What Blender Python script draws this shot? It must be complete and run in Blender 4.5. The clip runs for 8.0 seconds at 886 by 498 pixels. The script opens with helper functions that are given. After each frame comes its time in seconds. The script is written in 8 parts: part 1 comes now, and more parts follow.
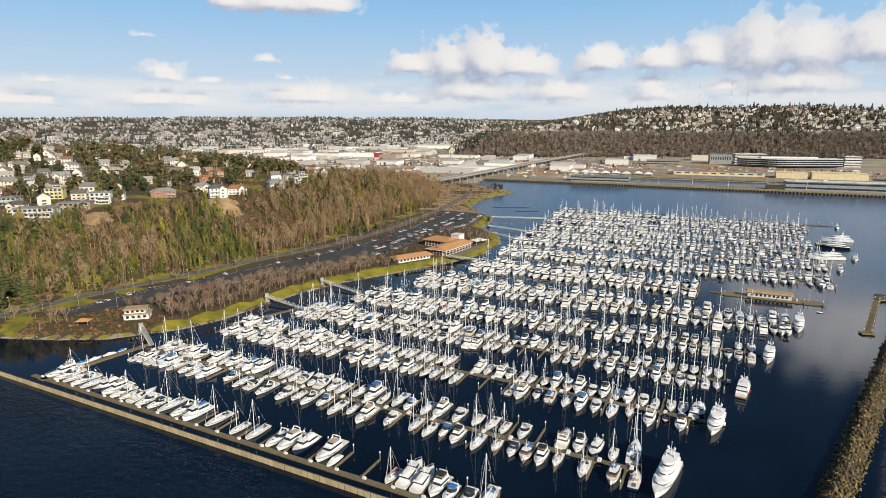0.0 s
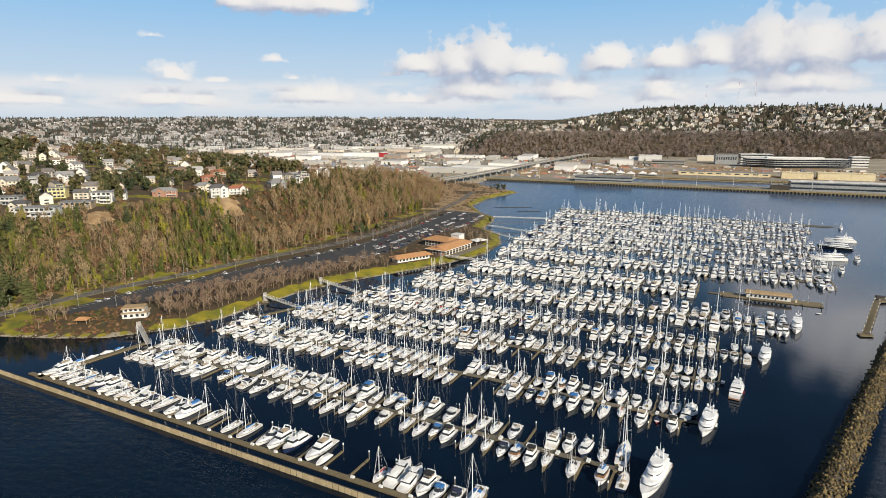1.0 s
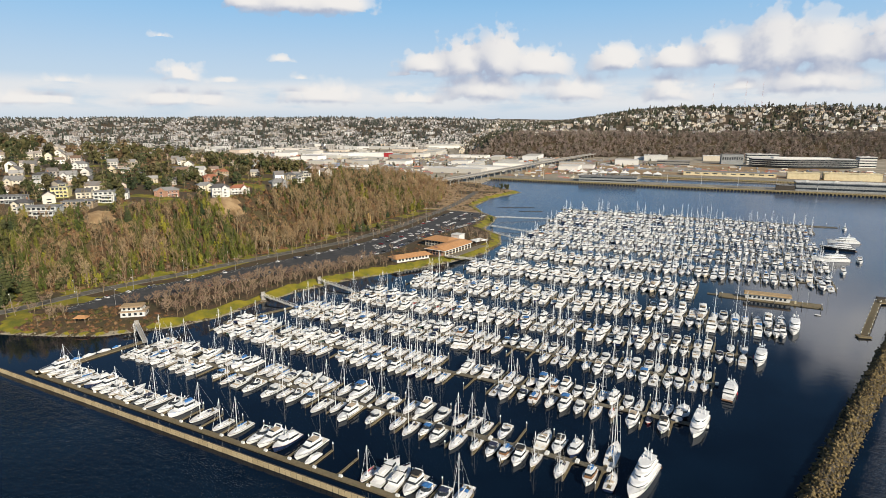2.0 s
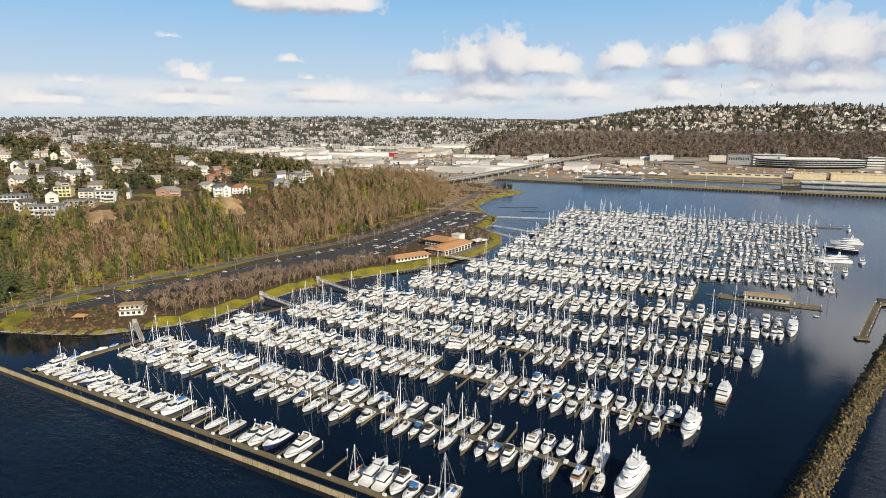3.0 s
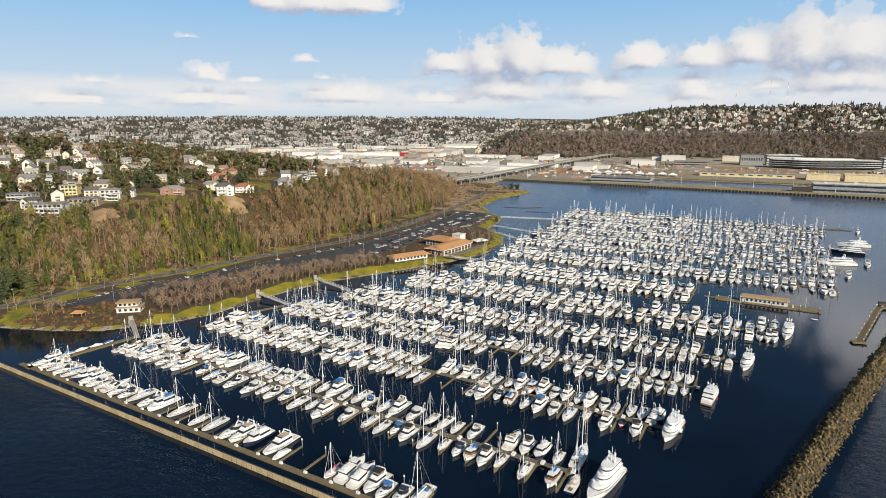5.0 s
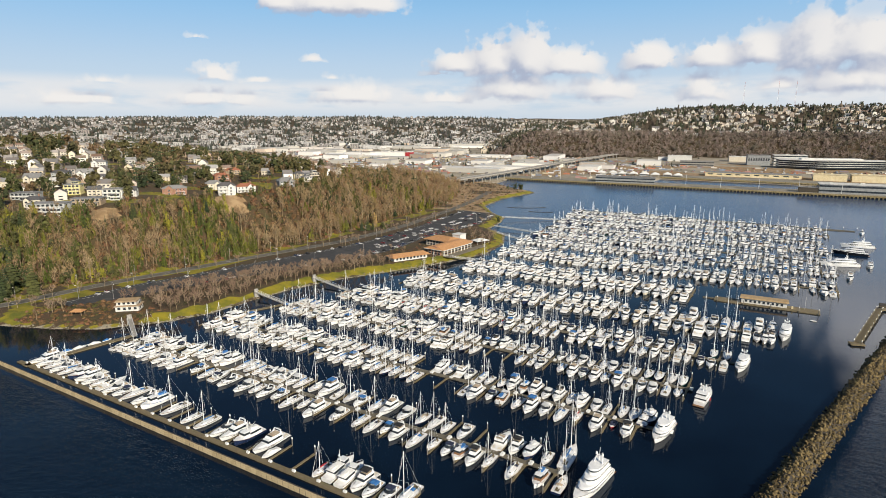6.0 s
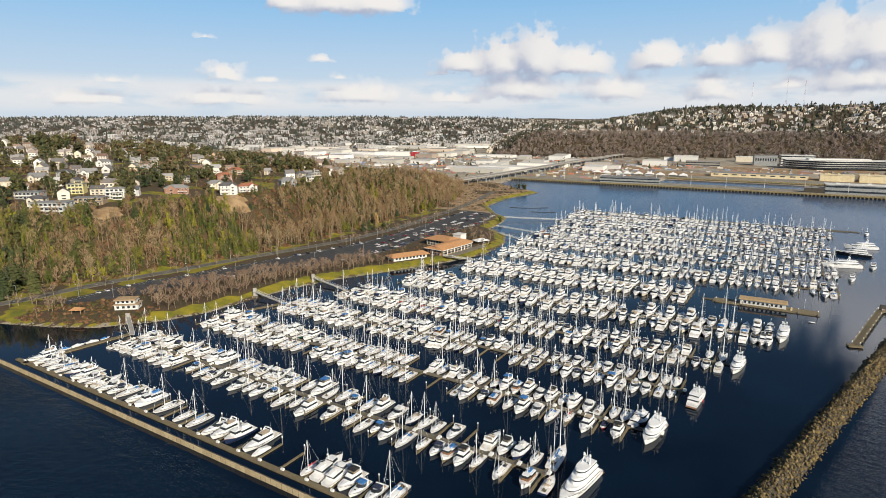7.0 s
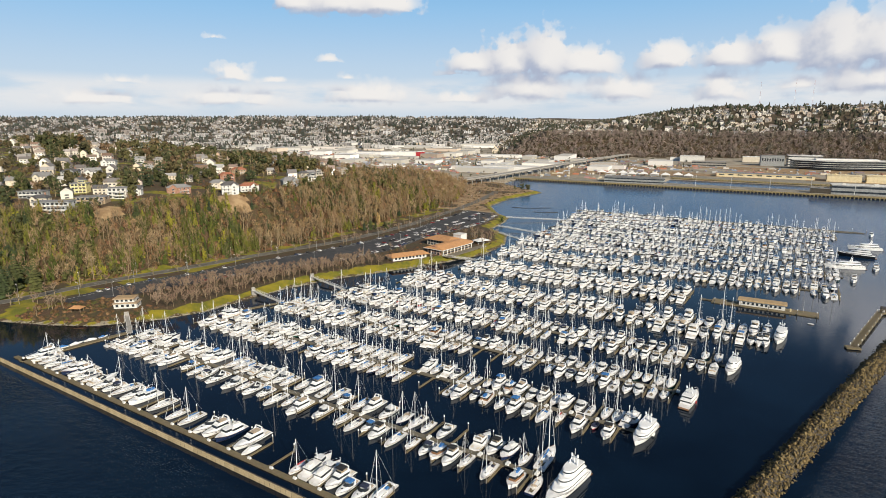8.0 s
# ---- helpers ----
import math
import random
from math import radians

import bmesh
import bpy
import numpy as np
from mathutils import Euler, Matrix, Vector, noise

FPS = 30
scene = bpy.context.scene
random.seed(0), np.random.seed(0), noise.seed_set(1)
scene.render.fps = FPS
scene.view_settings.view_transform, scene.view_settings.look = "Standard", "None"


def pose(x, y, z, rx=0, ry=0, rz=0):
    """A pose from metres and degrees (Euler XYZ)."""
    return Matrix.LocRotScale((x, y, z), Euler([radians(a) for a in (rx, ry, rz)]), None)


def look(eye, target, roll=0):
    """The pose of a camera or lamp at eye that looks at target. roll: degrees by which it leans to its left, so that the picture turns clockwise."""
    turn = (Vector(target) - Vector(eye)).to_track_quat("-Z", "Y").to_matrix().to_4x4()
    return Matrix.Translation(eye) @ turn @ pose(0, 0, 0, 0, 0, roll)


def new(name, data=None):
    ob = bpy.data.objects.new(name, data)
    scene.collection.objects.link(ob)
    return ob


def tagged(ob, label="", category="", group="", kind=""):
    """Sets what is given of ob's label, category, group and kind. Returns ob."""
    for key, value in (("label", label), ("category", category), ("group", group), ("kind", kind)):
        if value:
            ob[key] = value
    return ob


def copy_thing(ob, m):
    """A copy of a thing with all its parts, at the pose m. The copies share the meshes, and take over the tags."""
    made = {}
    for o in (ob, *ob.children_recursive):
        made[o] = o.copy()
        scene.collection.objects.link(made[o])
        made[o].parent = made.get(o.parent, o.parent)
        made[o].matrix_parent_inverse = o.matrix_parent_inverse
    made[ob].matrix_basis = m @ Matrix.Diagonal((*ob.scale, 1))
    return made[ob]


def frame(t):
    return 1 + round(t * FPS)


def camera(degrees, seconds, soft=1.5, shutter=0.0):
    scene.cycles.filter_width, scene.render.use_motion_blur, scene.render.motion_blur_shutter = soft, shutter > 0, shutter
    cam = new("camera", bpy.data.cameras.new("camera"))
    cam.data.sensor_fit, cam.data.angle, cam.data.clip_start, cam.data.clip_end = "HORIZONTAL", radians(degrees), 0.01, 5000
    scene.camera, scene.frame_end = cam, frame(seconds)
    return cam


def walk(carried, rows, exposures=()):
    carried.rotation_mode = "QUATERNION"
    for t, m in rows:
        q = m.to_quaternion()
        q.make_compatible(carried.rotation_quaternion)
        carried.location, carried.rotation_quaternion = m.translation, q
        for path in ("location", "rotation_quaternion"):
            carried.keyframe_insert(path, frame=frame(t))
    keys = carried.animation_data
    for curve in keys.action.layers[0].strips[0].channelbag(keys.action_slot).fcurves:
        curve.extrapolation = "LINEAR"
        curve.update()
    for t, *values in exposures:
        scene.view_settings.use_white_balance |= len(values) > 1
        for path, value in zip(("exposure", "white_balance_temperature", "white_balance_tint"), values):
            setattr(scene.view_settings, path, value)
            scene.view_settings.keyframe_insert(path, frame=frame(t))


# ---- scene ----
cam = camera(74.3, 8.0, 0.7)
# seconds, eye, heading, tilt, roll
PATH = [
    (0.0, -5.37, -6.81, 113.30, 26.566, -12.424, -0.19),
    (0.5, -2.75, -5.67, 113.34, 26.883, -12.428, -0.19),
    (1.0, -0.10, -4.49, 113.39, 27.207, -12.432, -0.18),
    (1.5, 2.57, -3.27, 113.43, 27.537, -12.436, -0.18),
    (3.0, 10.67, 0.57, 113.55, 28.557, -12.450, -0.16),
    (3.5, 13.39, 1.91, 113.59, 28.905, -12.455, -0.15),
    (4.0, 16.11, 3.27, 113.63, 29.256, -12.460, -0.15),
    (4.5, 18.84, 4.66, 113.67, 29.610, -12.465, -0.14),
    (6.0, 26.97, 8.95, 113.79, 30.679, -12.481, -0.12),
    (6.5, 29.66, 10.42, 113.84, 31.036, -12.487, -0.12),
    (7.0, 32.33, 11.90, 113.88, 31.393, -12.493, -0.11),
    (7.5, 34.97, 13.40, 113.92, 31.748, -12.499, -0.11),
    (8.0, 37.60, 14.91, 113.96, 32.102, -12.505, -0.10),
]
walk(cam, [(t, pose(x, y, z, 0, 0, yaw) @ pose(0, 0, 0, 90 + pitch, 0, 0) @ pose(0, 0, 0, 0, 0, roll)) for t, x, y, z, yaw, pitch, roll in PATH])

# ---- light ----
SUN_TO = Vector((0.78, -0.42, 0.45)).normalized()
CLOUDS = (  # azimuth, height, half width, half depth in degrees, thinness
    (-41.5, 10.6, 6.4, 2.0, 0), (-37.5, 10.5, 4.0, 1.5, 0), (-45.0, 10.4, 3.4, 1.4, 0), (-22.6, 5.9, 3.6, 3.2, 0), (-25.8, 5.6, 4.2, 2.6, 0), (-19.0, 5.2, 4.4, 1.8, 0),
    (-29.0, 5.3, 3.6, 1.5, 0), (-12.0, 5.5, 3.2, 1.8, 0), (-6.8, 5.4, 3.2, 1.6, 0), (-3.2, 5.8, 3.6, 2.1, 0), (0.8, 6.1, 4.4, 3.7, 0),
    (4.2, 5.9, 4.4, 2.8, 0), (9.2, 6.0, 5.6, 2.8, 0), (15.0, 5.8, 6.0, 2.6, 0), (3.6, 3.4, 6.2, 2.2, 0), (-1.5, 3.0, 3.4, 1.1, 0.2),
    (-24.0, 3.1, 5.6, 2.1, 0.0), (-15.5, 2.9, 4.8, 1.9, 0.05), (-7.2, 2.8, 3.4, 2.0, 0.05), (-39.0, 2.5, 7.0, 1.6, 0.1), (-51.5, 2.1, 7.0, 1.4, 0.12), (-62.0, 2.0, 6.0, 1.2, 0.15), (-30.5, 2.2, 4.6, 1.2, 0.15), (-51.2, 4.2, 3.0, 1.5, 0.2), (-47.5, 3.7, 3.4, 0.8, 0.35),
    (-42.6, 5.7, 2.6, 1.0, 0.42), (-52.4, 7.2, 3.0, 0.8, 0.55), (-41.0, 4.0, 3.6, 0.8, 0.45), (-60.0, 3.4, 5.0, 0.8, 0.4), (-31.0, 4.4, 3.6, 0.7, 0.4),
    (4.0, 14.0, 7.0, 4.0, 0), (9.0, 16.5, 8.5, 5.4, 0), (16.0, 17.0, 8.5, 6.0, 0), (26.0, 14.0, 9.0, 4.0, 0),
)


def node(tree, kind, **values):
    """A node with settings (attributes) and inputs by index, written i0, i1 ..., a socket or a value."""
    n = tree.nodes.new(kind)
    for key, value in values.items():
        if key[0] == "i" and key[1:].isdigit():
            sock = n.inputs[int(key[1:])]
            if isinstance(value, bpy.types.NodeSocket):
                tree.links.new(value, sock)
            else:
                sock.default_value = value
        elif key == "operation":
            n.operation = value
        elif key == "data_type":
            n.data_type = value
        elif key == "blend_type":
            n.blend_type = value
    return n


def calc(tree, op, a, b=0.0, c=0.0):
    return node(tree, "ShaderNodeMath", operation=op, i0=a, i1=b, i2=c).outputs[0]


def remap(tree, value, lo, hi, to_lo=0.0, to_hi=1.0, smooth=True):
    n = tree.nodes.new("ShaderNodeMapRange")
    n.interpolation_type = "SMOOTHSTEP" if smooth else "LINEAR"
    tree.links.new(value, n.inputs[0])
    for k, v in zip((1, 2, 3, 4), (lo, hi, to_lo, to_hi)):
        n.inputs[k].default_value = v
    return n.outputs[0]


def blend(tree, fac, a, b, mode="MIX"):
    n = tree.nodes.new("ShaderNodeMix")
    n.data_type, n.blend_type = "RGBA", mode
    for k, v in ((0, fac), (6, a), (7, b)):
        if isinstance(v, bpy.types.NodeSocket):
            tree.links.new(v, n.inputs[k])
        elif k == 0:
            n.inputs[k].default_value = v
        else:
            n.inputs[k].default_value = (*v[:3], 1)
    return n.outputs[2]


def noise_at(tree, vector, scale, detail=4.0, rough=0.55):
    n = tree.nodes.new("ShaderNodeTexNoise")
    if vector is not None:
        tree.links.new(vector, n.inputs["Vector"])
    n.inputs["Scale"].default_value, n.inputs["Detail"].default_value, n.inputs["Roughness"].default_value = scale, detail, rough
    return n.outputs[0]


def cloud_group():
    """How far a direction (azimuth and height in degrees) lies inside a cumulus cloud."""
    g = bpy.data.node_groups.new("cloud_field", "ShaderNodeTree")
    g.interface.new_socket("Direction", in_out="INPUT", socket_type="NodeSocketVector")
    g.interface.new_socket("Depth", in_out="OUTPUT", socket_type="NodeSocketFloat")
    g.interface.new_socket("Body", in_out="OUTPUT", socket_type="NodeSocketFloat")
    start, end = g.nodes.new("NodeGroupInput"), g.nodes.new("NodeGroupOutput")
    way = start.outputs[0]
    puff = calc(g, "MULTIPLY_ADD", noise_at(g, way, 0.38, 3.0, 0.5), 0.5, calc(g, "MULTIPLY", noise_at(g, way, 0.9, 5.0, 0.46), 0.5))
    best = None
    for az, el, wide, high, thin in CLOUDS:
        off = node(g, "ShaderNodeVectorMath", operation="SUBTRACT", i0=way, i1=(az, el - 0.25 * high, 0)).outputs[0]
        low = node(g, "ShaderNodeVectorMath", operation="MULTIPLY", i0=off, i1=(1 / wide, 1.9 / high, 0)).outputs[0]
        top = node(g, "ShaderNodeVectorMath", operation="MULTIPLY", i0=off, i1=(1 / wide, 0.8 / high, 0)).outputs[0]
        far = calc(g, "MAXIMUM", node(g, "ShaderNodeVectorMath", operation="LENGTH", i0=top).outputs["Value"],
                   calc(g, "MULTIPLY", node(g, "ShaderNodeSeparateXYZ", i0=low).outputs[1], -1.0))
        near = calc(g, "SUBTRACT", 1.0 - thin, far)
        best = near if best is None else calc(g, "SMOOTH_MAX", best, near, 0.25)
    depth = calc(g, "ADD", best, calc(g, "MULTIPLY_ADD", puff, 2.4, -1.30))
    g.links.new(depth, end.inputs[0])
    g.links.new(best, end.inputs[1])
    return g


def make_world():
    world = bpy.data.worlds.new("sky")
    scene.world = world
    world.use_nodes = True
    tree = world.node_tree
    tree.nodes.clear()
    sky = tree.nodes.new("ShaderNodeTexSky")
    sky.sky_type, sky.sun_disc = "NISHITA", False
    sky.sun_elevation = math.asin(SUN_TO.z)
    sky.sun_rotation = math.atan2(SUN_TO.x, SUN_TO.y)
    sky.air_density, sky.dust_density, sky.ozone_density = 1.0, 0.6, 1.6
    way = tree.nodes.new("ShaderNodeTexCoord").outputs["Generated"]
    xyz = node(tree, "ShaderNodeSeparateXYZ", i0=way)
    az = calc(tree, "MULTIPLY", calc(tree, "ARCTAN2", xyz.outputs[0], xyz.outputs[1]), 57.2958)
    el = calc(tree, "MULTIPLY", calc(tree, "ARCSINE", xyz.outputs[2]), 57.2958)
    spot = node(tree, "ShaderNodeCombineXYZ", i0=az, i1=el, i2=0.0).outputs[0]
    group = cloud_group()
    here = tree.nodes.new("ShaderNodeGroup")
    lit = tree.nodes.new("ShaderNodeGroup")
    here.node_tree = lit.node_tree = group
    tree.links.new(spot, here.inputs[0])
    moved = node(tree, "ShaderNodeVectorMath", operation="ADD", i0=spot, i1=(0.9, 1.1, 0.0)).outputs[0]
    tree.links.new(moved, lit.inputs[0])
    edge = remap(tree, el, 3.0, 5.0, 0.60, 0.24)
    cover = calc(tree, "MULTIPLY", remap(tree, calc(tree, "DIVIDE", calc(tree, "ADD", here.outputs[0], 0.04), edge), 0.0, 1.0), remap(tree, here.outputs[1], 0.15, 0.5, 0.45, 1.0))
    puffs = remap(tree, calc(tree, "SUBTRACT", here.outputs[0], lit.outputs[0]), -0.55, 0.35)
    belly = remap(tree, calc(tree, "SUBTRACT", here.outputs[1], lit.outputs[1]), -0.22, 0.5)
    shade = calc(tree, "MULTIPLY_ADD", puffs, 0.45, calc(tree, "MULTIPLY", belly, 0.55))
    cumulus = blend(tree, shade, (5.6, 6.3, 8.0), (11.6, 11.3, 11.0))
    # clouds above the view, brightened extra for their reflection in the water
    high = remap(tree, el, 11.5, 16.0, 1.0, 1.9)
    cumulus = blend(tree, 1.0, cumulus, node(tree, "ShaderNodeCombineXYZ", i0=high, i1=high, i2=high).outputs[0], "MULTIPLY")
    # thin cloud banks towards the horizon
    flat = node(tree, "ShaderNodeVectorMath", operation="MULTIPLY", i0=spot, i1=(0.13, 0.55, 0.0)).outputs[0]
    bank = noise_at(tree, flat, 1.0, 5.0, 0.55)
    band = calc(tree, "MULTIPLY", remap(tree, bank, 0.32, 0.56), calc(tree, "MULTIPLY", remap(tree, el, 4.0, 2.8), remap(tree, el, 0.3, 1.5, 0.25, 1.0)))
    clear = blend(tree, 1.0, sky.outputs[0], (0.58, 0.74, 0.88), "MULTIPLY")
    pale = blend(tree, remap(tree, el, 1.0, 12.5), (8.2, 9.6, 11.2), (3.6, 7.4, 11.6))
    base = blend(tree, remap(tree, el, 20.0, 9.0, 0.0, 0.88), clear, pale)
    with_bank = blend(tree, calc(tree, "MULTIPLY", band, 0.8), base, (10.7, 10.7, 10.8))
    total = blend(tree, cover, with_bank, cumulus)
    bg = node(tree, "ShaderNodeBackground", i0=total)
    bg.inputs[1].default_value = 0.060
    out = tree.nodes.new("ShaderNodeOutputWorld")
    tree.links.new(bg.outputs[0], out.inputs[0])


make_world()
sun = new("sun", bpy.data.lights.new("sun", "SUN"))
sun.data.energy, sun.data.angle, sun.data.color = 5.0, radians(0.55), (1.0, 0.90, 0.74)
sun.matrix_world = look(SUN_TO * 900, (0, 0, 0))
scene.view_settings.exposure = 0.33

# ---- materials ----
MATS = {}


def surface(name, dark, light, scale=1.0, rough=0.6, metal=0.0, bump=0.0, bump_scale=None, stain=None, per="", fine=6.0, coat=0.0):
    """A material whose colour runs between two tones at two scales. per: 'object' or 'island' varies whole pieces as well."""
    m = bpy.data.materials.new(name)
    m.use_nodes = True
    t = m.node_tree
    bsdf = t.nodes["Principled BSDF"]
    where = t.nodes.new("ShaderNodeTexCoord").outputs["Object"]
    big, small = noise_at(t, where, scale, 4.0), noise_at(t, where, scale * fine, 3.0)
    mixed = remap(t, calc(t, "MULTIPLY_ADD", small, 0.45, calc(t, "MULTIPLY", big, 0.55)), 0.36, 0.64)
    if per:
        if per == "object":
            rnd = t.nodes.new("ShaderNodeObjectInfo").outputs["Random"]
        else:
            rnd = t.nodes.new("ShaderNodeNewGeometry").outputs["Random Per Island"]
        mixed = calc(t, "MULTIPLY_ADD", mixed, 0.45, calc(t, "MULTIPLY", rnd, 0.55))
    col = blend(t, mixed, dark, light)
    if stain:
        col = blend(t, calc(t, "MULTIPLY", remap(t, noise_at(t, where, scale * 0.37, 5.0, 0.65), 0.52, 0.72), 0.8), col, stain)
    t.links.new(col, bsdf.inputs["Base Color"])
    bsdf.inputs["Metallic"].default_value = metal
    t.links.new(remap(t, small, 0.3, 0.7, max(0.02, rough - 0.08), min(1.0, rough + 0.08)), bsdf.inputs["Roughness"])
    if coat:
        bsdf.inputs["Coat Weight"].default_value = coat
    if bump:
        b = t.nodes.new("ShaderNodeBump")
        b.inputs["Strength"].default_value = min(1.0, bump)
        b.inputs["Distance"].default_value = 0.05 if bump <= 1 else 0.05 * bump
        t.links.new(noise_at(t, where, bump_scale or scale * 8, 4.0), b.inputs["Height"])
        t.links.new(b.outputs[0], bsdf.inputs["Normal"])
    MATS[name] = m
    return m


def palette(name, colours, rough=0.7, per="island"):
    """A material that gives each piece one of several paints, with a little grime."""
    m = bpy.data.materials.new(name)
    m.use_nodes = True
    t = m.node_tree
    bsdf = t.nodes["Principled BSDF"]
    if per == "object":
        rnd = t.nodes.new("ShaderNodeObjectInfo").outputs["Random"]
    else:
        rnd = t.nodes.new("ShaderNodeNewGeometry").outputs["Random Per Island"]
    ramp = t.nodes.new("ShaderNodeValToRGB")
    ramp.color_ramp.interpolation = "CONSTANT"
    while len(ramp.color_ramp.elements) < len(colours):
        ramp.color_ramp.elements.new(0.5)
    for k, c in enumerate(colours):
        e = ramp.color_ramp.elements[k]
        e.position, e.color = k / len(colours), (*c, 1)
    t.links.new(rnd, ramp.inputs[0])
    where = t.nodes.new("ShaderNodeTexCoord").outputs["Object"]
    grime = remap(t, noise_at(t, where, 0.35, 5.0), 0.3, 0.7, 0.78, 1.06)
    n = t.nodes.new("ShaderNodeCombineColor")
    for k in range(3):
        t.links.new(grime, n.inputs[k])
    t.links.new(blend(t, 1.0, ramp.outputs[0], n.outputs[0], "MULTIPLY"), bsdf.inputs["Base Color"])
    bsdf.inputs["Roughness"].default_value = rough
    MATS[name] = m
    return m


def water_material():
    m = bpy.data.materials.new("sea_water")
    m.use_nodes = True
    t = m.node_tree
    bsdf = t.nodes["Principled BSDF"]
    where = t.nodes.new("ShaderNodeTexCoord").outputs["Object"]
    xyz = node(t, "ShaderNodeSeparateXYZ", i0=where)
    # wind reaches the water outside the pile wall and beyond the rock breakwater
    west = remap(t, xyz.outputs[1], 124.0, 118.0)
    side = calc(t, "MULTIPLY_ADD", xyz.outputs[1], -0.278, xyz.outputs[0])
    south = remap(t, side, -16.0, -6.0)
    open_sea = calc(t, "MAXIMUM", west, south)
    gust = remap(t, noise_at(t, where, 0.012, 3.0), 0.4, 0.65)
    far_off = remap(t, xyz.outputs[1], 400.0, 760.0, 0.0, 0.10)
    calm = calc(t, "ADD", far_off, calc(t, "MULTIPLY_ADD", gust, 0.045, 0.018))
    amount = calc(t, "MULTIPLY_ADD", open_sea, 0.6, calm)
    stretch = node(t, "ShaderNodeVectorMath", operation="MULTIPLY", i0=where, i1=(0.55, 1.0, 1.0)).outputs[0]
    waves = calc(t, "MULTIPLY_ADD", noise_at(t, stretch, 0.35, 5.0, 0.6), 0.7, calc(t, "MULTIPLY", noise_at(t, stretch, 1.6, 3.0), 0.3))
    b = t.nodes.new("ShaderNodeBump")
    b.inputs["Distance"].default_value = 0.8
    t.links.new(amount, b.inputs["Strength"])
    t.links.new(waves, b.inputs["Height"])
    t.links.new(b.outputs[0], bsdf.inputs["Normal"])
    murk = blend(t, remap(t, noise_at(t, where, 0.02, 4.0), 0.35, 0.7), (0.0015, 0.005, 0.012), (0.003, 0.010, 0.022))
    # bluer open bay: mostly the sky's reflection put into the water's own colour
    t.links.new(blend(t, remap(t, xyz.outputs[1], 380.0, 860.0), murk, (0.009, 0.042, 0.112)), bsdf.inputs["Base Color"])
    t.links.new(calc(t, "MAXIMUM", remap(t, xyz.outputs[1], 260.0, 700.0, 0.045, 0.2), calc(t, "MULTIPLY", open_sea, 0.12)), bsdf.inputs["Roughness"])
    bsdf.inputs["IOR"].default_value = 1.33
    MATS["water"] = m


water_material()
surface("gelcoat", (0.72, 0.72, 0.705), (0.84, 0.84, 0.83), 0.5, 0.32, per="object", coat=0.3)
surface("gelcoat_deck", (0.68, 0.67, 0.65), (0.86, 0.855, 0.84), 0.9, 0.5, stain=(0.52, 0.50, 0.46), per="object")
surface("cream_gelcoat", (0.62, 0.56, 0.44), (0.74, 0.68, 0.55), 0.6, 0.4)
surface("navy_hull", (0.010, 0.018, 0.05), (0.02, 0.035, 0.085), 0.5, 0.22, coat=0.4)
surface("black_hull", (0.008, 0.009, 0.011), (0.02, 0.021, 0.024), 0.5, 0.22, coat=0.4)
surface("green_hull", (0.01, 0.06, 0.045), (0.02, 0.10, 0.075), 0.5, 0.25, coat=0.4)
surface("blue_trim", (0.03, 0.12, 0.34), (0.06, 0.20, 0.46), 0.5, 0.3, coat=0.3)
surface("red_hull", (0.24, 0.015, 0.02), (0.36, 0.03, 0.035), 0.5, 0.3, coat=0.3)
surface("antifoul", (0.012, 0.012, 0.016), (0.05, 0.03, 0.03), 1.0, 0.7)
surface("tinted_glass", (0.012, 0.015, 0.018), (0.05, 0.058, 0.066), 0.7, 0.08, per="object")
surface("blue_canvas", (0.02, 0.10, 0.30), (0.05, 0.20, 0.46), 1.2, 0.85, bump=0.3)
surface("navy_canvas", (0.010, 0.014, 0.035), (0.03, 0.04, 0.08), 1.2, 0.85, bump=0.3)
surface("tan_canvas", (0.36, 0.28, 0.19), (0.52, 0.43, 0.32), 1.2, 0.85, bump=0.3)
surface("black_canvas", (0.008, 0.008, 0.009), (0.03, 0.03, 0.03), 1.2, 0.85, bump=0.3)
surface("red_canvas", (0.30, 0.015, 0.02), (0.46, 0.03, 0.04), 1.2, 0.85, bump=0.3)
surface("white_canvas", (0.62, 0.62, 0.60), (0.78, 0.77, 0.74), 1.2, 0.8, bump=0.3)
surface("aluminium", (0.70, 0.70, 0.69), (0.84, 0.84, 0.83), 2.0, 0.4, metal=0.1)
surface("varnished_teak", (0.16, 0.075, 0.03), (0.28, 0.14, 0.06), 2.0, 0.4, per="object")
surface("weathered_planks", (0.105, 0.083, 0.045), (0.21, 0.168, 0.098), 0.8, 0.9, bump=0.6, stain=(0.12, 0.12, 0.06), per="object")
# timber, and also the painted shade between boulders, wall panels and pier piles
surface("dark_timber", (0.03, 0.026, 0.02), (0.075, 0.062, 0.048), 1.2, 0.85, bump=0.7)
surface("concrete_float", (0.10, 0.088, 0.06), (0.19, 0.165, 0.12), 0.5, 0.85, bump=0.4, stain=(0.20, 0.19, 0.15), per="object")
surface("wall_panel", (0.34, 0.26, 0.14), (0.54, 0.43, 0.26), 0.9, 0.85, bump=0.5, stain=(0.26, 0.19, 0.10), per="object")
surface("steel_pile", (0.10, 0.09, 0.08), (0.22, 0.20, 0.17), 1.5, 0.7, bump=0.3)
surface("white_paint", (0.68, 0.68, 0.66), (0.82, 0.82, 0.79), 1.2, 0.55)

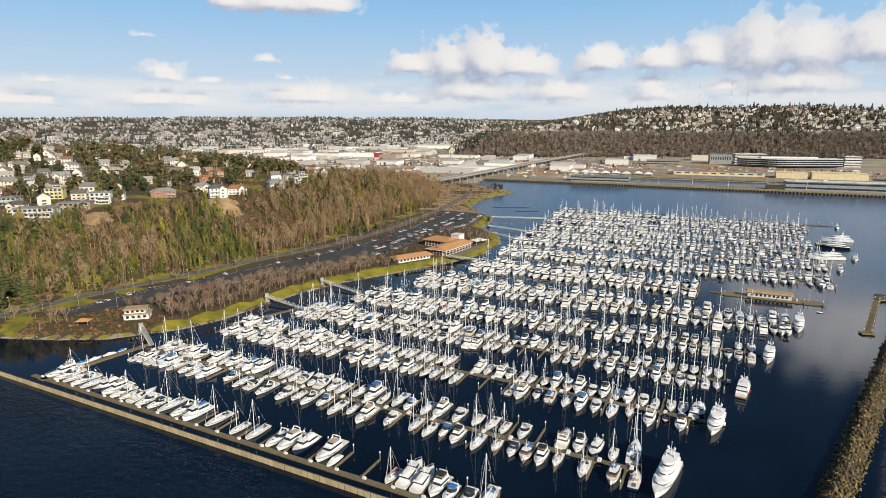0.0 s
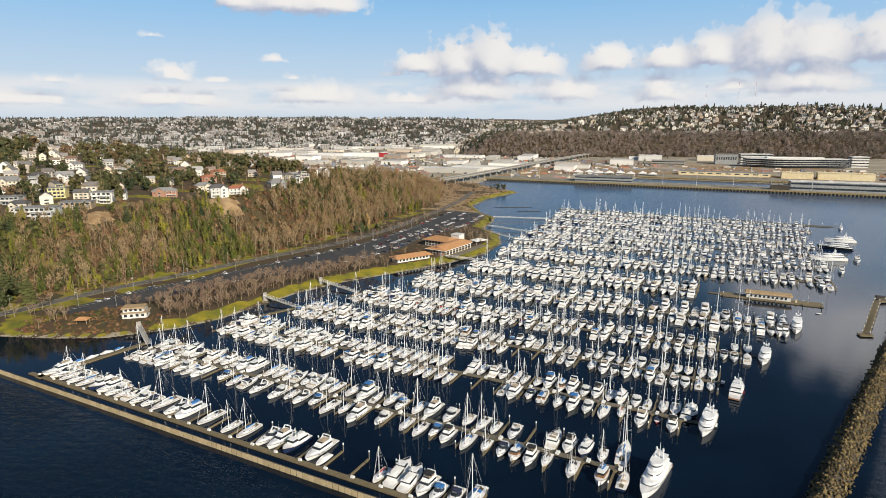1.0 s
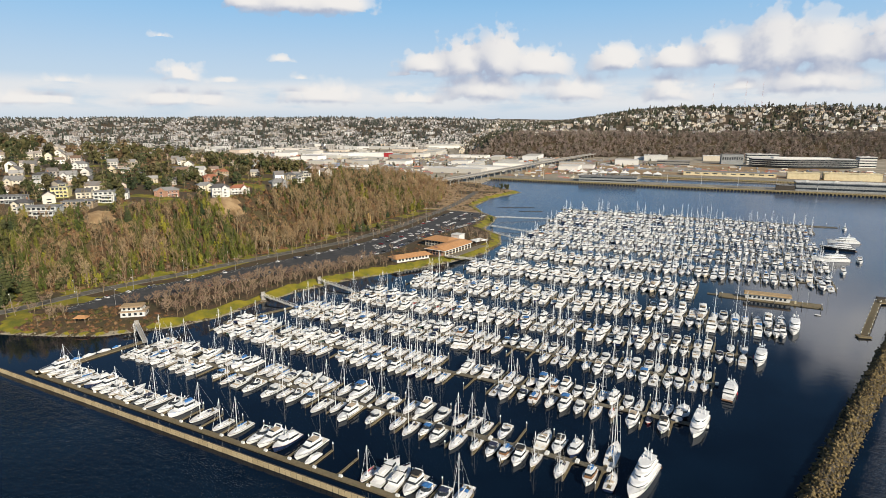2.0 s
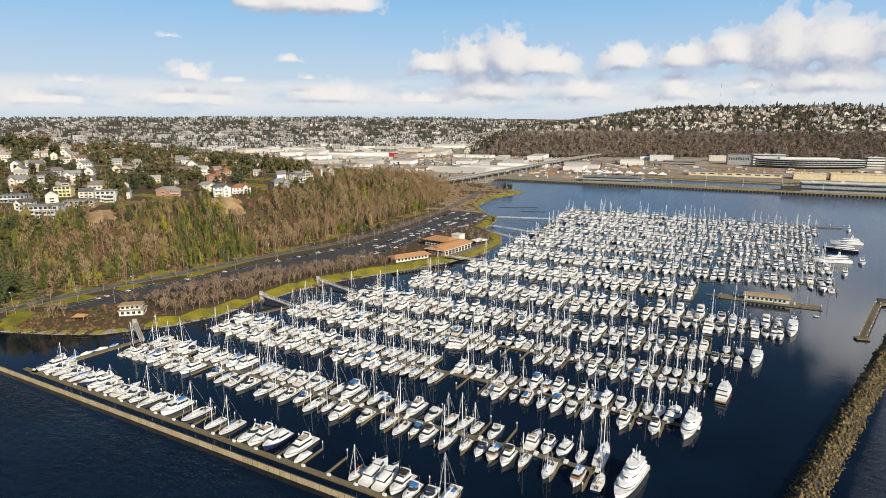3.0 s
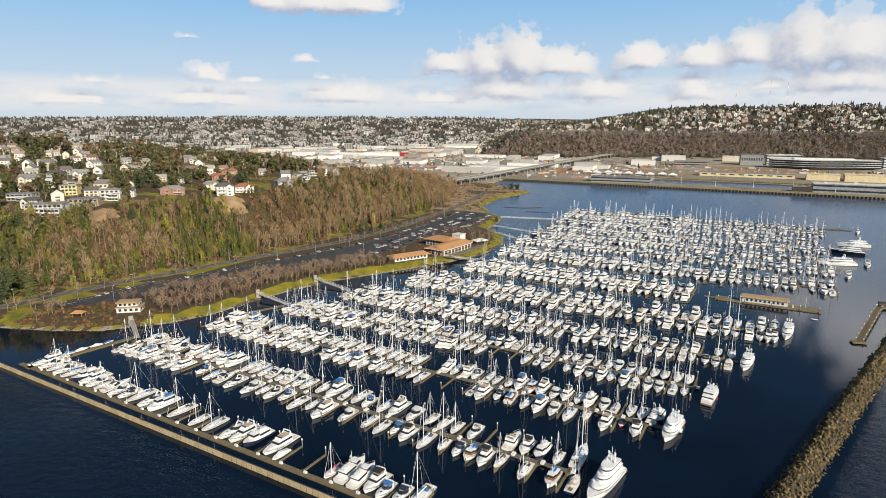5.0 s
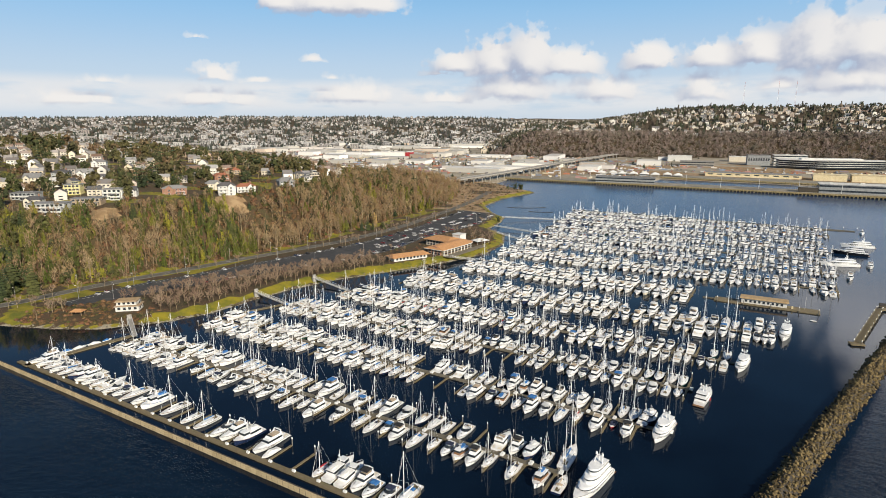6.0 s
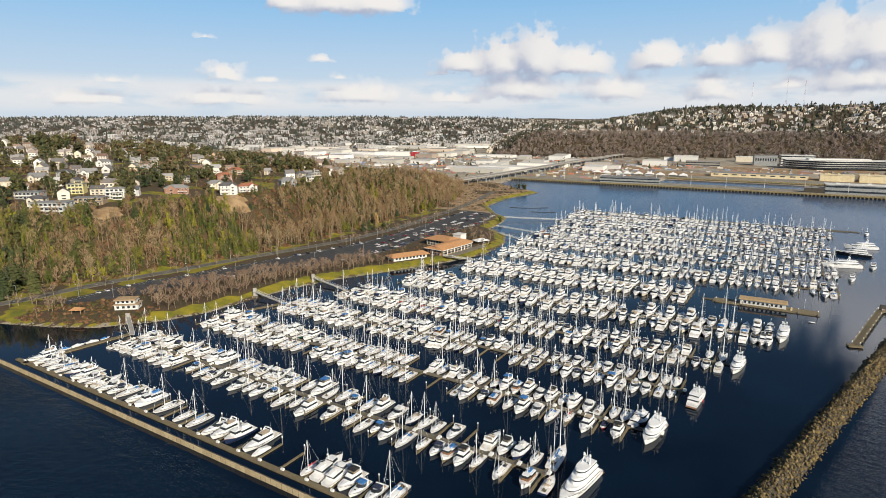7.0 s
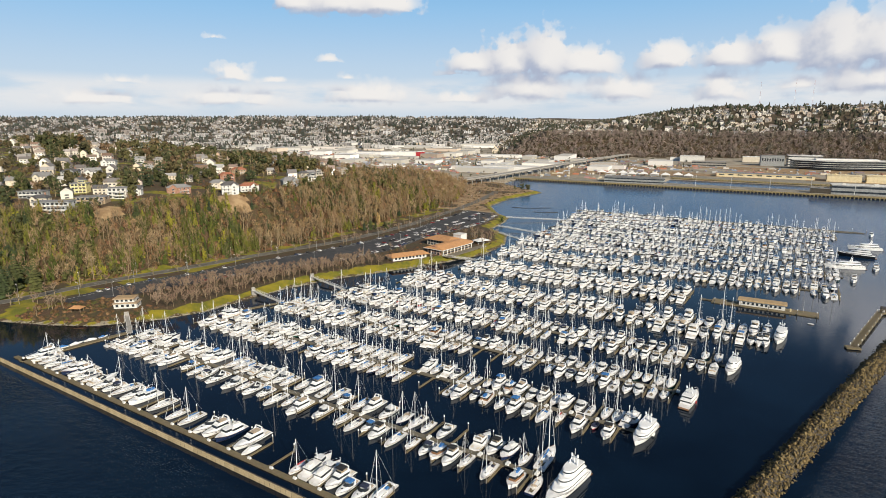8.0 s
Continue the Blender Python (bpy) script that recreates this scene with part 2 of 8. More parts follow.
# ---- building helpers ----
class Shape:
    """Collects the faces of one mesh."""

    def __init__(self):
        self.v, self.f, self.m = [], [], []

    def add(self, verts, faces, mat=0):
        k = len(self.v)
        self.v.extend(tuple(p) for p in verts)
        self.f.extend(tuple(i + k for i in face) for face in faces)
        self.m.extend([mat] * len(faces))

    def block(self, x, y, z, sx, sy, sz, mat=0, top=(1.0, 1.0), shift=(0.0, 0.0), turn=0.0):
        """A block standing on z, its top scaled and shifted."""
        c, s = math.cos(turn), math.sin(turn)
        pts = []
        for k, h in ((0, 0.0), (1, sz)):
            fx, fy = (sx / 2, sy / 2) if k == 0 else (sx / 2 * top[0], sy / 2 * top[1])
            ox, oy = (0.0, 0.0) if k == 0 else shift
            for ex, ey in ((-fx, -fy), (fx, -fy), (fx, fy), (-fx, fy)):
                ex, ey = ex + ox, ey + oy
                pts.append((x + c * ex - s * ey, y + s * ex + c * ey, z + h))
        self.add(pts, [(3, 2, 1, 0), (4, 5, 6, 7), (0, 1, 5, 4), (1, 2, 6, 5), (2, 3, 7, 6), (3, 0, 4, 7)], mat)

    def tube(self, p, q, r0, r1=None, n=6, mat=0, cap=True):
        p, q = Vector(p), Vector(q)
        r1 = r0 if r1 is None else r1
        turn = (q - p).to_track_quat("Z", "Y").to_matrix()
        ring = [(math.cos(2 * math.pi * k / n), math.sin(2 * math.pi * k / n)) for k in range(n)]
        pts = [p + turn @ Vector((a * r0, b * r0, 0)) for a, b in ring] + [q + turn @ Vector((a * r1, b * r1, 0)) for a, b in ring]
        faces = [(k, (k + 1) % n, n + (k + 1) % n, n + k) for k in range(n)]
        if cap:
            faces += [tuple(range(n))[::-1], tuple(range(n, 2 * n))]
        self.add(pts, faces, mat)

    def loft(self, rings, mat=0, closed=True, caps=True):
        n = len(rings[0])
        pts = [p for ring in rings for p in ring]
        faces = []
        for a in range(len(rings) - 1):
            for k in range(n if closed else n - 1):
                j = (k + 1) % n
                faces.append((a * n + k, a * n + j, (a + 1) * n + j, (a + 1) * n + k))
        if caps:
            faces += [tuple(range(n))[::-1], tuple(range((len(rings) - 1) * n, len(rings) * n))]
        self.add(pts, faces, mat)

    def take(self, other, m=None, mats=None):
        k = len(self.v)
        self.v.extend(tuple(m @ Vector(p)) for p in other.v) if m is not None else self.v.extend(other.v)
        self.f.extend(tuple(i + k for i in face) for face in other.f)
        self.m.extend([mats[i] for i in other.m] if mats else other.m)

    def mesh(self, name, materials, smooth=False):
        me = bpy.data.meshes.new(name)
        me.from_pydata(self.v, [], self.f)
        for m in materials:
            me.materials.append(MATS[m])
        me.polygons.foreach_set("material_index", self.m)
        if smooth:
            me.shade_smooth()
        me.update()
        return me


def part(name, shape, materials, parent=None, label="", smooth=False):
    """Links a shape, or a mesh made before, as one mesh object under a thing or a part."""
    if isinstance(materials, str):
        materials = (materials,)
    data = shape if isinstance(shape, bpy.types.Mesh) else shape.mesh(name, materials, smooth)
    ob = new(name, data)
    if parent is not None:
        ob.parent = parent
    return tagged(ob, label)


def thing(name, label, category, group="", at=None, kind=""):
    ob = new(name)
    ob.empty_display_size = 0.5
    if at is not None:
        ob.matrix_basis = at
    return tagged(ob, label, category, group, kind)


# ---- ground, hills and water ----
LAND = [(-5200, -300), (-900, 30), (-560, 95), (-430, 135), (-351, 151), (-318, 164), (-296, 176), (-285, 190), (-274, 203), (-265, 226),
        (-263, 260), (-260, 287), (-249, 323), (-224, 372), (-206, 410), (-194, 450), (-196, 495), (-214, 537), (-243, 561),
        (-250, 605), (-260, 636), (-285, 657), (-322, 709), (-332, 788), (-319, 880), (-365, 909), (-430, 965), (-445, 1062),
        (-190, 1062), (-190, 1203), (900, 1215), (1600, 1300), (5200, 2500), (5200, 5200), (-5200, 5200)]
BLUFF = [(-2500, -200), (-900, 40), (-560, 150), (-480, 195), (-440, 228), (-424, 262), (-418, 300), (-412, 340), (-403, 385), (-403, 430),
         (-408, 480), (-411, 540), (-412, 600), (-420, 680), (-470, 790), (-620, 880), (-850, 980), (-1100, 1150), (-1700, 1300), (-2500, 900)]
ROAD = [(-420, 120), (-385, 145), (-376, 172), (-375, 196), (-370, 231), (-360, 268), (-351, 312), (-338, 365), (-324, 418), (-321, 470), (-321, 520), (-327, 570), (-334, 640), (-350, 730), (-375, 830)]
QUEEN = [(-800, 1650), (-500, 1720), (-300, 1830), (0, 1950), (400, 2000), (1500, 2200), (2500, 3500), (2000, 4900), (-1900, 4600), (-1300, 2700)]


def inside_by(poly, x, y):
    """Distance to the polygon's edge, positive inside."""
    x, y = np.asarray(x, float), np.asarray(y, float)
    best = np.full(x.shape, 1e18)
    odd = np.zeros(x.shape, bool)
    for (ax, ay), (bx, by) in zip(poly, poly[1:] + poly[:1]):
        dx, dy = bx - ax, by - ay
        t = np.clip(((x - ax) * dx + (y - ay) * dy) / (dx * dx + dy * dy), 0, 1)
        best = np.minimum(best, (x - ax - t * dx) ** 2 + (y - ay - t * dy) ** 2)
        if ay != by:
            odd ^= ((ay > y) != (by > y)) & (x < (bx - ax) * (y - ay) / (by - ay) + ax)
    return np.where(odd, 1, -1) * np.sqrt(best)


def ease(t):
    t = np.clip(t, 0, 1)
    return t * t * (3 - 2 * t)


def ripple(x, y, size):
    """Smooth uneven ground, about -1 to 1."""
    x, y = np.asarray(x) / size, np.asarray(y) / size
    return (np.sin(x * 1.3 + 1.7 * np.sin(y * 0.8)) + np.sin(y * 1.7 + 1.2 * np.sin(x * 1.1 + 2)) + np.sin((x + y) * 2.3 + 1.0) * 0.6) / 2.6


def height(x, y):
    x, y = np.asarray(x, float), np.asarray(y, float)
    shore = inside_by(LAND, x, y)
    z = np.clip(shore * 0.36, -4.0, 3.6)
    d = inside_by(BLUFF, x, y)
    top = (43 - 8 * ease((y - 540) / 200) - 22 * ease((y - 560) / 170)) + np.clip(d, 0, 600) * 0.045 + ripple(x, y, 60) * 1.5 * (d > 5)
    steep = ease((d + 56 + 4 * ripple(x, y, 22)) / 60)
    z = np.where(shore > 4, z + (top - 0) * steep * ease(shore / 25), z)
    q = inside_by(QUEEN, x, y)
    hill = 60 * ease(q / 170) + 92 * ease((q - 130) / 1000) + 5 * ripple(x, y, 150) * ease(q / 300)
    hill = hill * (1 - 0.14 * ease((x - 150) / 700))
    far = -0.75 * x + 0.66 * y
    north = 122 * ease((far - 2700) / 2150) + 6 * ripple(x, y, 260) * ease((far - 2700) / 600)
    return z + np.where(shore > 30, np.maximum(hill, north), 0)


def spaced(*runs):
    """Grid lines: runs of (start, end, step)."""
    out = []
    for a, b, step in runs:
        out.extend(np.arange(a, b, step))
    return np.array(out + [runs[-1][1]])


def ground_material():
    m = bpy.data.materials.new("ground_cover")
    m.use_nodes = True
    t = m.node_tree
    bsdf = t.nodes["Principled BSDF"]
    where = t.nodes.new("ShaderNodeTexCoord").outputs["Object"]
    cover = t.nodes.new("ShaderNodeVertexColor")
    cover.layer_name = "cover"
    lawn_w, wood_w, sand_w = node(t, "ShaderNodeSeparateColor", i0=cover.outputs[0]).outputs[:3]
    n_big, n_mid, n_small = noise_at(t, where, 0.012, 5.0), noise_at(t, where, 0.12, 5.0), noise_at(t, where, 0.9, 4.0)
    plain = blend(t, remap(t, n_big, 0.35, 0.65), (0.24, 0.205, 0.15), (0.37, 0.32, 0.245))
    plain = blend(t, remap(t, n_mid, 0.52, 0.70), plain, (0.18, 0.165, 0.11))
    lawn = blend(t, remap(t, n_mid, 0.3, 0.7), (0.095, 0.105, 0.007), (0.25, 0.205, 0.009))
    lawn = blend(t, remap(t, n_small, 0.55, 0.75), lawn, (0.16, 0.12, 0.04))
    wood = blend(t, remap(t, n_mid, 0.35, 0.65), (0.065, 0.038, 0.019), (0.050, 0.043, 0.016))
    wood = blend(t, remap(t, n_small, 0.5, 0.7), wood, (0.12, 0.07, 0.034))
    sand = blend(t, remap(t, n_mid, 0.35, 0.65), (0.22, 0.14, 0.07), (0.36, 0.25, 0.135))
    rag = calc(t, "MULTIPLY_ADD", n_mid, 0.7, -0.35)
    col = blend(t, remap(t, calc(t, "ADD", wood_w, rag), 0.35, 0.65), plain, wood)
    col = blend(t, remap(t, calc(t, "ADD", lawn_w, calc(t, "MULTIPLY", rag, 0.5)), 0.35, 0.65), col, lawn)
    col = blend(t, remap(t, calc(t, "ADD", sand_w, rag), 0.35, 0.6), col, sand)
    t.links.new(col, bsdf.inputs["Base Color"])
    bsdf.inputs["Roughness"].default_value = 0.95
    b = t.nodes.new("ShaderNodeBump")
    b.inputs["Strength"].default_value, b.inputs["Distance"].default_value = 0.6, 0.6
    t.links.new(n_small, b.inputs["Height"])
    t.links.new(b.outputs[0], bsdf.inputs["Normal"])
    MATS["ground"] = m


def make_ground():
    xs = spaced((-5000, -1000, 50), (-1000, -540, 12), (-540, -180, 4), (-180, 320, 20), (320, 3200, 80))
    ys = spaced((-400, 100, 50), (100, 720, 4), (720, 1240, 10), (1240, 2400, 25), (2400, 4960, 50))
    gx, gy = np.meshgrid(xs, ys)
    gz = height(gx, gy)
    nx, ny = len(xs), len(ys)
    k = (np.arange(ny - 1)[:, None] * nx + np.arange(nx - 1)[None, :]).ravel()
    faces = np.stack([k, k + 1, k + nx + 1, k + nx], 1)
    me = bpy.data.meshes.new("ground")
    me.vertices.add(nx * ny)
    me.vertices.foreach_set("co", np.stack([gx, gy, gz], -1).ravel())
    me.loops.add(faces.size)
    me.loops.foreach_set("vertex_index", faces.ravel())
    me.polygons.add(len(faces))
    me.polygons.foreach_set("loop_start", np.arange(len(faces)) * 4)
    me.update(calc_edges=True)
    d = inside_by(BLUFF, gx, gy)
    shore = inside_by(LAND, gx, gy)
    q = inside_by(QUEEN, gx, gy)
    spit = (gy > 640) & (gy < 960) & (gx < -250)
    strand = (shore > 1.5) & (gy < 640) & (gx < -150) & (d < -50)
    lawn = (strand & ((shore < np.where(gx < -284, 4.0, 9.5) + 2.0 * ripple(gx, gy, 18)) | ((gx < -340) & (ripple(gx, gy, 9) > -0.2)))) | ((d > 0) & (ripple(gx, gy, 14) > 0.25)) | ((shore > 1.5) & (shore < 9) & spit)
    wood = ((d <= 4) & (d > -54)) | (strand & (shore > 3)) | (q > 0) | ((-0.75 * gx + 0.66 * gy > 2400) & (ripple(gx, gy, 75) > -0.4)) | (spit & (ripple(gx, gy, 22) > 0.3)) | ((shore > 0) & (shore < 1.5)) | ((d > 0) & (ripple(gx, gy, 14) <= 0.3))
    sand = (np.hypot((gx + 401) / 13, (gy - 357) / 16) < 1) | (np.hypot((gx + 422) / 8, (gy - 258) / 13) < 1) | ((np.abs(gx + 60) < 95) & (np.abs(gy - 1520) < 45))
    sand |= spit & (ripple(gx, gy, 22) <= 0.3) & (shore > 9)
    sand |= (gx > -450) & (gy > 1100) & (gy < 1620) & (ripple(gx, gy, 55) > 0.1) & (shore > 5)
    verge = np.abs(inside_by(ROAD + ROAD[::-1], gx, gy))
    lawn |= (verge > 4) & (verge < 9.5) & (gy > 190) & (gy < 640) & (shore > 3)
    cover = np.stack([lawn, wood, sand, np.ones_like(gx, bool)], -1).astype(np.float32)
    att = me.color_attributes.new("cover", "FLOAT_COLOR", "POINT")
    att.data.foreach_set("color", cover.ravel())
    me.materials.append(MATS["ground"])
    me.shade_smooth()
    tagged(new("ground", me), "hilly coastal ground with lawn banks, wooded bluff and flat port land", "ground", kind="structure")


ground_material()
make_ground()
sea = Shape()
sea.add([(-6000, -3000, 0), (6000, -3000, 0), (6000, 6000, 0), (-6000, 6000, 0)], [(0, 1, 2, 3)])
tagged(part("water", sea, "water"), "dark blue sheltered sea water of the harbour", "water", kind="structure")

# ---- boats ----
def hull_lines(L, B, stern, bow, full=0.5):
    """Half breadth and sheer height along the hull, 0 at the stern and 1 at the bow."""
    def half(t):
        aft = 0.86 + 0.14 * min(1.0, t / 0.35)
        return B / 2 * aft * (1 - max(0.0, (t - full) / (1 - full)) ** 2.3)
    return half, lambda t: stern + (bow - stern) * t ** 1.7


def hull_parts(L, B, stern, bow, full=0.5, rake=0.09, ports=False):
    half, sheer = hull_lines(L, B, stern, bow, full)
    stations = [0, 0.12, 0.3, 0.48, 0.62, 0.74, 0.84, 0.92, 0.97, 1.0]
    rings = []
    for t in stations:
        w, h, x = max(half(t), 0.04), sheer(t), (t - 0.5) * L
        low = x - rake * L * t ** 3 * 0.55
        keel = x - rake * L * t ** 3
        side = [(x, w, h), (x - rake * L * t ** 3 * 0.05, w * 0.995, h - 0.13), (x - rake * L * t ** 3 * 0.3, w * (0.97 - 0.1 * t), h * 0.5), (low, w * (0.9 - 0.25 * t), 0.16), (keel, w * 0.55, -0.35)]
        rings.append(side + [(a, -b, c) for a, b, c in side[::-1]])
    hull = Shape()
    hull.loft(rings, 0, closed=False, caps=False)
    hull.m = [(2, 0, 0, 1, 1, 1, 0, 0, 2)[k % 9] for k in range(len(hull.m))]
    hull.add(rings[0], [tuple(range(10))], 0)
    if ports:
        for sd in (1, -1):
            for a, b in ((0.5, 0.6), (0.63, 0.71)):
                quad = []
                for t in (a, b):
                    x, w, h = (t - 0.5) * L, half(t), sheer(t)
                    quad.append([(x, sd * (w * 0.99 + 0.02), h - 0.32), (x, sd * (w * 0.965 + 0.03), h - 0.58)])
                hull.add([quad[0][0], quad[1][0], quad[1][1], quad[0][1]], [(0, 1, 2, 3)], 1)
    deck = Shape()
    rows = [[(r[0][0], r[0][1] * 0.97, r[0][2] - 0.06), (r[0][0], 0, r[0][2] + 0.02), (r[0][0], -r[0][1] * 0.97, r[0][2] - 0.06)] for r in rings]
    deck.loft(rows, 0, closed=False, caps=False)
    return hull, deck, half, sheer


def cabin(x, z, lx, w, h, rake_front=0.5, rake_back=0.1, roof=0.12, over=0.15, sill=0.35):
    """A cabin of base wall, window band and roof. Returns wall, glass, roof."""
    def slab(z0, z1, x0a, x1a, x0b, x1b, wa, wb):
        s = Shape()
        a = [(x0a, -wa, z0), (x1a, -wa * 0.82, z0), (x1a, wa * 0.82, z0), (x0a, wa, z0)]
        b = [(x0b, -wb, z1), (x1b, -wb * 0.8, z1), (x1b, wb * 0.8, z1), (x0b, wb, z1)]
        s.loft([a, b])
        return s
    x0, x1, hw = x - lx / 2, x + lx / 2, w / 2
    m = sill
    wall = slab(z, z + h * m, x0, x1, x0 + rake_back * m, x1 - rake_front * m, hw, hw * 0.97)
    glass = slab(z + h * m, z + h, x0 + rake_back * m + 0.03, x1 - rake_front * m - 0.03, x0 + rake_back, x1 - rake_front, hw * 0.955, hw * 0.89)
    top = slab(z + h, z + h + roof, x0 + rake_back - over, x1 - rake_front + over * 0.6, x0 + rake_back - over + 0.05, x1 - rake_front + over * 0.4, hw * 0.93, hw * 0.9)
    return wall, glass, top


def bow_rail(L, half, sheer, h=0.65):
    s = Shape()
    ts = [0.45, 0.6, 0.74, 0.86, 0.95, 0.995]
    for side in (1, -1):
        pts = [((t - 0.5) * L, side * half(t) * 0.95, sheer(t)) for t in ts]
        for a in range(len(pts)):
            p = Vector(pts[a])
            s.tube(p, p + Vector((0, 0, h)), 0.018, n=3, cap=False)
            if a:
                s.tube(Vector(pts[a - 1]) + Vector((0, 0, h)), p + Vector((0, 0, h)), 0.022, n=3, cap=False)
    return s


def arch(x, z, w, h, lean=0.7):
    s = Shape()
    for side in (1, -1):
        s.loft([[(x - 0.5, side * w / 2, z), (x + 0.25, side * w / 2, z), (x + 0.25, side * (w / 2 - 0.12), z), (x - 0.5, side * (w / 2 - 0.12), z)],
                [(x - 0.35 - lean, side * w * 0.42, z + h), (x + 0.1 - lean, side * w * 0.42, z + h), (x + 0.1 - lean, side * (w * 0.42 - 0.12), z + h), (x - 0.35 - lean, side * (w * 0.42 - 0.12), z + h)]])
    s.block(x - lean - 0.12, 0, z + h, 0.45, w * 0.84, 0.12)
    s.tube((x - lean - 0.1, 0, z + h + 0.1), (x - lean - 0.1, 0, z + h + 0.32), 0.3, 0.26, 8)
    s.tube((x - lean, w * 0.3, z + h), (x - lean - 0.6, w * 0.3, z + h + 2.3), 0.025, 0.012, 3)
    return s


def canopy(x, z, lx, w, h):
    """A canvas top, arched, on four thin legs."""
    s = Shape()
    rings = []
    for k in range(5):
        u = k / 4 - 0.5
        drop = 0.16 * (2 * u) ** 2
        rings.append([(x + u * lx, -w / 2, z + h - 0.22 - drop), (x + u * lx, -w * 0.3, z + h - drop), (x + u * lx, w * 0.3, z + h - drop), (x + u * lx, w / 2, z + h - 0.22 - drop),
                      (x + u * lx, w * 0.3, z + h - 0.06 - drop), (x + u * lx, -w * 0.3, z + h - 0.06 - drop)])
    s.loft(rings)
    for ex in (-0.46, 0.46):
        for ey in (-0.47, 0.47):
            s.tube((x + ex * lx, ey * w, z), (x + ex * lx * 0.96, ey * w, z + h - 0.3), 0.02, n=3, cap=False)
    return s


BOATS, FAR_BOATS = {}, {}


class BoatKind:
    """One boat design: named parts, made once, then moored many times."""

    def __init__(self, key, name, label, category, length):
        self.key, self.name, self.label, self.category, self.length = key, name, label, category, length
        self.parts, self.first, self.joined = [], None, None
        BOATS[key] = self

    def add(self, name, shape, mats, label="", under=None, smooth=False):
        self.parts.append((name, shape, (mats,) if isinstance(mats, str) else mats, label, under, smooth))

    def whole(self):
        s, names = Shape(), []
        for _, shape, mats, *_ in self.parts:
            for k in mats:
                if k not in names:
                    names.append(k)
            s.take(shape, None, [names.index(k) for k in mats])
        return s, names

    def moor(self, m, detail=2):
        if detail == 0:
            FAR_BOATS.setdefault(self.key, []).append(m)
            return None
        if detail == 1:
            if self.joined is None:
                s, names = self.whole()
                self.joined = s.mesh(self.name, names)
            ob = new(self.name, self.joined)
            ob.matrix_basis = m
            return tagged(ob, self.label, self.category, "boats moored in the marina")
        if self.first is None:
            self.first = thing(self.name, self.label, self.category, "boats moored in the marina", m)
            made = {}
            for name, shape, mats, label, under, smooth in self.parts:
                made[name] = part(name, shape, mats, made.get(under, self.first), label, smooth)
            return self.first
        return copy_thing(self.first, m)


def express_cruiser(key, L, B, label, canvas=None, hull_mat="gelcoat", covered=False, trim="tinted_glass"):
    k = BoatKind(key, "express_cruiser", label, "motor boat", L)
    hull, deck, half, sheer = hull_parts(L, B, 1.05, 1.75, 0.45, 0.13, True)
    k.add("hull", hull, (hull_mat, "antifoul", trim))
    k.add("deck", deck, "gelcoat_deck")
    zf = sheer(0.6)
    coach = Shape()
    coach.loft([[(-0.02 * L, -B * 0.40, sheer(0.48)), (-0.02 * L, B * 0.40, sheer(0.48)), (0.0, B * 0.3, zf + 0.5), (0.0, -B * 0.3, zf + 0.5)],
                [(0.16 * L, -B * 0.34, sheer(0.66)), (0.16 * L, B * 0.34, sheer(0.66)), (0.15 * L, B * 0.22, zf + 0.42), (0.15 * L, -B * 0.22, zf + 0.42)],
                [(0.38 * L, -B * 0.12, sheer(0.88) - 0.02), (0.38 * L, B * 0.12, sheer(0.88) - 0.02), (0.36 * L, B * 0.06, sheer(0.88) + 0.1), (0.36 * L, -B * 0.06, sheer(0.88) + 0.1)]])
    k.add("foredeck_cabin", coach, "gelcoat", smooth=False)
    hatch = Shape()
    hatch.block(0.2 * L, 0, zf + 0.34, 0.55, 0.55, 0.08, 0, (0.9, 0.9))
    k.add("hatch", hatch, "tinted_glass", "dark glass deck hatch")
    screen = Shape()
    z = zf + 0.3
    screen.loft([[(0.02 * L, -B * 0.36, z), (0.10 * L, -B * 0.18, z + 0.05), (0.10 * L, B * 0.18, z + 0.05), (0.02 * L, B * 0.36, z), (-0.14 * L, B * 0.41, z - 0.2), (-0.14 * L, B * 0.39, z - 0.2), (0.01 * L, B * 0.34, z), (0.09 * L, B * 0.16, z + 0.05), (0.09 * L, -B * 0.16, z + 0.05), (0.01 * L, -B * 0.34, z), (-0.14 * L, -B * 0.39, z - 0.2), (-0.14 * L, -B * 0.41, z - 0.2)],
                 [(-0.05 * L, -B * 0.34, z + 0.75), (0.01 * L, -B * 0.15, z + 0.8), (0.01 * L, B * 0.15, z + 0.8), (-0.05 * L, B * 0.34, z + 0.75), (-0.17 * L, B * 0.39, z + 0.55), (-0.17 * L, B * 0.37, z + 0.55), (-0.06 * L, B * 0.32, z + 0.75), (0.0, B * 0.13, z + 0.8), (0.0, -B * 0.13, z + 0.8), (-0.06 * L, -B * 0.32, z + 0.75), (-0.17 * L, -B * 0.37, z + 0.55), (-0.17 * L, -B * 0.39, z + 0.55)]])
    k.add("windscreen", screen, "tinted_glass", "raked dark windscreen")
    pit = Shape()
    pit.block(-0.27 * L, 0, 0.95, 0.30 * L, B * 0.66, 0.12)
    pit.block(-0.13 * L, B * 0.16, 1.0, 0.5, 0.5, 0.75)
    pit.block(-0.40 * L, 0, 0.95, 0.55, B * 0.6, 0.5)
    k.add("cockpit", pit, "tan_canvas" if not covered else canvas, "open cockpit with seats")
    k.add("radar_arch", arch(-0.2 * L, 1.2, B * 0.86, 1.7), "gelcoat")
    if canvas:
        k.add("canopy", canopy(-0.16 * L, 1.3, 0.27 * L, B * 0.78, 1.75), canvas, "canvas cockpit top")
    return k


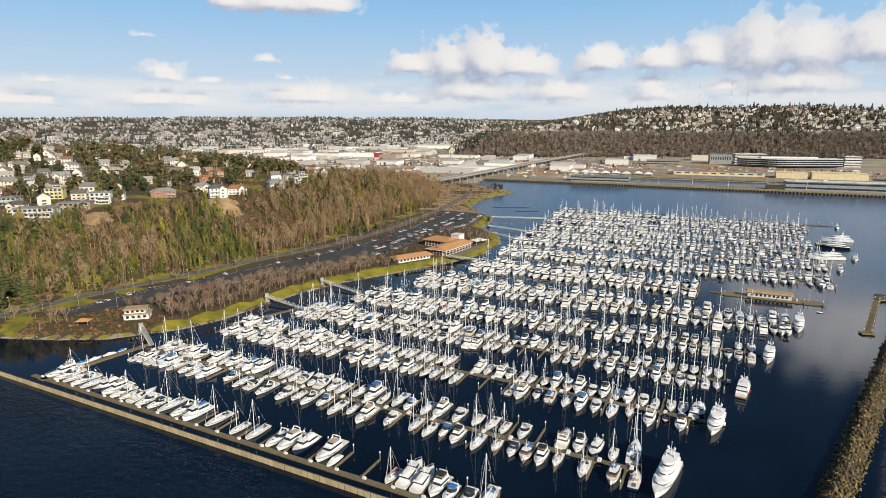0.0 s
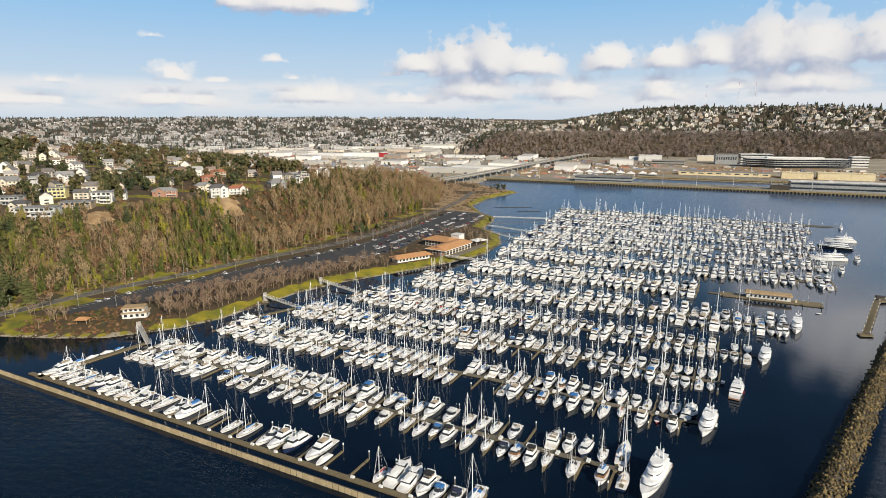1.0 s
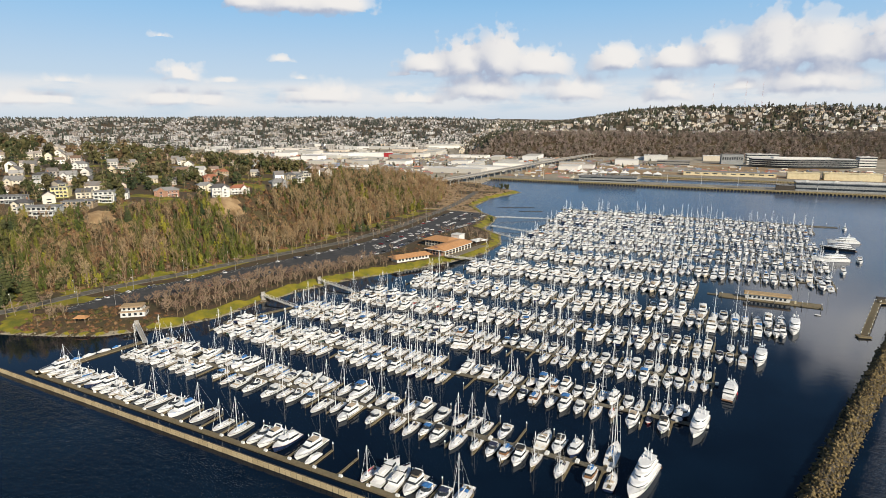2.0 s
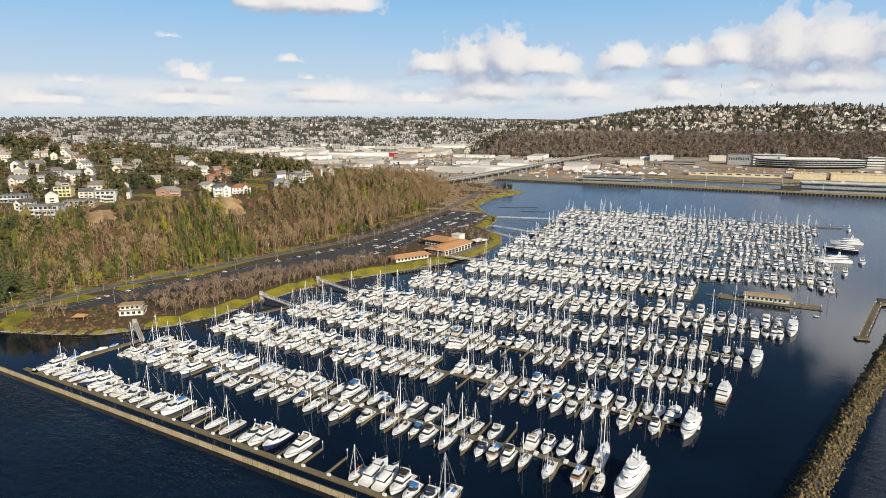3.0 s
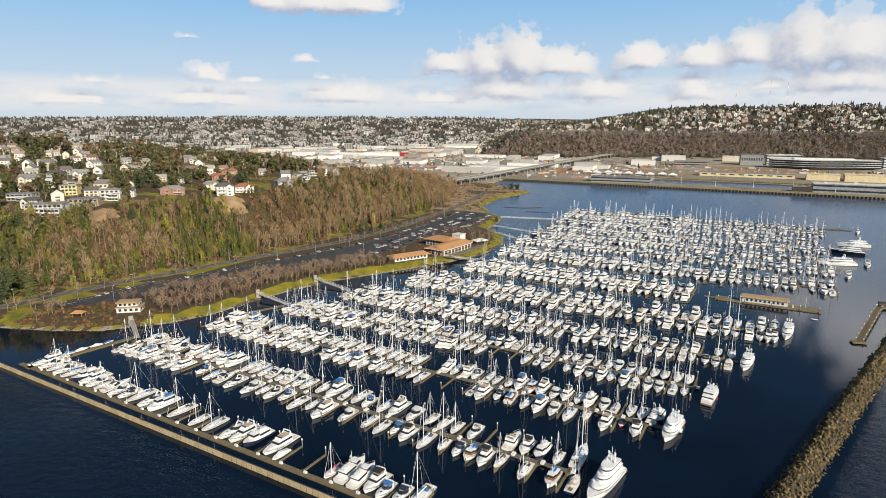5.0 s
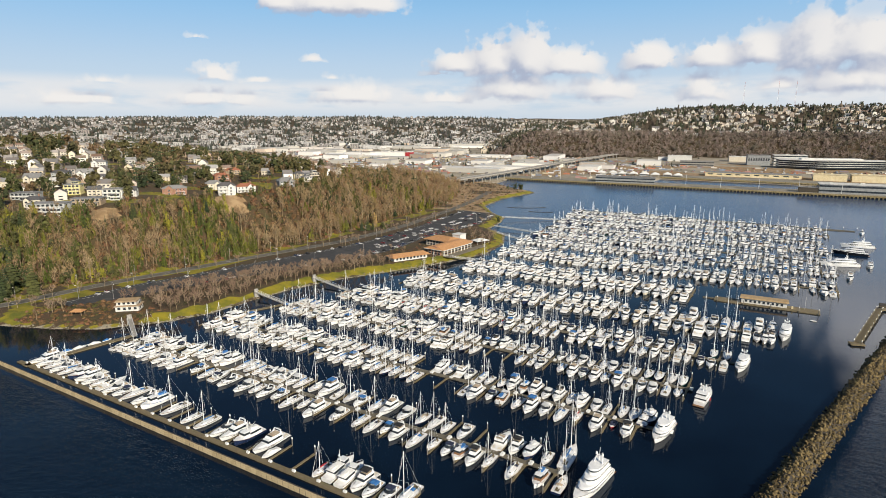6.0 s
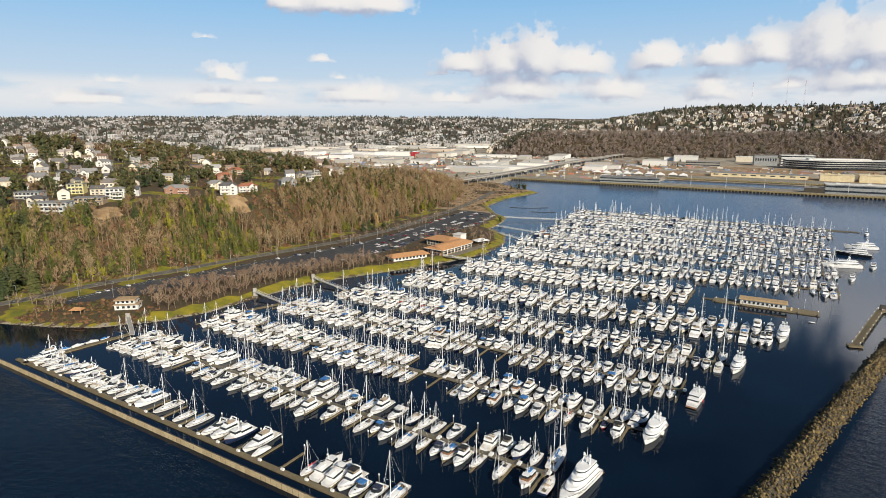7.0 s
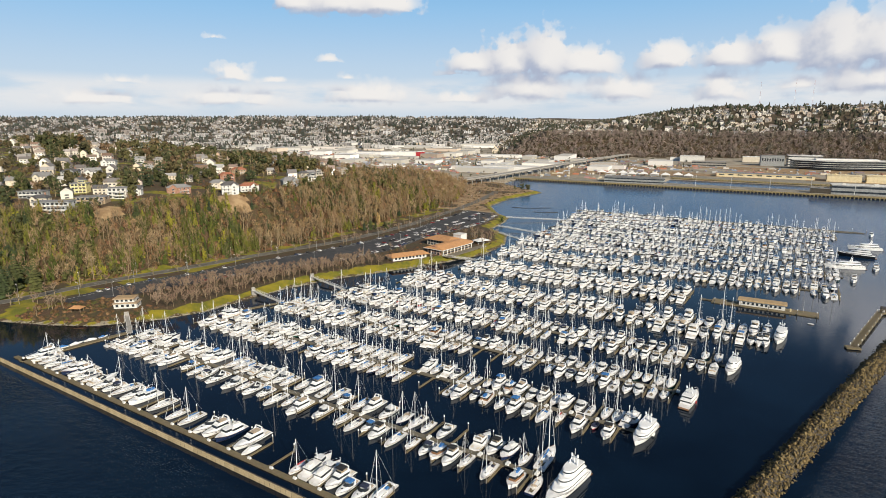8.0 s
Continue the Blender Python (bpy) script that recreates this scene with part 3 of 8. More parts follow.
def flybridge_cruiser(key, L, B, label, canvas=None, hull_mat="gelcoat", hard=False, trim="tinted_glass"):
    k = BoatKind(key, "flybridge_cruiser", label, "motor yacht", L)
    hull, deck, half, sheer = hull_parts(L, B, 1.25, 2.1, 0.5, 0.12, True)
    k.add("hull", hull, (hull_mat, "antifoul", trim))
    k.add("deck", deck, "gelcoat_deck")
    z = 1.3
    coach = Shape()
    coach.loft([[(0.08 * L, -B * 0.36, sheer(0.58)), (0.08 * L, B * 0.36, sheer(0.58)), (0.08 * L, B * 0.26, sheer(0.6) + 0.55), (0.08 * L, -B * 0.26, sheer(0.6) + 0.55)],
                [(0.36 * L, -B * 0.13, sheer(0.86)), (0.36 * L, B * 0.13, sheer(0.86)), (0.33 * L, B * 0.08, sheer(0.86) + 0.22), (0.33 * L, -B * 0.08, sheer(0.86) + 0.22)]])
    k.add("foredeck_cabin", coach, "gelcoat")
    wall, glass, roof = cabin(-0.06 * L, z, 0.46 * L, B * 0.84, 1.75, 1.1, 0.15, 0.14, 0.3, 0.52)
    k.add("cabin", wall, "gelcoat")
    k.add("window_band", glass, "tinted_glass", "dark wrap-around windows")
    k.add("cabin_roof", roof, "gelcoat")
    zr = z + 1.89
    fly = Shape()
    fx = -0.10 * L
    fly.loft([[(fx - 0.19 * L, -B * 0.38, zr), (fx + 0.15 * L, -B * 0.30, zr), (fx + 0.15 * L, B * 0.30, zr), (fx - 0.19 * L, B * 0.38, zr)],
              [(fx - 0.19 * L, -B * 0.39, zr + 0.7), (fx + 0.11 * L, -B * 0.28, zr + 0.7), (fx + 0.11 * L, B * 0.28, zr + 0.7), (fx - 0.19 * L, B * 0.39, zr + 0.7)]])
    k.add("flybridge", fly, "gelcoat")
    wells = Shape()
    wells.block(fx - 0.05 * L, 0, zr + 0.705, 0.24 * L, B * 0.56, 0.02, 0)
    wells.block(fx + 0.02 * L, B * 0.12, zr + 0.72, 0.5, 0.55, 0.45)
    k.add("flybridge_seat", wells, "tan_canvas")
    shield = Shape()
    shield.block(fx + 0.10 * L, 0, zr + 0.7, 0.12, B * 0.5, 0.4, 0, (0.6, 0.95), (-0.22, 0))
    k.add("flybridge_screen", shield, "tinted_glass")
    k.add("radar_arch", arch(fx - 0.12 * L, zr + 0.5, B * 0.76, 1.35, 0.55), "gelcoat")
    if canvas:
        k.add("canopy", canopy(fx - 0.03 * L, zr + 0.7, 0.24 * L, B * 0.72, 1.45), canvas, "canvas top over the flybridge")
    pit = Shape()
    pit.block(-0.40 * L, 0, 1.16, 0.17 * L, B * 0.7, 0.1)
    k.add("cockpit", pit, "varnished_teak" if hard else "cream_gelcoat")
    step = Shape()
    step.block(-0.5 * L - 0.4, 0, 0.25, 0.9, B * 0.82, 0.1)
    k.add("swim_platform", step, "gelcoat_deck")
    k.add("bow_rail", bow_rail(L, half, sheer, 0.75), "aluminium")
    return k


def trawler_yacht(key, L, B, label, hull_mat="gelcoat", house_mat="gelcoat", canvas=None, trim="varnished_teak"):
    k = BoatKind(key, "trawler_yacht", label, "motor yacht", L)
    hull, deck, half, sheer = hull_parts(L, B, 1.3, 2.5, 0.55, 0.07)
    k.add("hull", hull, (hull_mat, "antifoul", trim))
    k.add("deck", deck, "gelcoat_deck")
    wall, glass, roof = cabin(-0.12 * L, 1.35, 0.44 * L, B * 0.78, 1.75, 0.25, 0.1, 0.12, 0.45, 0.5)
    k.add("saloon", wall, house_mat)
    k.add("window_band", glass, "tinted_glass", "row of dark saloon windows")
    k.add("saloon_roof", roof, "gelcoat")
    wall, glass, roof = cabin(0.13 * L, 1.9, 0.2 * L, B * 0.7, 2.0, 0.35, 0.1, 0.12, 0.25, 0.5)
    k.add("pilothouse", wall, house_mat)
    k.add("pilothouse_glass", glass, "tinted_glass")
    k.add("pilothouse_roof", roof, "gelcoat")
    mast = Shape()
    mast.tube((0.02 * L, 0, 3.2), (-0.01 * L, 0, 8.2), 0.10, 0.06, 5)
    mast.tube((0.01 * L, 0, 4.3), (-0.26 * L, 0, 5.6), 0.06, 0.04, 4)
    mast.block(0.0, 0, 5.6, 0.3, 1.3, 0.1)
    k.add("mast", mast, "white_paint")
    dinghy = Shape()
    hb, dk, *_ = hull_parts(3.0, 1.4, 0.45, 0.6, 0.5)
    for s in (hb, dk):
        dinghy.take(s, pose(-0.2 * L, 0, 3.6))
    k.add("dinghy", dinghy, (canvas or "white_canvas", canvas or "white_canvas", canvas or "white_canvas"), "small dinghy stowed on the roof")
    k.add("bow_rail", bow_rail(L, half, sheer, 0.8), "aluminium")
    return k


def runabout(key, L, B, label, cover, hull_mat="gelcoat", trim="gelcoat_deck"):
    k = BoatKind(key, "runabout", label, "motor boat", L)
    hull, deck, half, sheer = hull_parts(L, B, 0.75, 1.15, 0.45, 0.12)
    k.add("hull", hull, (hull_mat, "antifoul", trim))
    k.add("deck", deck, "gelcoat_deck")
    c = Shape()
    c.loft([[(-0.46 * L, -B * 0.42, 0.78), (-0.46 * L, B * 0.42, 0.78), (-0.45 * L, B * 0.2, 1.05), (-0.45 * L, -B * 0.2, 1.05)],
            [(0.02 * L, -B * 0.46, 0.92), (0.02 * L, B * 0.46, 0.92), (0.0, B * 0.25, 1.95), (0.0, -B * 0.25, 1.95)],
            [(0.22 * L, -B * 0.34, 1.0), (0.22 * L, B * 0.34, 1.0), (0.2 * L, B * 0.2, 1.15), (0.2 * L, -B * 0.2, 1.15)]])
    k.add("boat_cover", c, cover, "fitted canvas cover")
    o = Shape()
    o.block(-0.5 * L - 0.2, 0, 0.2, 0.4, 0.4, 1.1, 0, (0.7, 0.8))
    k.add("outboard_motor", o, "black_canvas")
    return k


def sailboat(key, L, B, label, cover="blue_canvas", hull_mat="gelcoat", dodger=None, ketch=False, tall=1.28, trim="varnished_teak"):
    k = BoatKind(key, "sailboat", label, "sailboat", L)
    hull, deck, half, sheer = hull_parts(L, B, 0.95, 1.35, 0.40, 0.15)
    k.add("hull", hull, (hull_mat, "antifoul", trim))
    k.add("deck", deck, "gelcoat_deck")
    trunk = Shape()
    trunk.loft([[(-0.16 * L, -B * 0.30, 1.0), (-0.16 * L, B * 0.30, 1.0), (-0.16 * L, B * 0.26, 1.52), (-0.16 * L, -B * 0.26, 1.52)],
                [(0.12 * L, -B * 0.27, 1.1), (0.12 * L, B * 0.27, 1.1), (0.12 * L, B * 0.22, 1.5), (0.12 * L, -B * 0.22, 1.5)],
                [(0.24 * L, -B * 0.14, 1.18), (0.24 * L, B * 0.14, 1.18), (0.22 * L, B * 0.1, 1.34), (0.22 * L, -B * 0.1, 1.34)]])
    for side in (1, -1):
        trunk.block(-0.03 * L, side * B * 0.279, 1.2, 0.2 * L, 0.04, 0.2, 1)
    trunk.block(0.16 * L, 0, 1.42, 0.5, 0.5, 0.06, 1)
    k.add("cabin_trunk", trunk, ("gelcoat", "tinted_glass"), "low cabin with dark side windows")
    pit = Shape()
    pit.block(-0.30 * L, 0, 0.93, 0.24 * L, B * 0.34, 0.06)
    pit.tube((-0.36 * L, 0, 1.0), (-0.36 * L, 0, 1.75), 0.05, n=4)
    pit.tube((-0.365 * L, 0, 1.75), (-0.355 * L, 0, 1.75), 0.42, 0.42, 8)
    k.add("cockpit", pit, "weathered_planks", "planked cockpit with steering wheel")
    mast = Shape()
    h, mx = tall * L, 0.09 * L
    mast.tube((mx, 0, 1.0), (mx - 0.15, 0, 1.3 + h), 0.13, 0.09, 6)
    for f in (0.36, 0.66):
        mast.tube((mx - 0.05, -B * (0.36 - 0.14 * f), 1.2 + h * f), (mx - 0.05, B * (0.36 - 0.14 * f), 1.2 + h * f), 0.035, n=4)
    if ketch:
        mast.tube((-0.33 * L, 0, 1.0), (-0.335 * L, 0, 1.0 + 0.78 * h), 0.085, 0.055, 6)
    k.add("mast", mast, "aluminium")
    boom = Shape()
    boom.tube((mx, 0, 2.35), (mx - 0.40 * L, 0, 2.15), 0.07, n=5)
    k.add("boom", boom, "aluminium")
    sail = Shape()
    rings = []
    for u, r in ((0.0, 0.26), (0.3, 0.24), (0.7, 0.18), (1.0, 0.10)):
        x, z = mx - 0.06 - 0.385 * L * u, 2.5 - 0.22 * u
        rings.append([(x, r * 0.75 * math.cos(a), z + r * 1.2 * math.sin(a)) for a in (0.3, 1.2, 1.9, 2.85, 4.0, 5.4)])
    sail.loft(rings)
    k.add("sail_cover", sail, cover, "folded sail under a canvas cover", "boom")
    rig = Shape()
    peak = (mx - 0.15, 0, 1.2 + h)
    rig.tube((0.48 * L, 0, sheer(0.98)), (mx - 0.1, 0, 1.1 + h * 0.97), 0.055, 0.03, 4, cap=False)
    rig.tube((-0.49 * L, 0, sheer(0)), peak, 0.02, 0.018, 3, cap=False)
    for side in (1, -1):
        rig.tube((mx - 0.2, side * half(0.58) * 0.95, sheer(0.58)), (mx - 0.05, side * B * 0.27, 1.2 + h * 0.66), 0.018, n=3, cap=False)
        rig.tube((mx - 0.05, side * B * 0.27, 1.2 + h * 0.66), peak, 0.016, n=3, cap=False)
    k.add("rigging", rig, "aluminium", "furled headsail and wire stays")
    if dodger:
        k.add("dodger", canopy(-0.19 * L, 1.1, 0.11 * L, B * 0.58, 1.25), dodger, "canvas spray hood")
    return k


def make_boat_kinds():
    express_cruiser("e1", 11.0, 3.7, "white express cruiser with navy canvas cockpit top, moored", "navy_canvas")
    express_cruiser("e2", 12.2, 3.9, "white express cruiser with open cockpit and radar arch, moored")
    express_cruiser("e3", 9.6, 3.3, "small white express cruiser with bright blue canvas top, moored", "blue_canvas")
    express_cruiser("e4", 11.6, 3.8, "white express cruiser with white canvas top, moored", "white_canvas")
    flybridge_cruiser("f1", 13.0, 4.2, "white flybridge motor yacht with dark windows, moored")
    flybridge_cruiser("f2", 12.2, 4.0, "white flybridge motor yacht with black canvas top, moored", "black_canvas")
    flybridge_cruiser("f3", 15.0, 4.6, "large white flybridge motor yacht, moored")
    flybridge_cruiser("f4", 12.6, 4.1, "white flybridge motor yacht with blue canvas top, moored", "blue_canvas")
    flybridge_cruiser("f5", 14.0, 4.4, "cream flybridge motor yacht with tan canvas top, moored", "tan_canvas", "cream_gelcoat")
    express_cruiser("e5", 14.8, 4.5, "long white express cruiser with open cockpit, moored")
    flybridge_cruiser("f6", 16.2, 5.0, "large white flybridge motor yacht with white canvas top, moored", "white_canvas")
    flybridge_cruiser("f7", 17.2, 5.2, "very large white flybridge motor yacht, moored")
    trawler_yacht("t5", 15.6, 4.9, "large white trawler yacht with raised pilothouse, moored")
    trawler_yacht("t1", 12.4, 4.2, "white trawler yacht with pilothouse and mast, moored")
    trawler_yacht("t2", 13.0, 4.3, "dark blue trawler yacht with white pilothouse, moored", "navy_hull")
    trawler_yacht("t3", 11.4, 4.0, "white trawler with varnished teak cabin, moored", "gelcoat", "varnished_teak", "blue_canvas")
    trawler_yacht("t4", 12.0, 4.0, "white trawler with bright blue trim and canvas, moored", "gelcoat", "gelcoat", "blue_canvas", "blue_trim")
    runabout("r1", 7.4, 2.6, "small white runabout under a blue canvas cover, moored", "blue_canvas")
    runabout("r2", 8.0, 2.7, "small white runabout under a white cover, moored", "white_canvas")
    runabout("r3", 7.0, 2.5, "small runabout with red hull under a dark cover, moored", "navy_canvas", "red_hull")
    sailboat("s1", 11.2, 3.5, "white sailboat with blue sail cover, moored")
    sailboat("s2", 12.6, 3.8, "white sailboat with white sail cover and navy spray hood, moored", "white_canvas", dodger="navy_canvas")
    sailboat("s3", 10.0, 3.2, "white sailboat with navy sail cover, moored", "navy_canvas")
    sailboat("s4", 12.0, 3.7, "navy-hulled sailboat with tan sail cover, moored", "tan_canvas", "navy_hull", "tan_canvas")
    sailboat("s5", 13.4, 4.0, "large white sailboat with white sail cover and blue spray hood, moored", "white_canvas", dodger="blue_canvas")
    sailboat("s9", 15.2, 4.3, "large white sailboat with navy sail cover, moored", "navy_canvas")
    sailboat("s6", 9.4, 3.0, "small white sailboat with red sail cover, moored", "red_canvas")
    sailboat("s7", 12.4, 3.7, "white two-masted ketch with blue sail covers, moored", "blue_canvas", ketch=True)
    sailboat("s8", 11.6, 3.6, "green-hulled sailboat with white sail cover, moored", "white_canvas", "green_hull")


make_boat_kinds()

# ---- docks ----
DOCKS = [  # walkway y, from x, to x, slip length on the near and far side, bay width
    (176.0, -262, -26, 12.0, 12.5, 10.6), (221.0, -252, -2, 12.5, 12.5, 10.4), (262.5, -236, 8, 12.0, 12.0, 10.2),
    (303.0, -222, 20, 12.5, 13.0, 10.4), (352.5, -204, 36, 15.0, 16.5, 11.4), (411.0, -186, -12, 17.0, 17.0, 11.8),
    (470.0, -184, 70, 16.0, 14.0, 11.2), (520.0, -190, 72, 12.0, 12.0, 10.2), (561.0, -190, 72, 12.0, 12.0, 10.2),
    (604.0, -192, 66, 12.0, 12.0, 10.2), (647.0, -196, 60, 12.0, 12.0, 10.2), (690.0, -200, 74, 12.0, 12.0, 10.2),
]
MOTOR = ["e5", "f6", "f7", "t5", "e1", "e2", "e3", "e4", "f1", "f2", "f3", "f4", "f5", "t1", "t2", "t3", "t4", "r1", "r2", "r3"]
MOTOR_ODDS = [9, 11, 9, 6, 13, 12, 5, 12, 12, 10, 8, 5, 3, 8, 4, 3, 2, 4, 5, 2]
SAIL = ["s9", "s1", "s2", "s3", "s4", "s5", "s6", "s7", "s8"]
SAIL_ODDS = [5, 9, 11, 8, 5, 8, 3, 3, 3]
LAST_BOAT = [""]
berth_random = random.Random(11)


def piling_mesh():
    s = Shape()
    s.tube((0, 0, -3), (0, 0, 3.0), 0.2, 0.2, 7, 0)
    s.tube((0, 0, 2.6), (0, 0, 3.05), 0.235, 0.235, 7, 1)
    s.tube((0, 0, 3.05), (0, 0, 3.4), 0.235, 0.03, 7, 1)
    return s.mesh("piling", ("steel_pile", "white_paint"))


def finger_mesh(length):
    s = Shape()
    s.loft([[(-0.8, 0.0, 0.12), (0.8, 0.0, 0.12), (0.8, 0.0, 0.5), (-0.8, 0.0, 0.5)], [(-0.4, 1.2, 0.12), (0.4, 1.2, 0.12), (0.4, 1.2, 0.5), (-0.4, 1.2, 0.5)],
            [(-0.4, length, 0.12), (0.4, length, 0.12), (0.4, length, 0.5), (-0.4, length, 0.5)]])
    return s.mesh("finger", ("weathered_planks",))


def box_mesh():
    s = Shape()
    s.block(0, 0, 0.55, 1.3, 0.7, 0.6, 0, (0.94, 0.85))
    s.block(0, 0, 1.15, 1.36, 0.74, 0.1, 0, (0.9, 0.8))
    return s.mesh("dock_box", ("white_paint",))


PILING, DOCK_BOX, FINGERS = piling_mesh(), box_mesh(), {}


def pick_boat(slip, sail_share):
    for _ in range(30):
        if berth_random.random() < sail_share:
            k = berth_random.choices(SAIL, SAIL_ODDS)[0]
        else:
            k = berth_random.choices(MOTOR, MOTOR_ODDS)[0]
        if slip - 3.4 < BOATS[k].length < slip + 1.4 and k != LAST_BOAT[0]:
            LAST_BOAT[0] = k
            return k
    return "f6" if slip > 14 else "f1"


# large yachts lying across the dock ends: x, y, half length
ENDS = ((-3.6, 219.0, 10.5), (6.0, 257.5, 9.5), (16.8, 300.0, 10.0), (33.4, 356.0, 11.5))


def beside_yacht(x, y, room):
    return any(abs(x - a) < room and abs(y - b) < h + 7 for a, b, h in ENDS)


def shrink(x, y):
    """The berths near the open ends of the first docks hold shorter boats."""
    return float(np.interp(x, (-150, -70), (1.0, 0.9))) if 150 < y < 330 else 1.0


def moor_known(edge, side, known, detail):
    """Boats whose kind and slip are known: x and kind, with a minus for one that lies the other way round."""
    for x, key in known:
        kind = BOATS[key.strip("-")]
        size = 1.0 if kind.first is None and detail == 2 else berth_random.uniform(1.05, 1.16)
        size *= shrink(x, edge)
        turn = 90 if key[0] == "-" else -90
        gap = 0.4 if turn * side > 0 else -0.9
        cy = edge + side * (gap + kind.length * size / 2 + berth_random.uniform(0, 0.5))
        turn += berth_random.uniform(-1.5, 1.5)
        kind.moor(pose(x, cy, 0, 0, 0, turn) @ Matrix.Diagonal((size, max(size, 1.04), size * 0.93, 1)), detail)


def berths(dock, y, x0, x1, slip, bay, side, detail, empty=(), sail_share=0.42, full=0.97, known=()):
    """Fingers, piles and boats along one side of a walkway. side: -1 towards smaller y."""
    if known:
        moor_known(y + side * 1.1, side, known, detail)
        empty = tuple(empty) + ((known[-1][0] - 3.4, known[0][0] + 60),)
    edge = y + side * 1.1
    near = detail == 2
    n = int((x1 - x0) // bay)
    for k in range(n + 1):
        x = x0 + k * bay
        if (detail or k % 2 == 0) and not beside_yacht(x, edge, 3.6):
            if slip not in FINGERS:
                FINGERS[slip] = finger_mesh(slip - 1.0)
            f = part("finger", FINGERS[slip], (), dock)
            f.matrix_basis = pose(x, edge, 0, 0, 0, 0 if side > 0 else 180)
            p = part("piling", PILING, (), dock)
            p.matrix_basis = pose(x, edge + side * (slip - 0.6), berth_random.uniform(-0.2, 0.2))
        if near:
            b = part("dock_box", DOCK_BOX, (), dock)
            b.matrix_basis = pose(x + 1.6, edge - side * 0.5, 0)
        if k == n:
            break
        for j in (0, 1):
            bx = x + 0.55 + (bay - 1.1) * (0.26 + 0.48 * j) + 0.0
            if any(a < bx < b for a, b in empty) or berth_random.random() > full or beside_yacht(bx, edge, 5.4):
                continue
            kind = BOATS[pick_boat(slip, sail_share)]
            size = 1.0 if kind.first is None and near else berth_random.uniform(1.04, 1.16) if near else berth_random.uniform(1.05, 1.18) if detail else berth_random.uniform(0.9, 1.16)
            size *= shrink(bx, y)
            turn = -90 if berth_random.random() < 0.74 else 90
            loose = 1.0 if detail else 2.2
            gap = 0.35 if turn * side > 0 else -0.9
            cy = edge + side * (gap + kind.length * size / 2 + berth_random.uniform(0, 0.6) * loose)
            turn += berth_random.uniform(-1.5, 1.5) * loose
            bx += berth_random.uniform(-0.25, 0.25) * loose
            kind.moor(pose(bx, cy, 0, 0, 0, turn) @ Matrix.Diagonal((size, max(size * 0.98, 1.04), size * 0.93, 1)), detail)


def float_rings(x0, step, n, y, width):
    """Outlines of a row of floats with sunk joints between them."""
    rings = []
    for k in range(n):
        for x, sunk in ((x0 + k * step, 0.16), (x0 + k * step + 0.07, 0.0), (x0 + (k + 1) * step - 0.07, 0.0), (x0 + (k + 1) * step, 0.16)):
            w = width / 2 - sunk * 0.5
            rings.append([(x, y - w, 0.05), (x, y + w, 0.05), (x, y + w, 0.55 - sunk), (x, y - w, 0.55 - sunk)])
    return rings


def walkway(dock, x0, x1, y, width=2.0):
    s = Shape()
    n = max(1, round((x1 - x0) / 6))
    step = (x1 - x0) / n
    s.loft(float_rings(x0, step, n, y, width))
    return part("walkway", s, "concrete_float", dock)


def make_docks():
    for k, (y, x0, x1, front, back, bay) in enumerate(DOCKS):
        near = 2 if k < 3 else 1 if k < 7 else 0
        dock = thing("floating_dock", "floating concrete dock with finger piers and white-capped piles", "dock", "marina docks")
        walkway(dock, x0 - 3, min([x0 + (x1 - x0) // bay * bay + 1] + [a - 3.2 for a, b, h in ENDS if abs(b - y) < h]), y)
        berths(dock, y, x0, x1, front, bay, -1, near, EMPTY.get((k, -1), ()), 0.42 if k < 3 else 0.34 if k < 7 else 0.24, 0.97 if k < 3 else 0.99, KNOWN.get((k, -1), ()))
        berths(dock, y, x0, x1, back, bay, 1, near, EMPTY.get((k, 1), ()), 0.44 if k < 3 else 0.34 if k < 7 else 0.24, 0.97 if k < 3 else 0.99, KNOWN.get((k, 1), ()))


EMPTY = {(1, -1): ((-104, -84),), (2, -1): ((-98, -78),), (1, 1): ((-116, -104),)}
# boats in their slips, from the open end of each dock inwards
KNOWN = {
    (0, -1): ((-25.2, "-s4"), (-31.9, "t3"), (-41.5, "s2"), (-50.6, "s3"), (-56.1, "f2"), (-61.3, "t3"), (-66.3, "e1"), (-72.5, "s3"), (-79.5, "s5"), (-87.7, "f2"), (-93.2, "e3"), (-98.9, "s2"),
              (-105.4, "s1"), (-115.9, "e4"), (-126.4, "f3"), (-133.7, "s3"), (-140.2, "s2"), (-148.6, "e3"), (-155.2, "e2"), (-161.0, "s3"), (-167.2, "e4"), (-177.9, "e2"), (-185.6, "-e1"),
              (-192.3, "s1"), (-200.6, "e3"), (-213.5, "f1"), (-219.5, "s5"), (-225.5, "e4"), (-233.0, "s2"), (-239.0, "f4")),
    (0, 1): ((-34.3, "s3"), (-40.4, "t2"), (-46.2, "f2"), (-51.9, "-f1"), (-66.8, "e2"), (-74.1, "s3"), (-79.7, "s2"), (-85.5, "s4"), (-93.4, "e4"), (-101.6, "f1"), (-107.3, "s1"), (-115.2, "e3"),
             (-121.0, "s5"), (-127.5, "-s3"), (-133.4, "f4"), (-140.0, "s2")),
    (1, -1): ((-15.4, "f2"), (-21.0, "r3"), (-26.6, "f1"), (-34.4, "s6"), (-40.8, "s5"), (-47.4, "e4"), (-53.3, "f4"), (-59.0, "s2"), (-65.9, "-t3"), (-71.6, "e1"), (-78.4, "f3")),
}
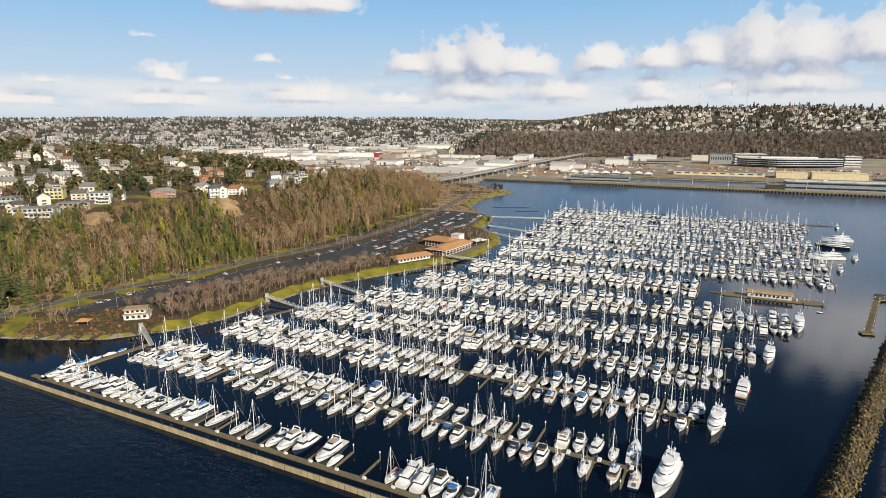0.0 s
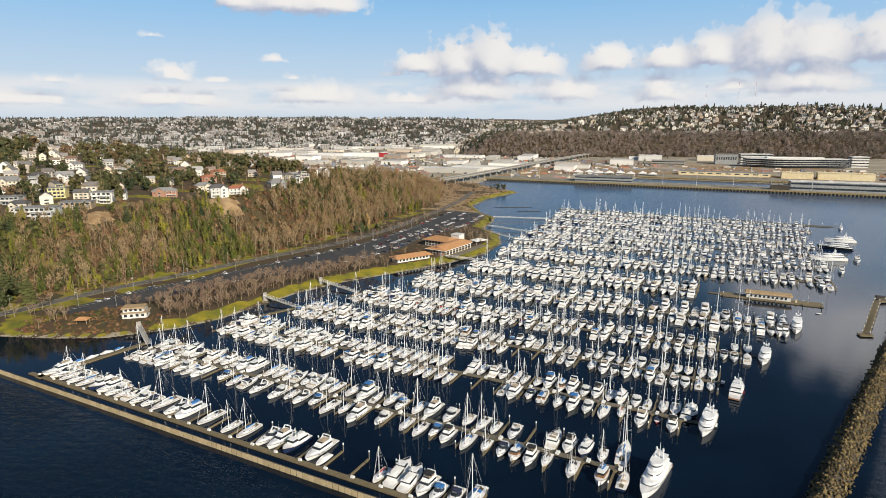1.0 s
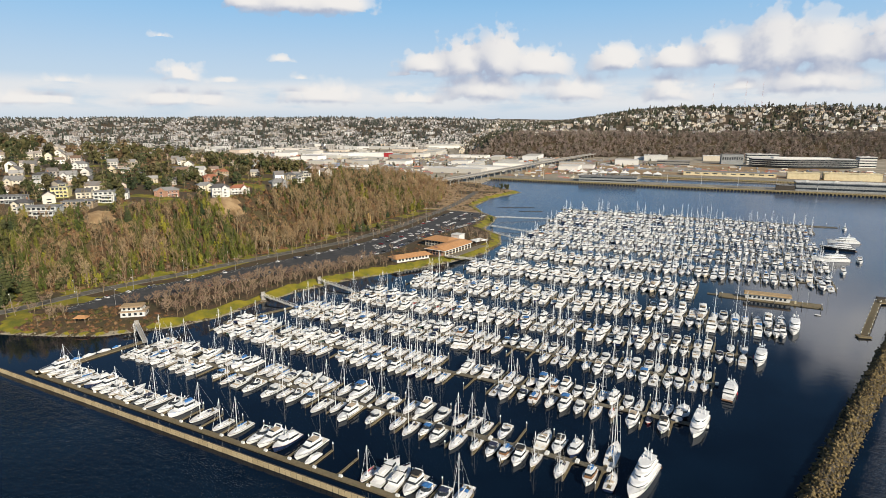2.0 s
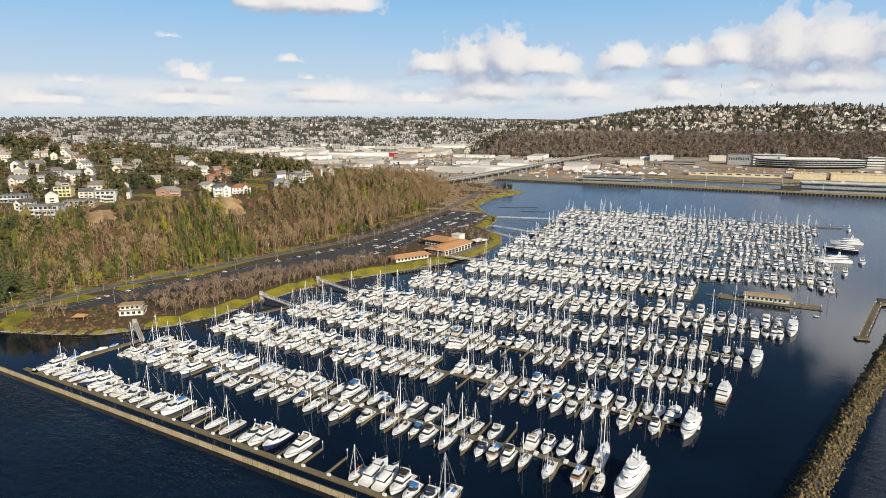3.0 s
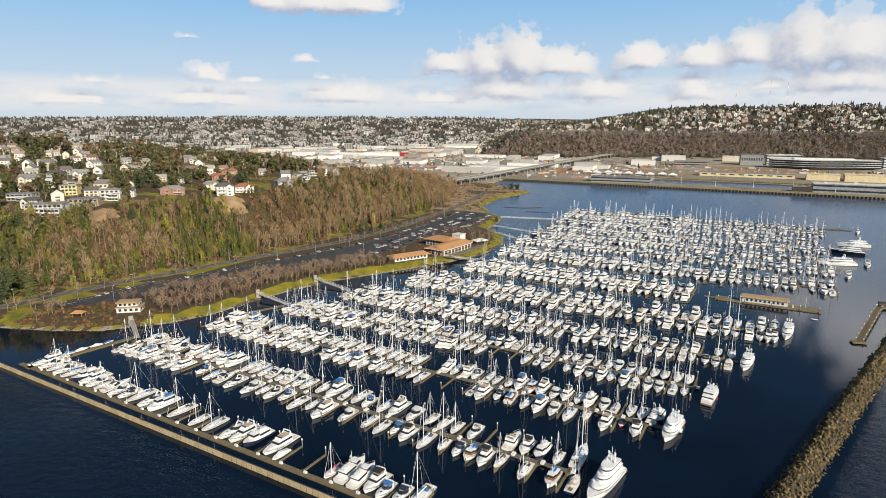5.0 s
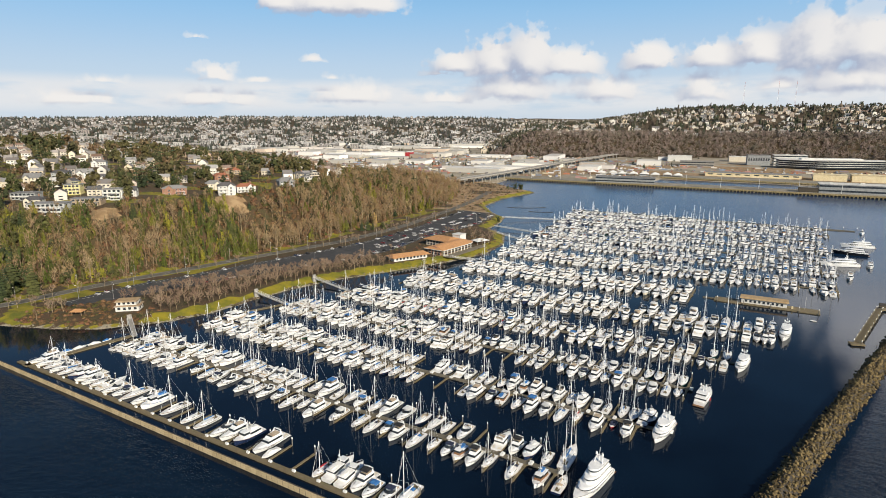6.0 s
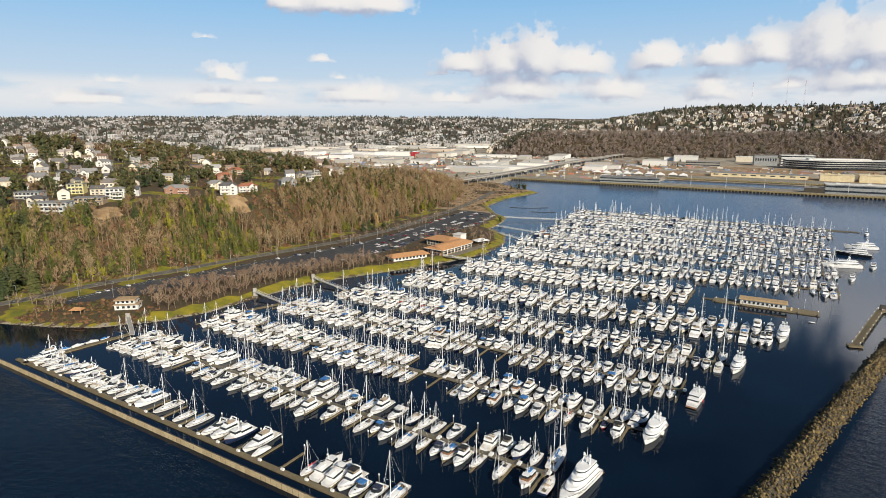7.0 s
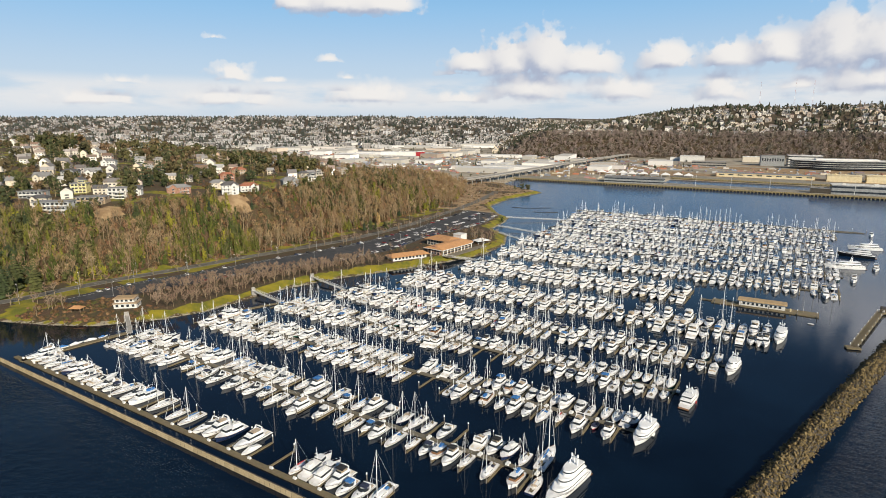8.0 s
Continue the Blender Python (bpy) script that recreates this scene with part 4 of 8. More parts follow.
WALL_KNOWN = ((-64.0, "s5"), (-69.6, "e1"), (-75.2, "e3"), (-80.1, "f2"), (-85.6, "-t1"), (-90.8, "-t1"), (-96.0, "s6"), (-118.4, "r2"), (-123.2, "f3"), (-133.4, "t2"), (-139.9, "f1"), (-145.2, "e2"),
              (-155.4, "s1"), (-163.5, "s3"), (-175.9, "s2"), (-187.0, "t4"), (-194.1, "e2"), (-202.2, "s5"), (-208.4, "e1"), (-214.6, "e4"), (-220.4, "-e2"), (-225.4, "s3"), (-230.6, "e4"), (-235.9, "f1"), (-241.8, "t2"), (-250.6, "s1"), (-257.0, "e2"),
              (-263.4, "s2"), (-269.0, "e2"), (-274.7, "f3"))
make_docks()


def join_far_boats():
    """The boats of the farther docks, too many to count, in one mesh."""
    far, names = Shape(), []
    for key, places in FAR_BOATS.items():
        s, mats = BOATS[key].whole()
        for k in mats:
            if k not in names:
                names.append(k)
        slots = [names.index(k) for k in mats]
        for m in places:
            far.take(s, m, slots)
    tagged(part("moored_boats", far, names), "white sailboats and motor boats packed along the farther docks", "boats", kind="stuff")


join_far_boats()


def make_pile_wall():
    wall = thing("breakwater_wall", "long concrete panel breakwater wall standing in the water", "breakwater", kind="structure")
    panel = Shape()
    panel.block(0, 0, -2.5, 2.24, 0.4, 4.35, 0, (0.985, 1.0))
    pm = panel.mesh("panel", ("wall_panel",))
    # recessed dark posts: the panel joints, with the shade in them painted on
    post = Shape()
    post.block(0, 0.02, -2.5, 0.2, 0.34, 4.25, 0, (0.95, 0.95))
    qm = post.mesh("post", ("dark_timber",))
    n = 112
    for k in range(n):
        x = -330 + 2.42 * k
        part("panel", pm, (), wall).matrix_basis = pose(x, 125.2 + berth_random.uniform(-0.03, 0.03), berth_random.uniform(-0.06, 0.06))
        part("post", qm, (), wall).matrix_basis = pose(x + 1.21, 125.2, 0)
    cap = Shape()
    cap.block(-330 + 1.21 * n, 125.75, 1.3, 2.42 * n, 0.5, 0.4)
    part("cap_beam", cap, "dark_timber", wall)


def make_wall_dock():
    dock = thing("floating_dock", "long timber dock behind the breakwater wall with finger piers", "dock", "marina docks")
    s = Shape()
    s.loft(float_rings(-284, 6, 38, 131.6, 2.1))
    part("walkway", s, "weathered_planks", dock)
    berths(dock, 131.5, -279, -60, 12.0, 10.87, 1, 2, known=WALL_KNOWN)


make_pile_wall()
make_wall_dock()

# ---- scatter helpers ----
surface("asphalt", (0.028, 0.029, 0.032), (0.055, 0.056, 0.058), 0.25, 0.9, bump=0.3, stain=(0.075, 0.073, 0.07))
surface("old_asphalt", (0.09, 0.082, 0.068), (0.15, 0.138, 0.115), 0.2, 0.9, bump=0.3, stain=(0.08, 0.074, 0.064))
surface("kerb_concrete", (0.21, 0.20, 0.18), (0.34, 0.32, 0.29), 0.8, 0.85)
surface("kerb_stone", (0.09, 0.085, 0.07), (0.16, 0.15, 0.125), 0.8, 0.85)
surface("tan_roof", (0.33, 0.225, 0.115), (0.45, 0.32, 0.175), 0.5, 0.8, bump=0.4)
surface("line_paint", (0.55, 0.55, 0.52), (0.72, 0.72, 0.68), 2.0, 0.7)
surface("lamp_metal", (0.26, 0.26, 0.25), (0.42, 0.42, 0.40), 1.0, 0.5, metal=0.3)
surface("orange_roof", (0.40, 0.20, 0.085), (0.52, 0.28, 0.12), 0.5, 0.8, bump=0.5, stain=(0.33, 0.19, 0.10))
surface("cream_wall", (0.52, 0.46, 0.36), (0.64, 0.58, 0.47), 0.6, 0.8, bump=0.2)
surface("tan_wall", (0.26, 0.19, 0.12), (0.38, 0.29, 0.19), 0.5, 0.8, bump=0.2)
surface("white_wall", (0.52, 0.51, 0.48), (0.68, 0.67, 0.63), 0.5, 0.75, bump=0.15, stain=(0.52, 0.51, 0.48))
surface("pale_grey_wall", (0.36, 0.37, 0.365), (0.50, 0.51, 0.50), 0.5, 0.8, bump=0.2)
surface("grey_wall", (0.20, 0.21, 0.21), (0.32, 0.33, 0.33), 0.5, 0.8, bump=0.2)
surface("brick_wall", (0.24, 0.12, 0.08), (0.36, 0.20, 0.14), 1.5, 0.85, bump=0.5)
surface("dark_roof", (0.055, 0.055, 0.06), (0.12, 0.115, 0.115), 0.8, 0.85, bump=0.5, per="object")
surface("grey_roof", (0.16, 0.16, 0.16), (0.27, 0.265, 0.255), 0.8, 0.85, bump=0.5, per="object")
surface("red_roof", (0.24, 0.085, 0.045), (0.36, 0.15, 0.085), 1.0, 0.8, bump=0.6)
surface("window_glass", (0.012, 0.015, 0.02), (0.05, 0.06, 0.07), 0.4, 0.06)
surface("bark", (0.15, 0.105, 0.06), (0.36, 0.285, 0.175), 0.6, 0.9, bump=0.6, per="object")
surface("rubber", (0.012, 0.012, 0.012), (0.03, 0.03, 0.03), 2.0, 0.9)
palette("car_paint", [(0.72, 0.72, 0.71), (0.02, 0.02, 0.022), (0.74, 0.74, 0.73), (0.10, 0.105, 0.11), (0.76, 0.76, 0.74), (0.5, 0.5, 0.5), (0.03, 0.05, 0.11), (0.66, 0.66, 0.66), (0.22, 0.02, 0.02)], 0.3, "object")


def tinted(name, colours, rough=0.9):
    """Paint picked by the mesh's own 'tint' values, one for each tree or house, or by the object."""
    m = bpy.data.materials.new(name)
    m.use_nodes = True
    t = m.node_tree
    bsdf = t.nodes["Principled BSDF"]
    att = t.nodes.new("ShaderNodeAttribute")
    att.attribute_name = "tint"
    rnd = calc(t, "FRACT", calc(t, "ADD", att.outputs["Fac"], t.nodes.new("ShaderNodeObjectInfo").outputs["Random"]))
    isl = t.nodes.new("ShaderNodeNewGeometry").outputs["Random Per Island"]
    ramp = t.nodes.new("ShaderNodeValToRGB")
    while len(ramp.color_ramp.elements) < len(colours):
        ramp.color_ramp.elements.new(0.5)
    for k, c in enumerate(colours):
        e = ramp.color_ramp.elements[k]
        e.position, e.color = k / max(1, len(colours) - 1), (*c, 1)
    t.links.new(rnd, ramp.inputs[0])
    shade = remap(t, isl, 0.0, 1.0, 0.72, 1.25, False)
    n = t.nodes.new("ShaderNodeCombineColor")
    for k in range(3):
        t.links.new(shade, n.inputs[k])
    t.links.new(blend(t, 1.0, ramp.outputs[0], n.outputs[0], "MULTIPLY"), bsdf.inputs["Base Color"])
    bsdf.inputs["Roughness"].default_value = rough
    MATS[name] = m


tinted("bare_twigs", [(0.20, 0.105, 0.050), (0.33, 0.235, 0.125), (0.21, 0.105, 0.052), (0.39, 0.29, 0.165), (0.19, 0.14, 0.045), (0.29, 0.18, 0.088), (0.34, 0.245, 0.13), (0.225, 0.115, 0.058)])
tinted("moss_leaves", [(0.065, 0.085, 0.010), (0.16, 0.15, 0.018), (0.045, 0.062, 0.010), (0.09, 0.105, 0.014), (0.25, 0.225, 0.022), (0.05, 0.068, 0.012), (0.11, 0.10, 0.018)])
tinted("fir_needles", [(0.020, 0.036, 0.012), (0.042, 0.056, 0.015), (0.028, 0.044, 0.018), (0.075, 0.08, 0.02), (0.03, 0.045, 0.014)])
tinted("bush_leaves", [(0.045, 0.052, 0.012), (0.14, 0.066, 0.030), (0.065, 0.068, 0.015), (0.17, 0.08, 0.038), (0.04, 0.045, 0.013), (0.18, 0.105, 0.050), (0.155, 0.072, 0.036)])
tinted("pale_twigs", [(0.22, 0.15, 0.105), (0.29, 0.205, 0.145), (0.17, 0.105, 0.075), (0.24, 0.165, 0.115)])


def arrays(shape):
    """A shape as arrays of vertices, triangles and material slots."""
    tri, mat = [], []
    for f, m in zip(shape.f, shape.m):
        for k in range(1, len(f) - 1):
            tri.append((f[0], f[k], f[k + 1]))
            mat.append(m)
    return np.array(shape.v, np.float32), np.array(tri, np.int64), np.array(mat, np.int32)


def scatter(name, shapes, places, materials, label, category, seed=3):
    """Many pieces joined in one mesh. places: rows of x, y, z, turn, scale, height scale, shape number."""
    rnd = np.random.RandomState(seed)
    vs, fs, ms, ts, base = [], [], [], [], 0
    packed = [arrays(s) for s in shapes]
    for x, y, z, turn, sc, sz, k in places:
        v, f, m = packed[int(k)]
        c, s = math.cos(turn) * sc, math.sin(turn) * sc
        w = np.empty_like(v)
        w[:, 0], w[:, 1], w[:, 2] = v[:, 0] * c - v[:, 1] * s + x, v[:, 0] * s + v[:, 1] * c + y, v[:, 2] * sc * sz + z
        vs.append(w)
        fs.append(f + base)
        ms.append(m)
        ts.append(np.full(len(v), rnd.rand(), np.float32))
        base += len(v)
    v, f, m, t = np.concatenate(vs), np.concatenate(fs), np.concatenate(ms), np.concatenate(ts)
    me = bpy.data.meshes.new(name)
    me.vertices.add(len(v))
    me.vertices.foreach_set("co", v.ravel())
    me.loops.add(f.size)
    me.loops.foreach_set("vertex_index", f.ravel())
    me.polygons.add(len(f))
    me.polygons.foreach_set("loop_start", np.arange(len(f)) * 3)
    for k in materials:
        me.materials.append(MATS[k])
    me.polygons.foreach_set("material_index", m)
    me.update(calc_edges=True)
    me.shade_flat()
    att = me.attributes.new("tint", "FLOAT", "POINT")
    att.data.foreach_set("value", t)
    return tagged(new(name, me), label, category, kind="stuff")


# ---- trees ----
def bare_tree(seed, h, spread=0.34, limbs=11, twigs=230, rise=(0.7, 1.3)):
    """A leafless tree: a tapered trunk with limbs, and a crown of fine twigs."""
    r = random.Random(seed)
    wood, crown = Shape(), Shape()
    lean = Vector((r.uniform(-0.06, 0.06) * h, r.uniform(-0.06, 0.06) * h, h))
    mid = lean * 0.45 + Vector((r.uniform(-0.3, 0.3), r.uniform(-0.3, 0.3), 0))
    wood.tube((0, 0, -0.6), mid, 0.014 * h + 0.05, 0.010 * h + 0.02, 5, cap=False)
    wood.tube(mid, lean * 0.93, 0.010 * h + 0.02, 0.04, 4, cap=False)
    tips = []
    for k in range(limbs):
        f = r.uniform(0.2, 0.85)
        p = mid * (f / 0.45) if f < 0.45 else mid.lerp(lean * 0.93, (f - 0.45) / 0.55)
        a = k * 2.4 + r.uniform(-0.5, 0.5)
        reach = spread * h * (1.15 - 0.75 * f) * r.uniform(0.7, 1.15)
        q = p + Vector((math.cos(a) * reach, math.sin(a) * reach, min(reach * r.uniform(*rise), h * 1.03 - p.z)))
        wood.tube(p, q, 0.005 * h + 0.025, 0.025, 3, cap=False)
        tips.append((p, q))
        for _ in range(2):
            u = p.lerp(q, r.uniform(0.4, 0.8))
            w = u + Vector((r.uniform(-1, 1), r.uniform(-1, 1), r.uniform(0.3, 1.2) * rise[1])) * reach * 0.45
            wood.tube(u, w, 0.04, 0.018, 3, cap=False)
            tips.append((u, w))
    for _ in range(twigs):
        p, q = r.choice(tips)
        a = p.lerp(q, r.uniform(0.25, 1.05))
        d = Vector((r.uniform(-1, 1), r.uniform(-1, 1), r.uniform(-0.1, 1.3) * rise[1])).normalized() * h * r.uniform(0.06, 0.15)
        s = d.cross(Vector((r.uniform(-1, 1), r.uniform(-1, 1), r.uniform(-1, 1)))).normalized() * 0.10
        crown.add([a - s, a + s, a + d], [(0, 1, 2)])
    return wood, crown


def ivy_tree(seed, h, wide=0.11, leaves=300):
    """A bare tree whose trunk and lower limbs are sheathed in ivy, in ragged upright columns."""
    r = random.Random(seed)
    wood, crown = bare_tree(seed, h, 0.17, 7, 60, (1.4, 2.4))
    stems = [(Vector((0, 0, 0)), h * r.uniform(0.68, 0.86), wide * h)]
    for _ in range(3):
        a, far = r.uniform(0, 6.283), wide * h * r.uniform(0.7, 1.3)
        stems.append((Vector((math.cos(a) * far, math.sin(a) * far, h * r.uniform(0.1, 0.3))), h * r.uniform(0.25, 0.5), wide * h * 0.6))
    for _ in range(leaves):
        foot, tall, rad = r.choice(stems[:1] * 2 + stems[1:])
        u, a = r.random(), r.uniform(0, 6.283)
        rr = rad * (1.05 - 0.75 * u ** 1.6) * r.uniform(0.55, 1.1) * (0.8 + 0.3 * math.sin(u * 17 + seed))
        d = Vector((math.cos(a), math.sin(a), r.uniform(-0.2, 0.5))).normalized()
        p = foot + Vector((math.cos(a) * rr, math.sin(a) * rr, tall * u))
        e = d.cross(Vector((0, 0, 1))).normalized() * r.uniform(0.3, 0.65)
        up = Vector((r.uniform(-0.25, 0.25), r.uniform(-0.25, 0.25), 1)).normalized() * r.uniform(0.45, 1.0)
        crown.add([p - e, p - up, p + e, p + up + d * 0.25], [(0, 1, 2, 3)])
    return wood, crown


def leafy_tree(seed, h, wide=0.30, leaves=420, size=0.55, twigs=90):
    """A tree whose crown is many loose leaf sprays round its limbs."""
    r = random.Random(seed)
    wood, crown = bare_tree(seed, h, wide, 10 if twigs > 50 else 6, twigs)
    blobs = [(Vector((r.gauss(0, wide * h * 0.36), r.gauss(0, wide * h * 0.36), h * r.uniform(0.25, 0.92))), h * r.uniform(0.08, 0.17)) for _ in range(13)]
    for _ in range(leaves):
        c, rad = r.choice(blobs)
        d = Vector((r.gauss(0, 1), r.gauss(0, 1), r.gauss(0, 1))).normalized()
        p = c + d * rad * r.uniform(0.6, 1.05)
        a = d.cross(Vector((r.uniform(-1, 1), r.uniform(-1, 1), r.uniform(-1, 1)))).normalized() * size * r.uniform(0.6, 1.3)
        b = (a.cross(d).normalized() * 0.7 + d * 0.35).normalized() * a.length
        crown.add([p - a, p - b, p + a * 0.8, p + b], [(0, 1, 2, 3)])
    return wood, crown


def fir_tree(seed, h, wide=0.2, tiers=11):
    """A conifer with drooping boughs round a straight stem."""
    r = random.Random(seed)
    wood, crown = Shape(), Shape()
    wood.tube((0, 0, -0.5), (0, 0, h * 0.97), 0.017 * h, 0.02, 6, cap=False)
    for k in range(tiers):
        f = 0.12 + 0.86 * k / tiers
        reach = wide * h * (1.05 - f) * r.uniform(0.85, 1.15) + 0.2
        for j in range(9):
            a = j * 0.698 + k * 0.4 + r.uniform(-0.2, 0.2)
            e = reach * r.uniform(0.75, 1.15)
            p = Vector((0, 0, h * f + 0.12 * e))
            q = Vector((math.cos(a) * e, math.sin(a) * e, h * f - 0.28 * e))
            s = Vector((-math.sin(a), math.cos(a), 0)) * e * 0.36
            m = p.lerp(q, 0.55)
            crown.add([p, m - s - Vector((0, 0, 0.1 * e)), q, m + s - Vector((0, 0, 0.1 * e)), m + Vector((0, 0, 0.12 * e))], [(0, 1, 4), (1, 2, 4), (2, 3, 4), (3, 0, 4)])
    return wood, crown


def bush(seed, h, leaves=70):
    r = random.Random(seed)
    s = Shape()
    for _ in range(leaves):
        d = Vector((r.gauss(0, 1), r.gauss(0, 1), abs(r.gauss(0, 0.8)))).normalized()
        p = Vector((d.x * h * 0.75, d.y * h * 0.75, d.z * h * 0.9)) * r.uniform(0.5, 1.05)
        a = d.cross(Vector((r.uniform(-1, 1), r.uniform(-1, 1), 1))).normalized() * h * r.uniform(0.16, 0.3)
        b = a.cross(d).normalized() * a.length
        s.add([p - a, p - b, p + a, p + b], [(0, 1, 2, 3)])
    return s


class TreeKind:
    def __init__(self, name, label, made, crown_mat, twig_label):
        self.name, self.label, self.wood, self.crown, self.mat = name, label, made[0], made[1], crown_mat
        self.first, self.twig_label = None, twig_label

    def plant(self, x, y, z, turn, size, group):
        z = float(height(x, y)) if z is None else z
        m = pose(x, y, z - 0.2, 0, 0, turn) @ Matrix.Diagonal((size, size, size, 1))
        if self.first is None:
            self.first = thing(self.name, self.label, "tree", group, pose(x, y, z - 0.2, 0, 0, turn))
            part("trunk", self.wood, "bark", self.first)
            part("crown", self.crown, self.mat, self.first, self.twig_label)
            return self.first
        return tagged(copy_thing(self.first, m), group=group)

    def joined(self):
        s = Shape()
        s.take(self.wood)
        s.take(self.crown, None, [1])
        return s


BARE = [TreeKind("bare_tree", "leafless grey-brown deciduous tree on the slope", bare_tree(k, 14.5 + k % 4, 0.20 + 0.035 * (k % 3), 11, 150, (1.1, 2.1)), "bare_twigs", "fine leafless twigs") for k in range(6)]
MOSSY = [TreeKind("ivy_tree", "tree overgrown with yellow-green ivy on the slope", ivy_tree(20 + k, 13.5 + k, 0.12 + 0.02 * k, 190), "moss_leaves", "yellow-green ivy leaves") for k in range(4)]
FIRS = [TreeKind("conifer", "dark green conifer tree", fir_tree(40 + k, 17 + 2 * k, 0.19 + 0.02 * k, 13), "fir_needles", "drooping dark boughs") for k in range(3)]
GREENS = [TreeKind("evergreen_tree", "broad dark green evergreen tree", leafy_tree(60 + k, 12 + k, 0.42, 520, 0.7), "fir_needles", "dense dark leaves") for k in range(3)]
STREET = [TreeKind("street_tree", "small leafless tree beside the parking lot", bare_tree(80 + k, 8.5, 0.42, 13, 330), "pale_twigs", "pale leafless twigs") for k in range(3)]

# ---- road, parking lot and shore buildings ----
LOT_OUT = [(-352, 186), (-354, 215), (-351, 240), (-340, 273), (-330, 316), (-317, 368), (-306, 415), (-304, 470), (-306, 520), (-312, 570), (-318, 640)]
LOT_IN = [(-343, 184), (-327, 212), (-315, 252), (-306, 280), (-297, 304), (-284, 331), (-273, 352), (-262, 415), (-268, 470), (-262, 510), (-256, 560), (-268, 630)]


def smooth_line(points, step=4.0):
    """Evenly spaced points along a line through the given ones."""
    p = np.array(points, float)
    d = np.r_[0, np.cumsum(np.hypot(*np.diff(p, axis=0).T))]
    s = np.linspace(0, d[-1], max(2, int(d[-1] / step)))
    q = np.c_[np.interp(s, d, p[:, 0]), np.interp(s, d, p[:, 1])]
    for _ in range(6):
        q[1:-1] = (q[:-2] + 2 * q[1:-1] + q[2:]) / 4
    return q


def offset_line(q, by):
    t = np.gradient(q, axis=0)
    t /= np.linalg.norm(t, axis=1)[:, None]
    return q + np.c_[-t[:, 1], t[:, 0]] * by


def strip(a, b, z, thick=0.3):
    """A slab between two lines of equal count."""
    s = Shape()
    s.loft([[(*p, z), (*p, z - thick), (*q, z - thick), (*q, z)] for p, q in zip(a, b)])
    return s


def make_road():
    mid = smooth_line(ROAD)
    tagged(part("road", strip(offset_line(mid, 4.2), offset_line(mid, -4.2), 3.74), "old_asphalt"), "worn grey asphalt road along the foot of the bluff", "road", kind="structure")
    for k, by in enumerate((4.5, -4.5)):
        tagged(part("kerb", strip(offset_line(mid, by + 0.15), offset_line(mid, by - 0.15), 3.88, 0.4), "kerb_stone"), "pale concrete kerb along the road", "kerb", kind="structure")
    lines = thing("road_marking", "worn white centre line dashes on the road", "marking", kind="structure")
    dash = Shape()
    dash.block(0, 0, 0, 3.0, 0.16, 0.012)
    dm = dash.mesh("dash", ("line_paint",))
    for k in range(8, len(mid) - 20, 3):
        d = mid[k + 1] - mid[k]
        part("dash", dm, (), lines).matrix_basis = pose(*mid[k], 3.742, 0, 0, math.degrees(math.atan2(d[1], d[0])))
    n = 90
    out, inn = smooth_line(LOT_OUT, 3), smooth_line(LOT_IN, 3)
    t = np.linspace(0, 1, n)
    pick = lambda q: np.c_[np.interp(t, np.linspace(0, 1, len(q)), q[:, 0]), np.interp(t, np.linspace(0, 1, len(q)), q[:, 1])]
    out, inn = pick(out), pick(inn)
    tagged(part("parking_lot", strip(out, inn, 3.76), "asphalt"), "dark asphalt parking lot between the road and the marina", "parking lot", kind="structure")
    return out, inn


LOT = make_road()


def car_parts():
    body = Shape()
    rings = []
    for x, w, z0, z1 in ((-2.2, 0.74, 0.42, 0.86), (-2.05, 0.86, 0.28, 0.98), (-1.2, 0.9, 0.24, 1.02), (0.6, 0.9, 0.24, 1.0), (1.6, 0.88, 0.26, 0.86), (2.15, 0.74, 0.36, 0.7)):
        rings.append([(x, -w, z0), (x, w, z0), (x, w, z1 - 0.12), (x, w * 0.82, z1), (x, -w * 0.82, z1), (x, -w, z1 - 0.12)])
    body.loft(rings)
    glass = Shape()
    glass.loft([[(-1.75, -0.74, 0.96), (0.95, -0.74, 0.96), (0.95, 0.74, 0.96), (-1.75, 0.74, 0.96)], [(-1.25, -0.6, 1.42), (0.15, -0.6, 1.44), (0.15, 0.6, 1.44), (-1.25, 0.6, 1.42)]])
    roof = Shape()
    roof.loft([[(-1.3, -0.61, 1.42), (0.2, -0.61, 1.44), (0.2, 0.61, 1.44), (-1.3, 0.61, 1.42)], [(-1.15, -0.52, 1.5), (0.05, -0.52, 1.51), (0.05, 0.52, 1.51), (-1.15, 0.52, 1.5)]])
    wheel = Shape()
    wheel.tube((0, -0.11, 0), (0, 0.11, 0), 0.33, 0.33, 8)
    return body, glass, roof, wheel


CAR = {"first": None}


def park_car(x, y, heading, z=3.76):
    if CAR["first"] is None:
        body, glass, roof, wheel = car_parts()
        c = thing("car", "parked passenger car on the asphalt lot", "car", "cars in the parking lot", pose(x, y, z, 0, 0, heading))
        b = part("body", body, "car_paint", c)
        part("window_band", glass, "window_glass", c, "dark car windows")
        part("car_roof", roof, "car_paint", c)
        wm = wheel.mesh("wheel", ("rubber",))
        for wx in (-1.35, 1.35):
            for wy in (-0.8, 0.8):
                part("wheel", wm, (), c).matrix_basis = pose(wx, wy, 0.33)
        CAR["first"] = c
        return
    copy_thing(CAR["first"], pose(x, y, z, 0, 0, heading))


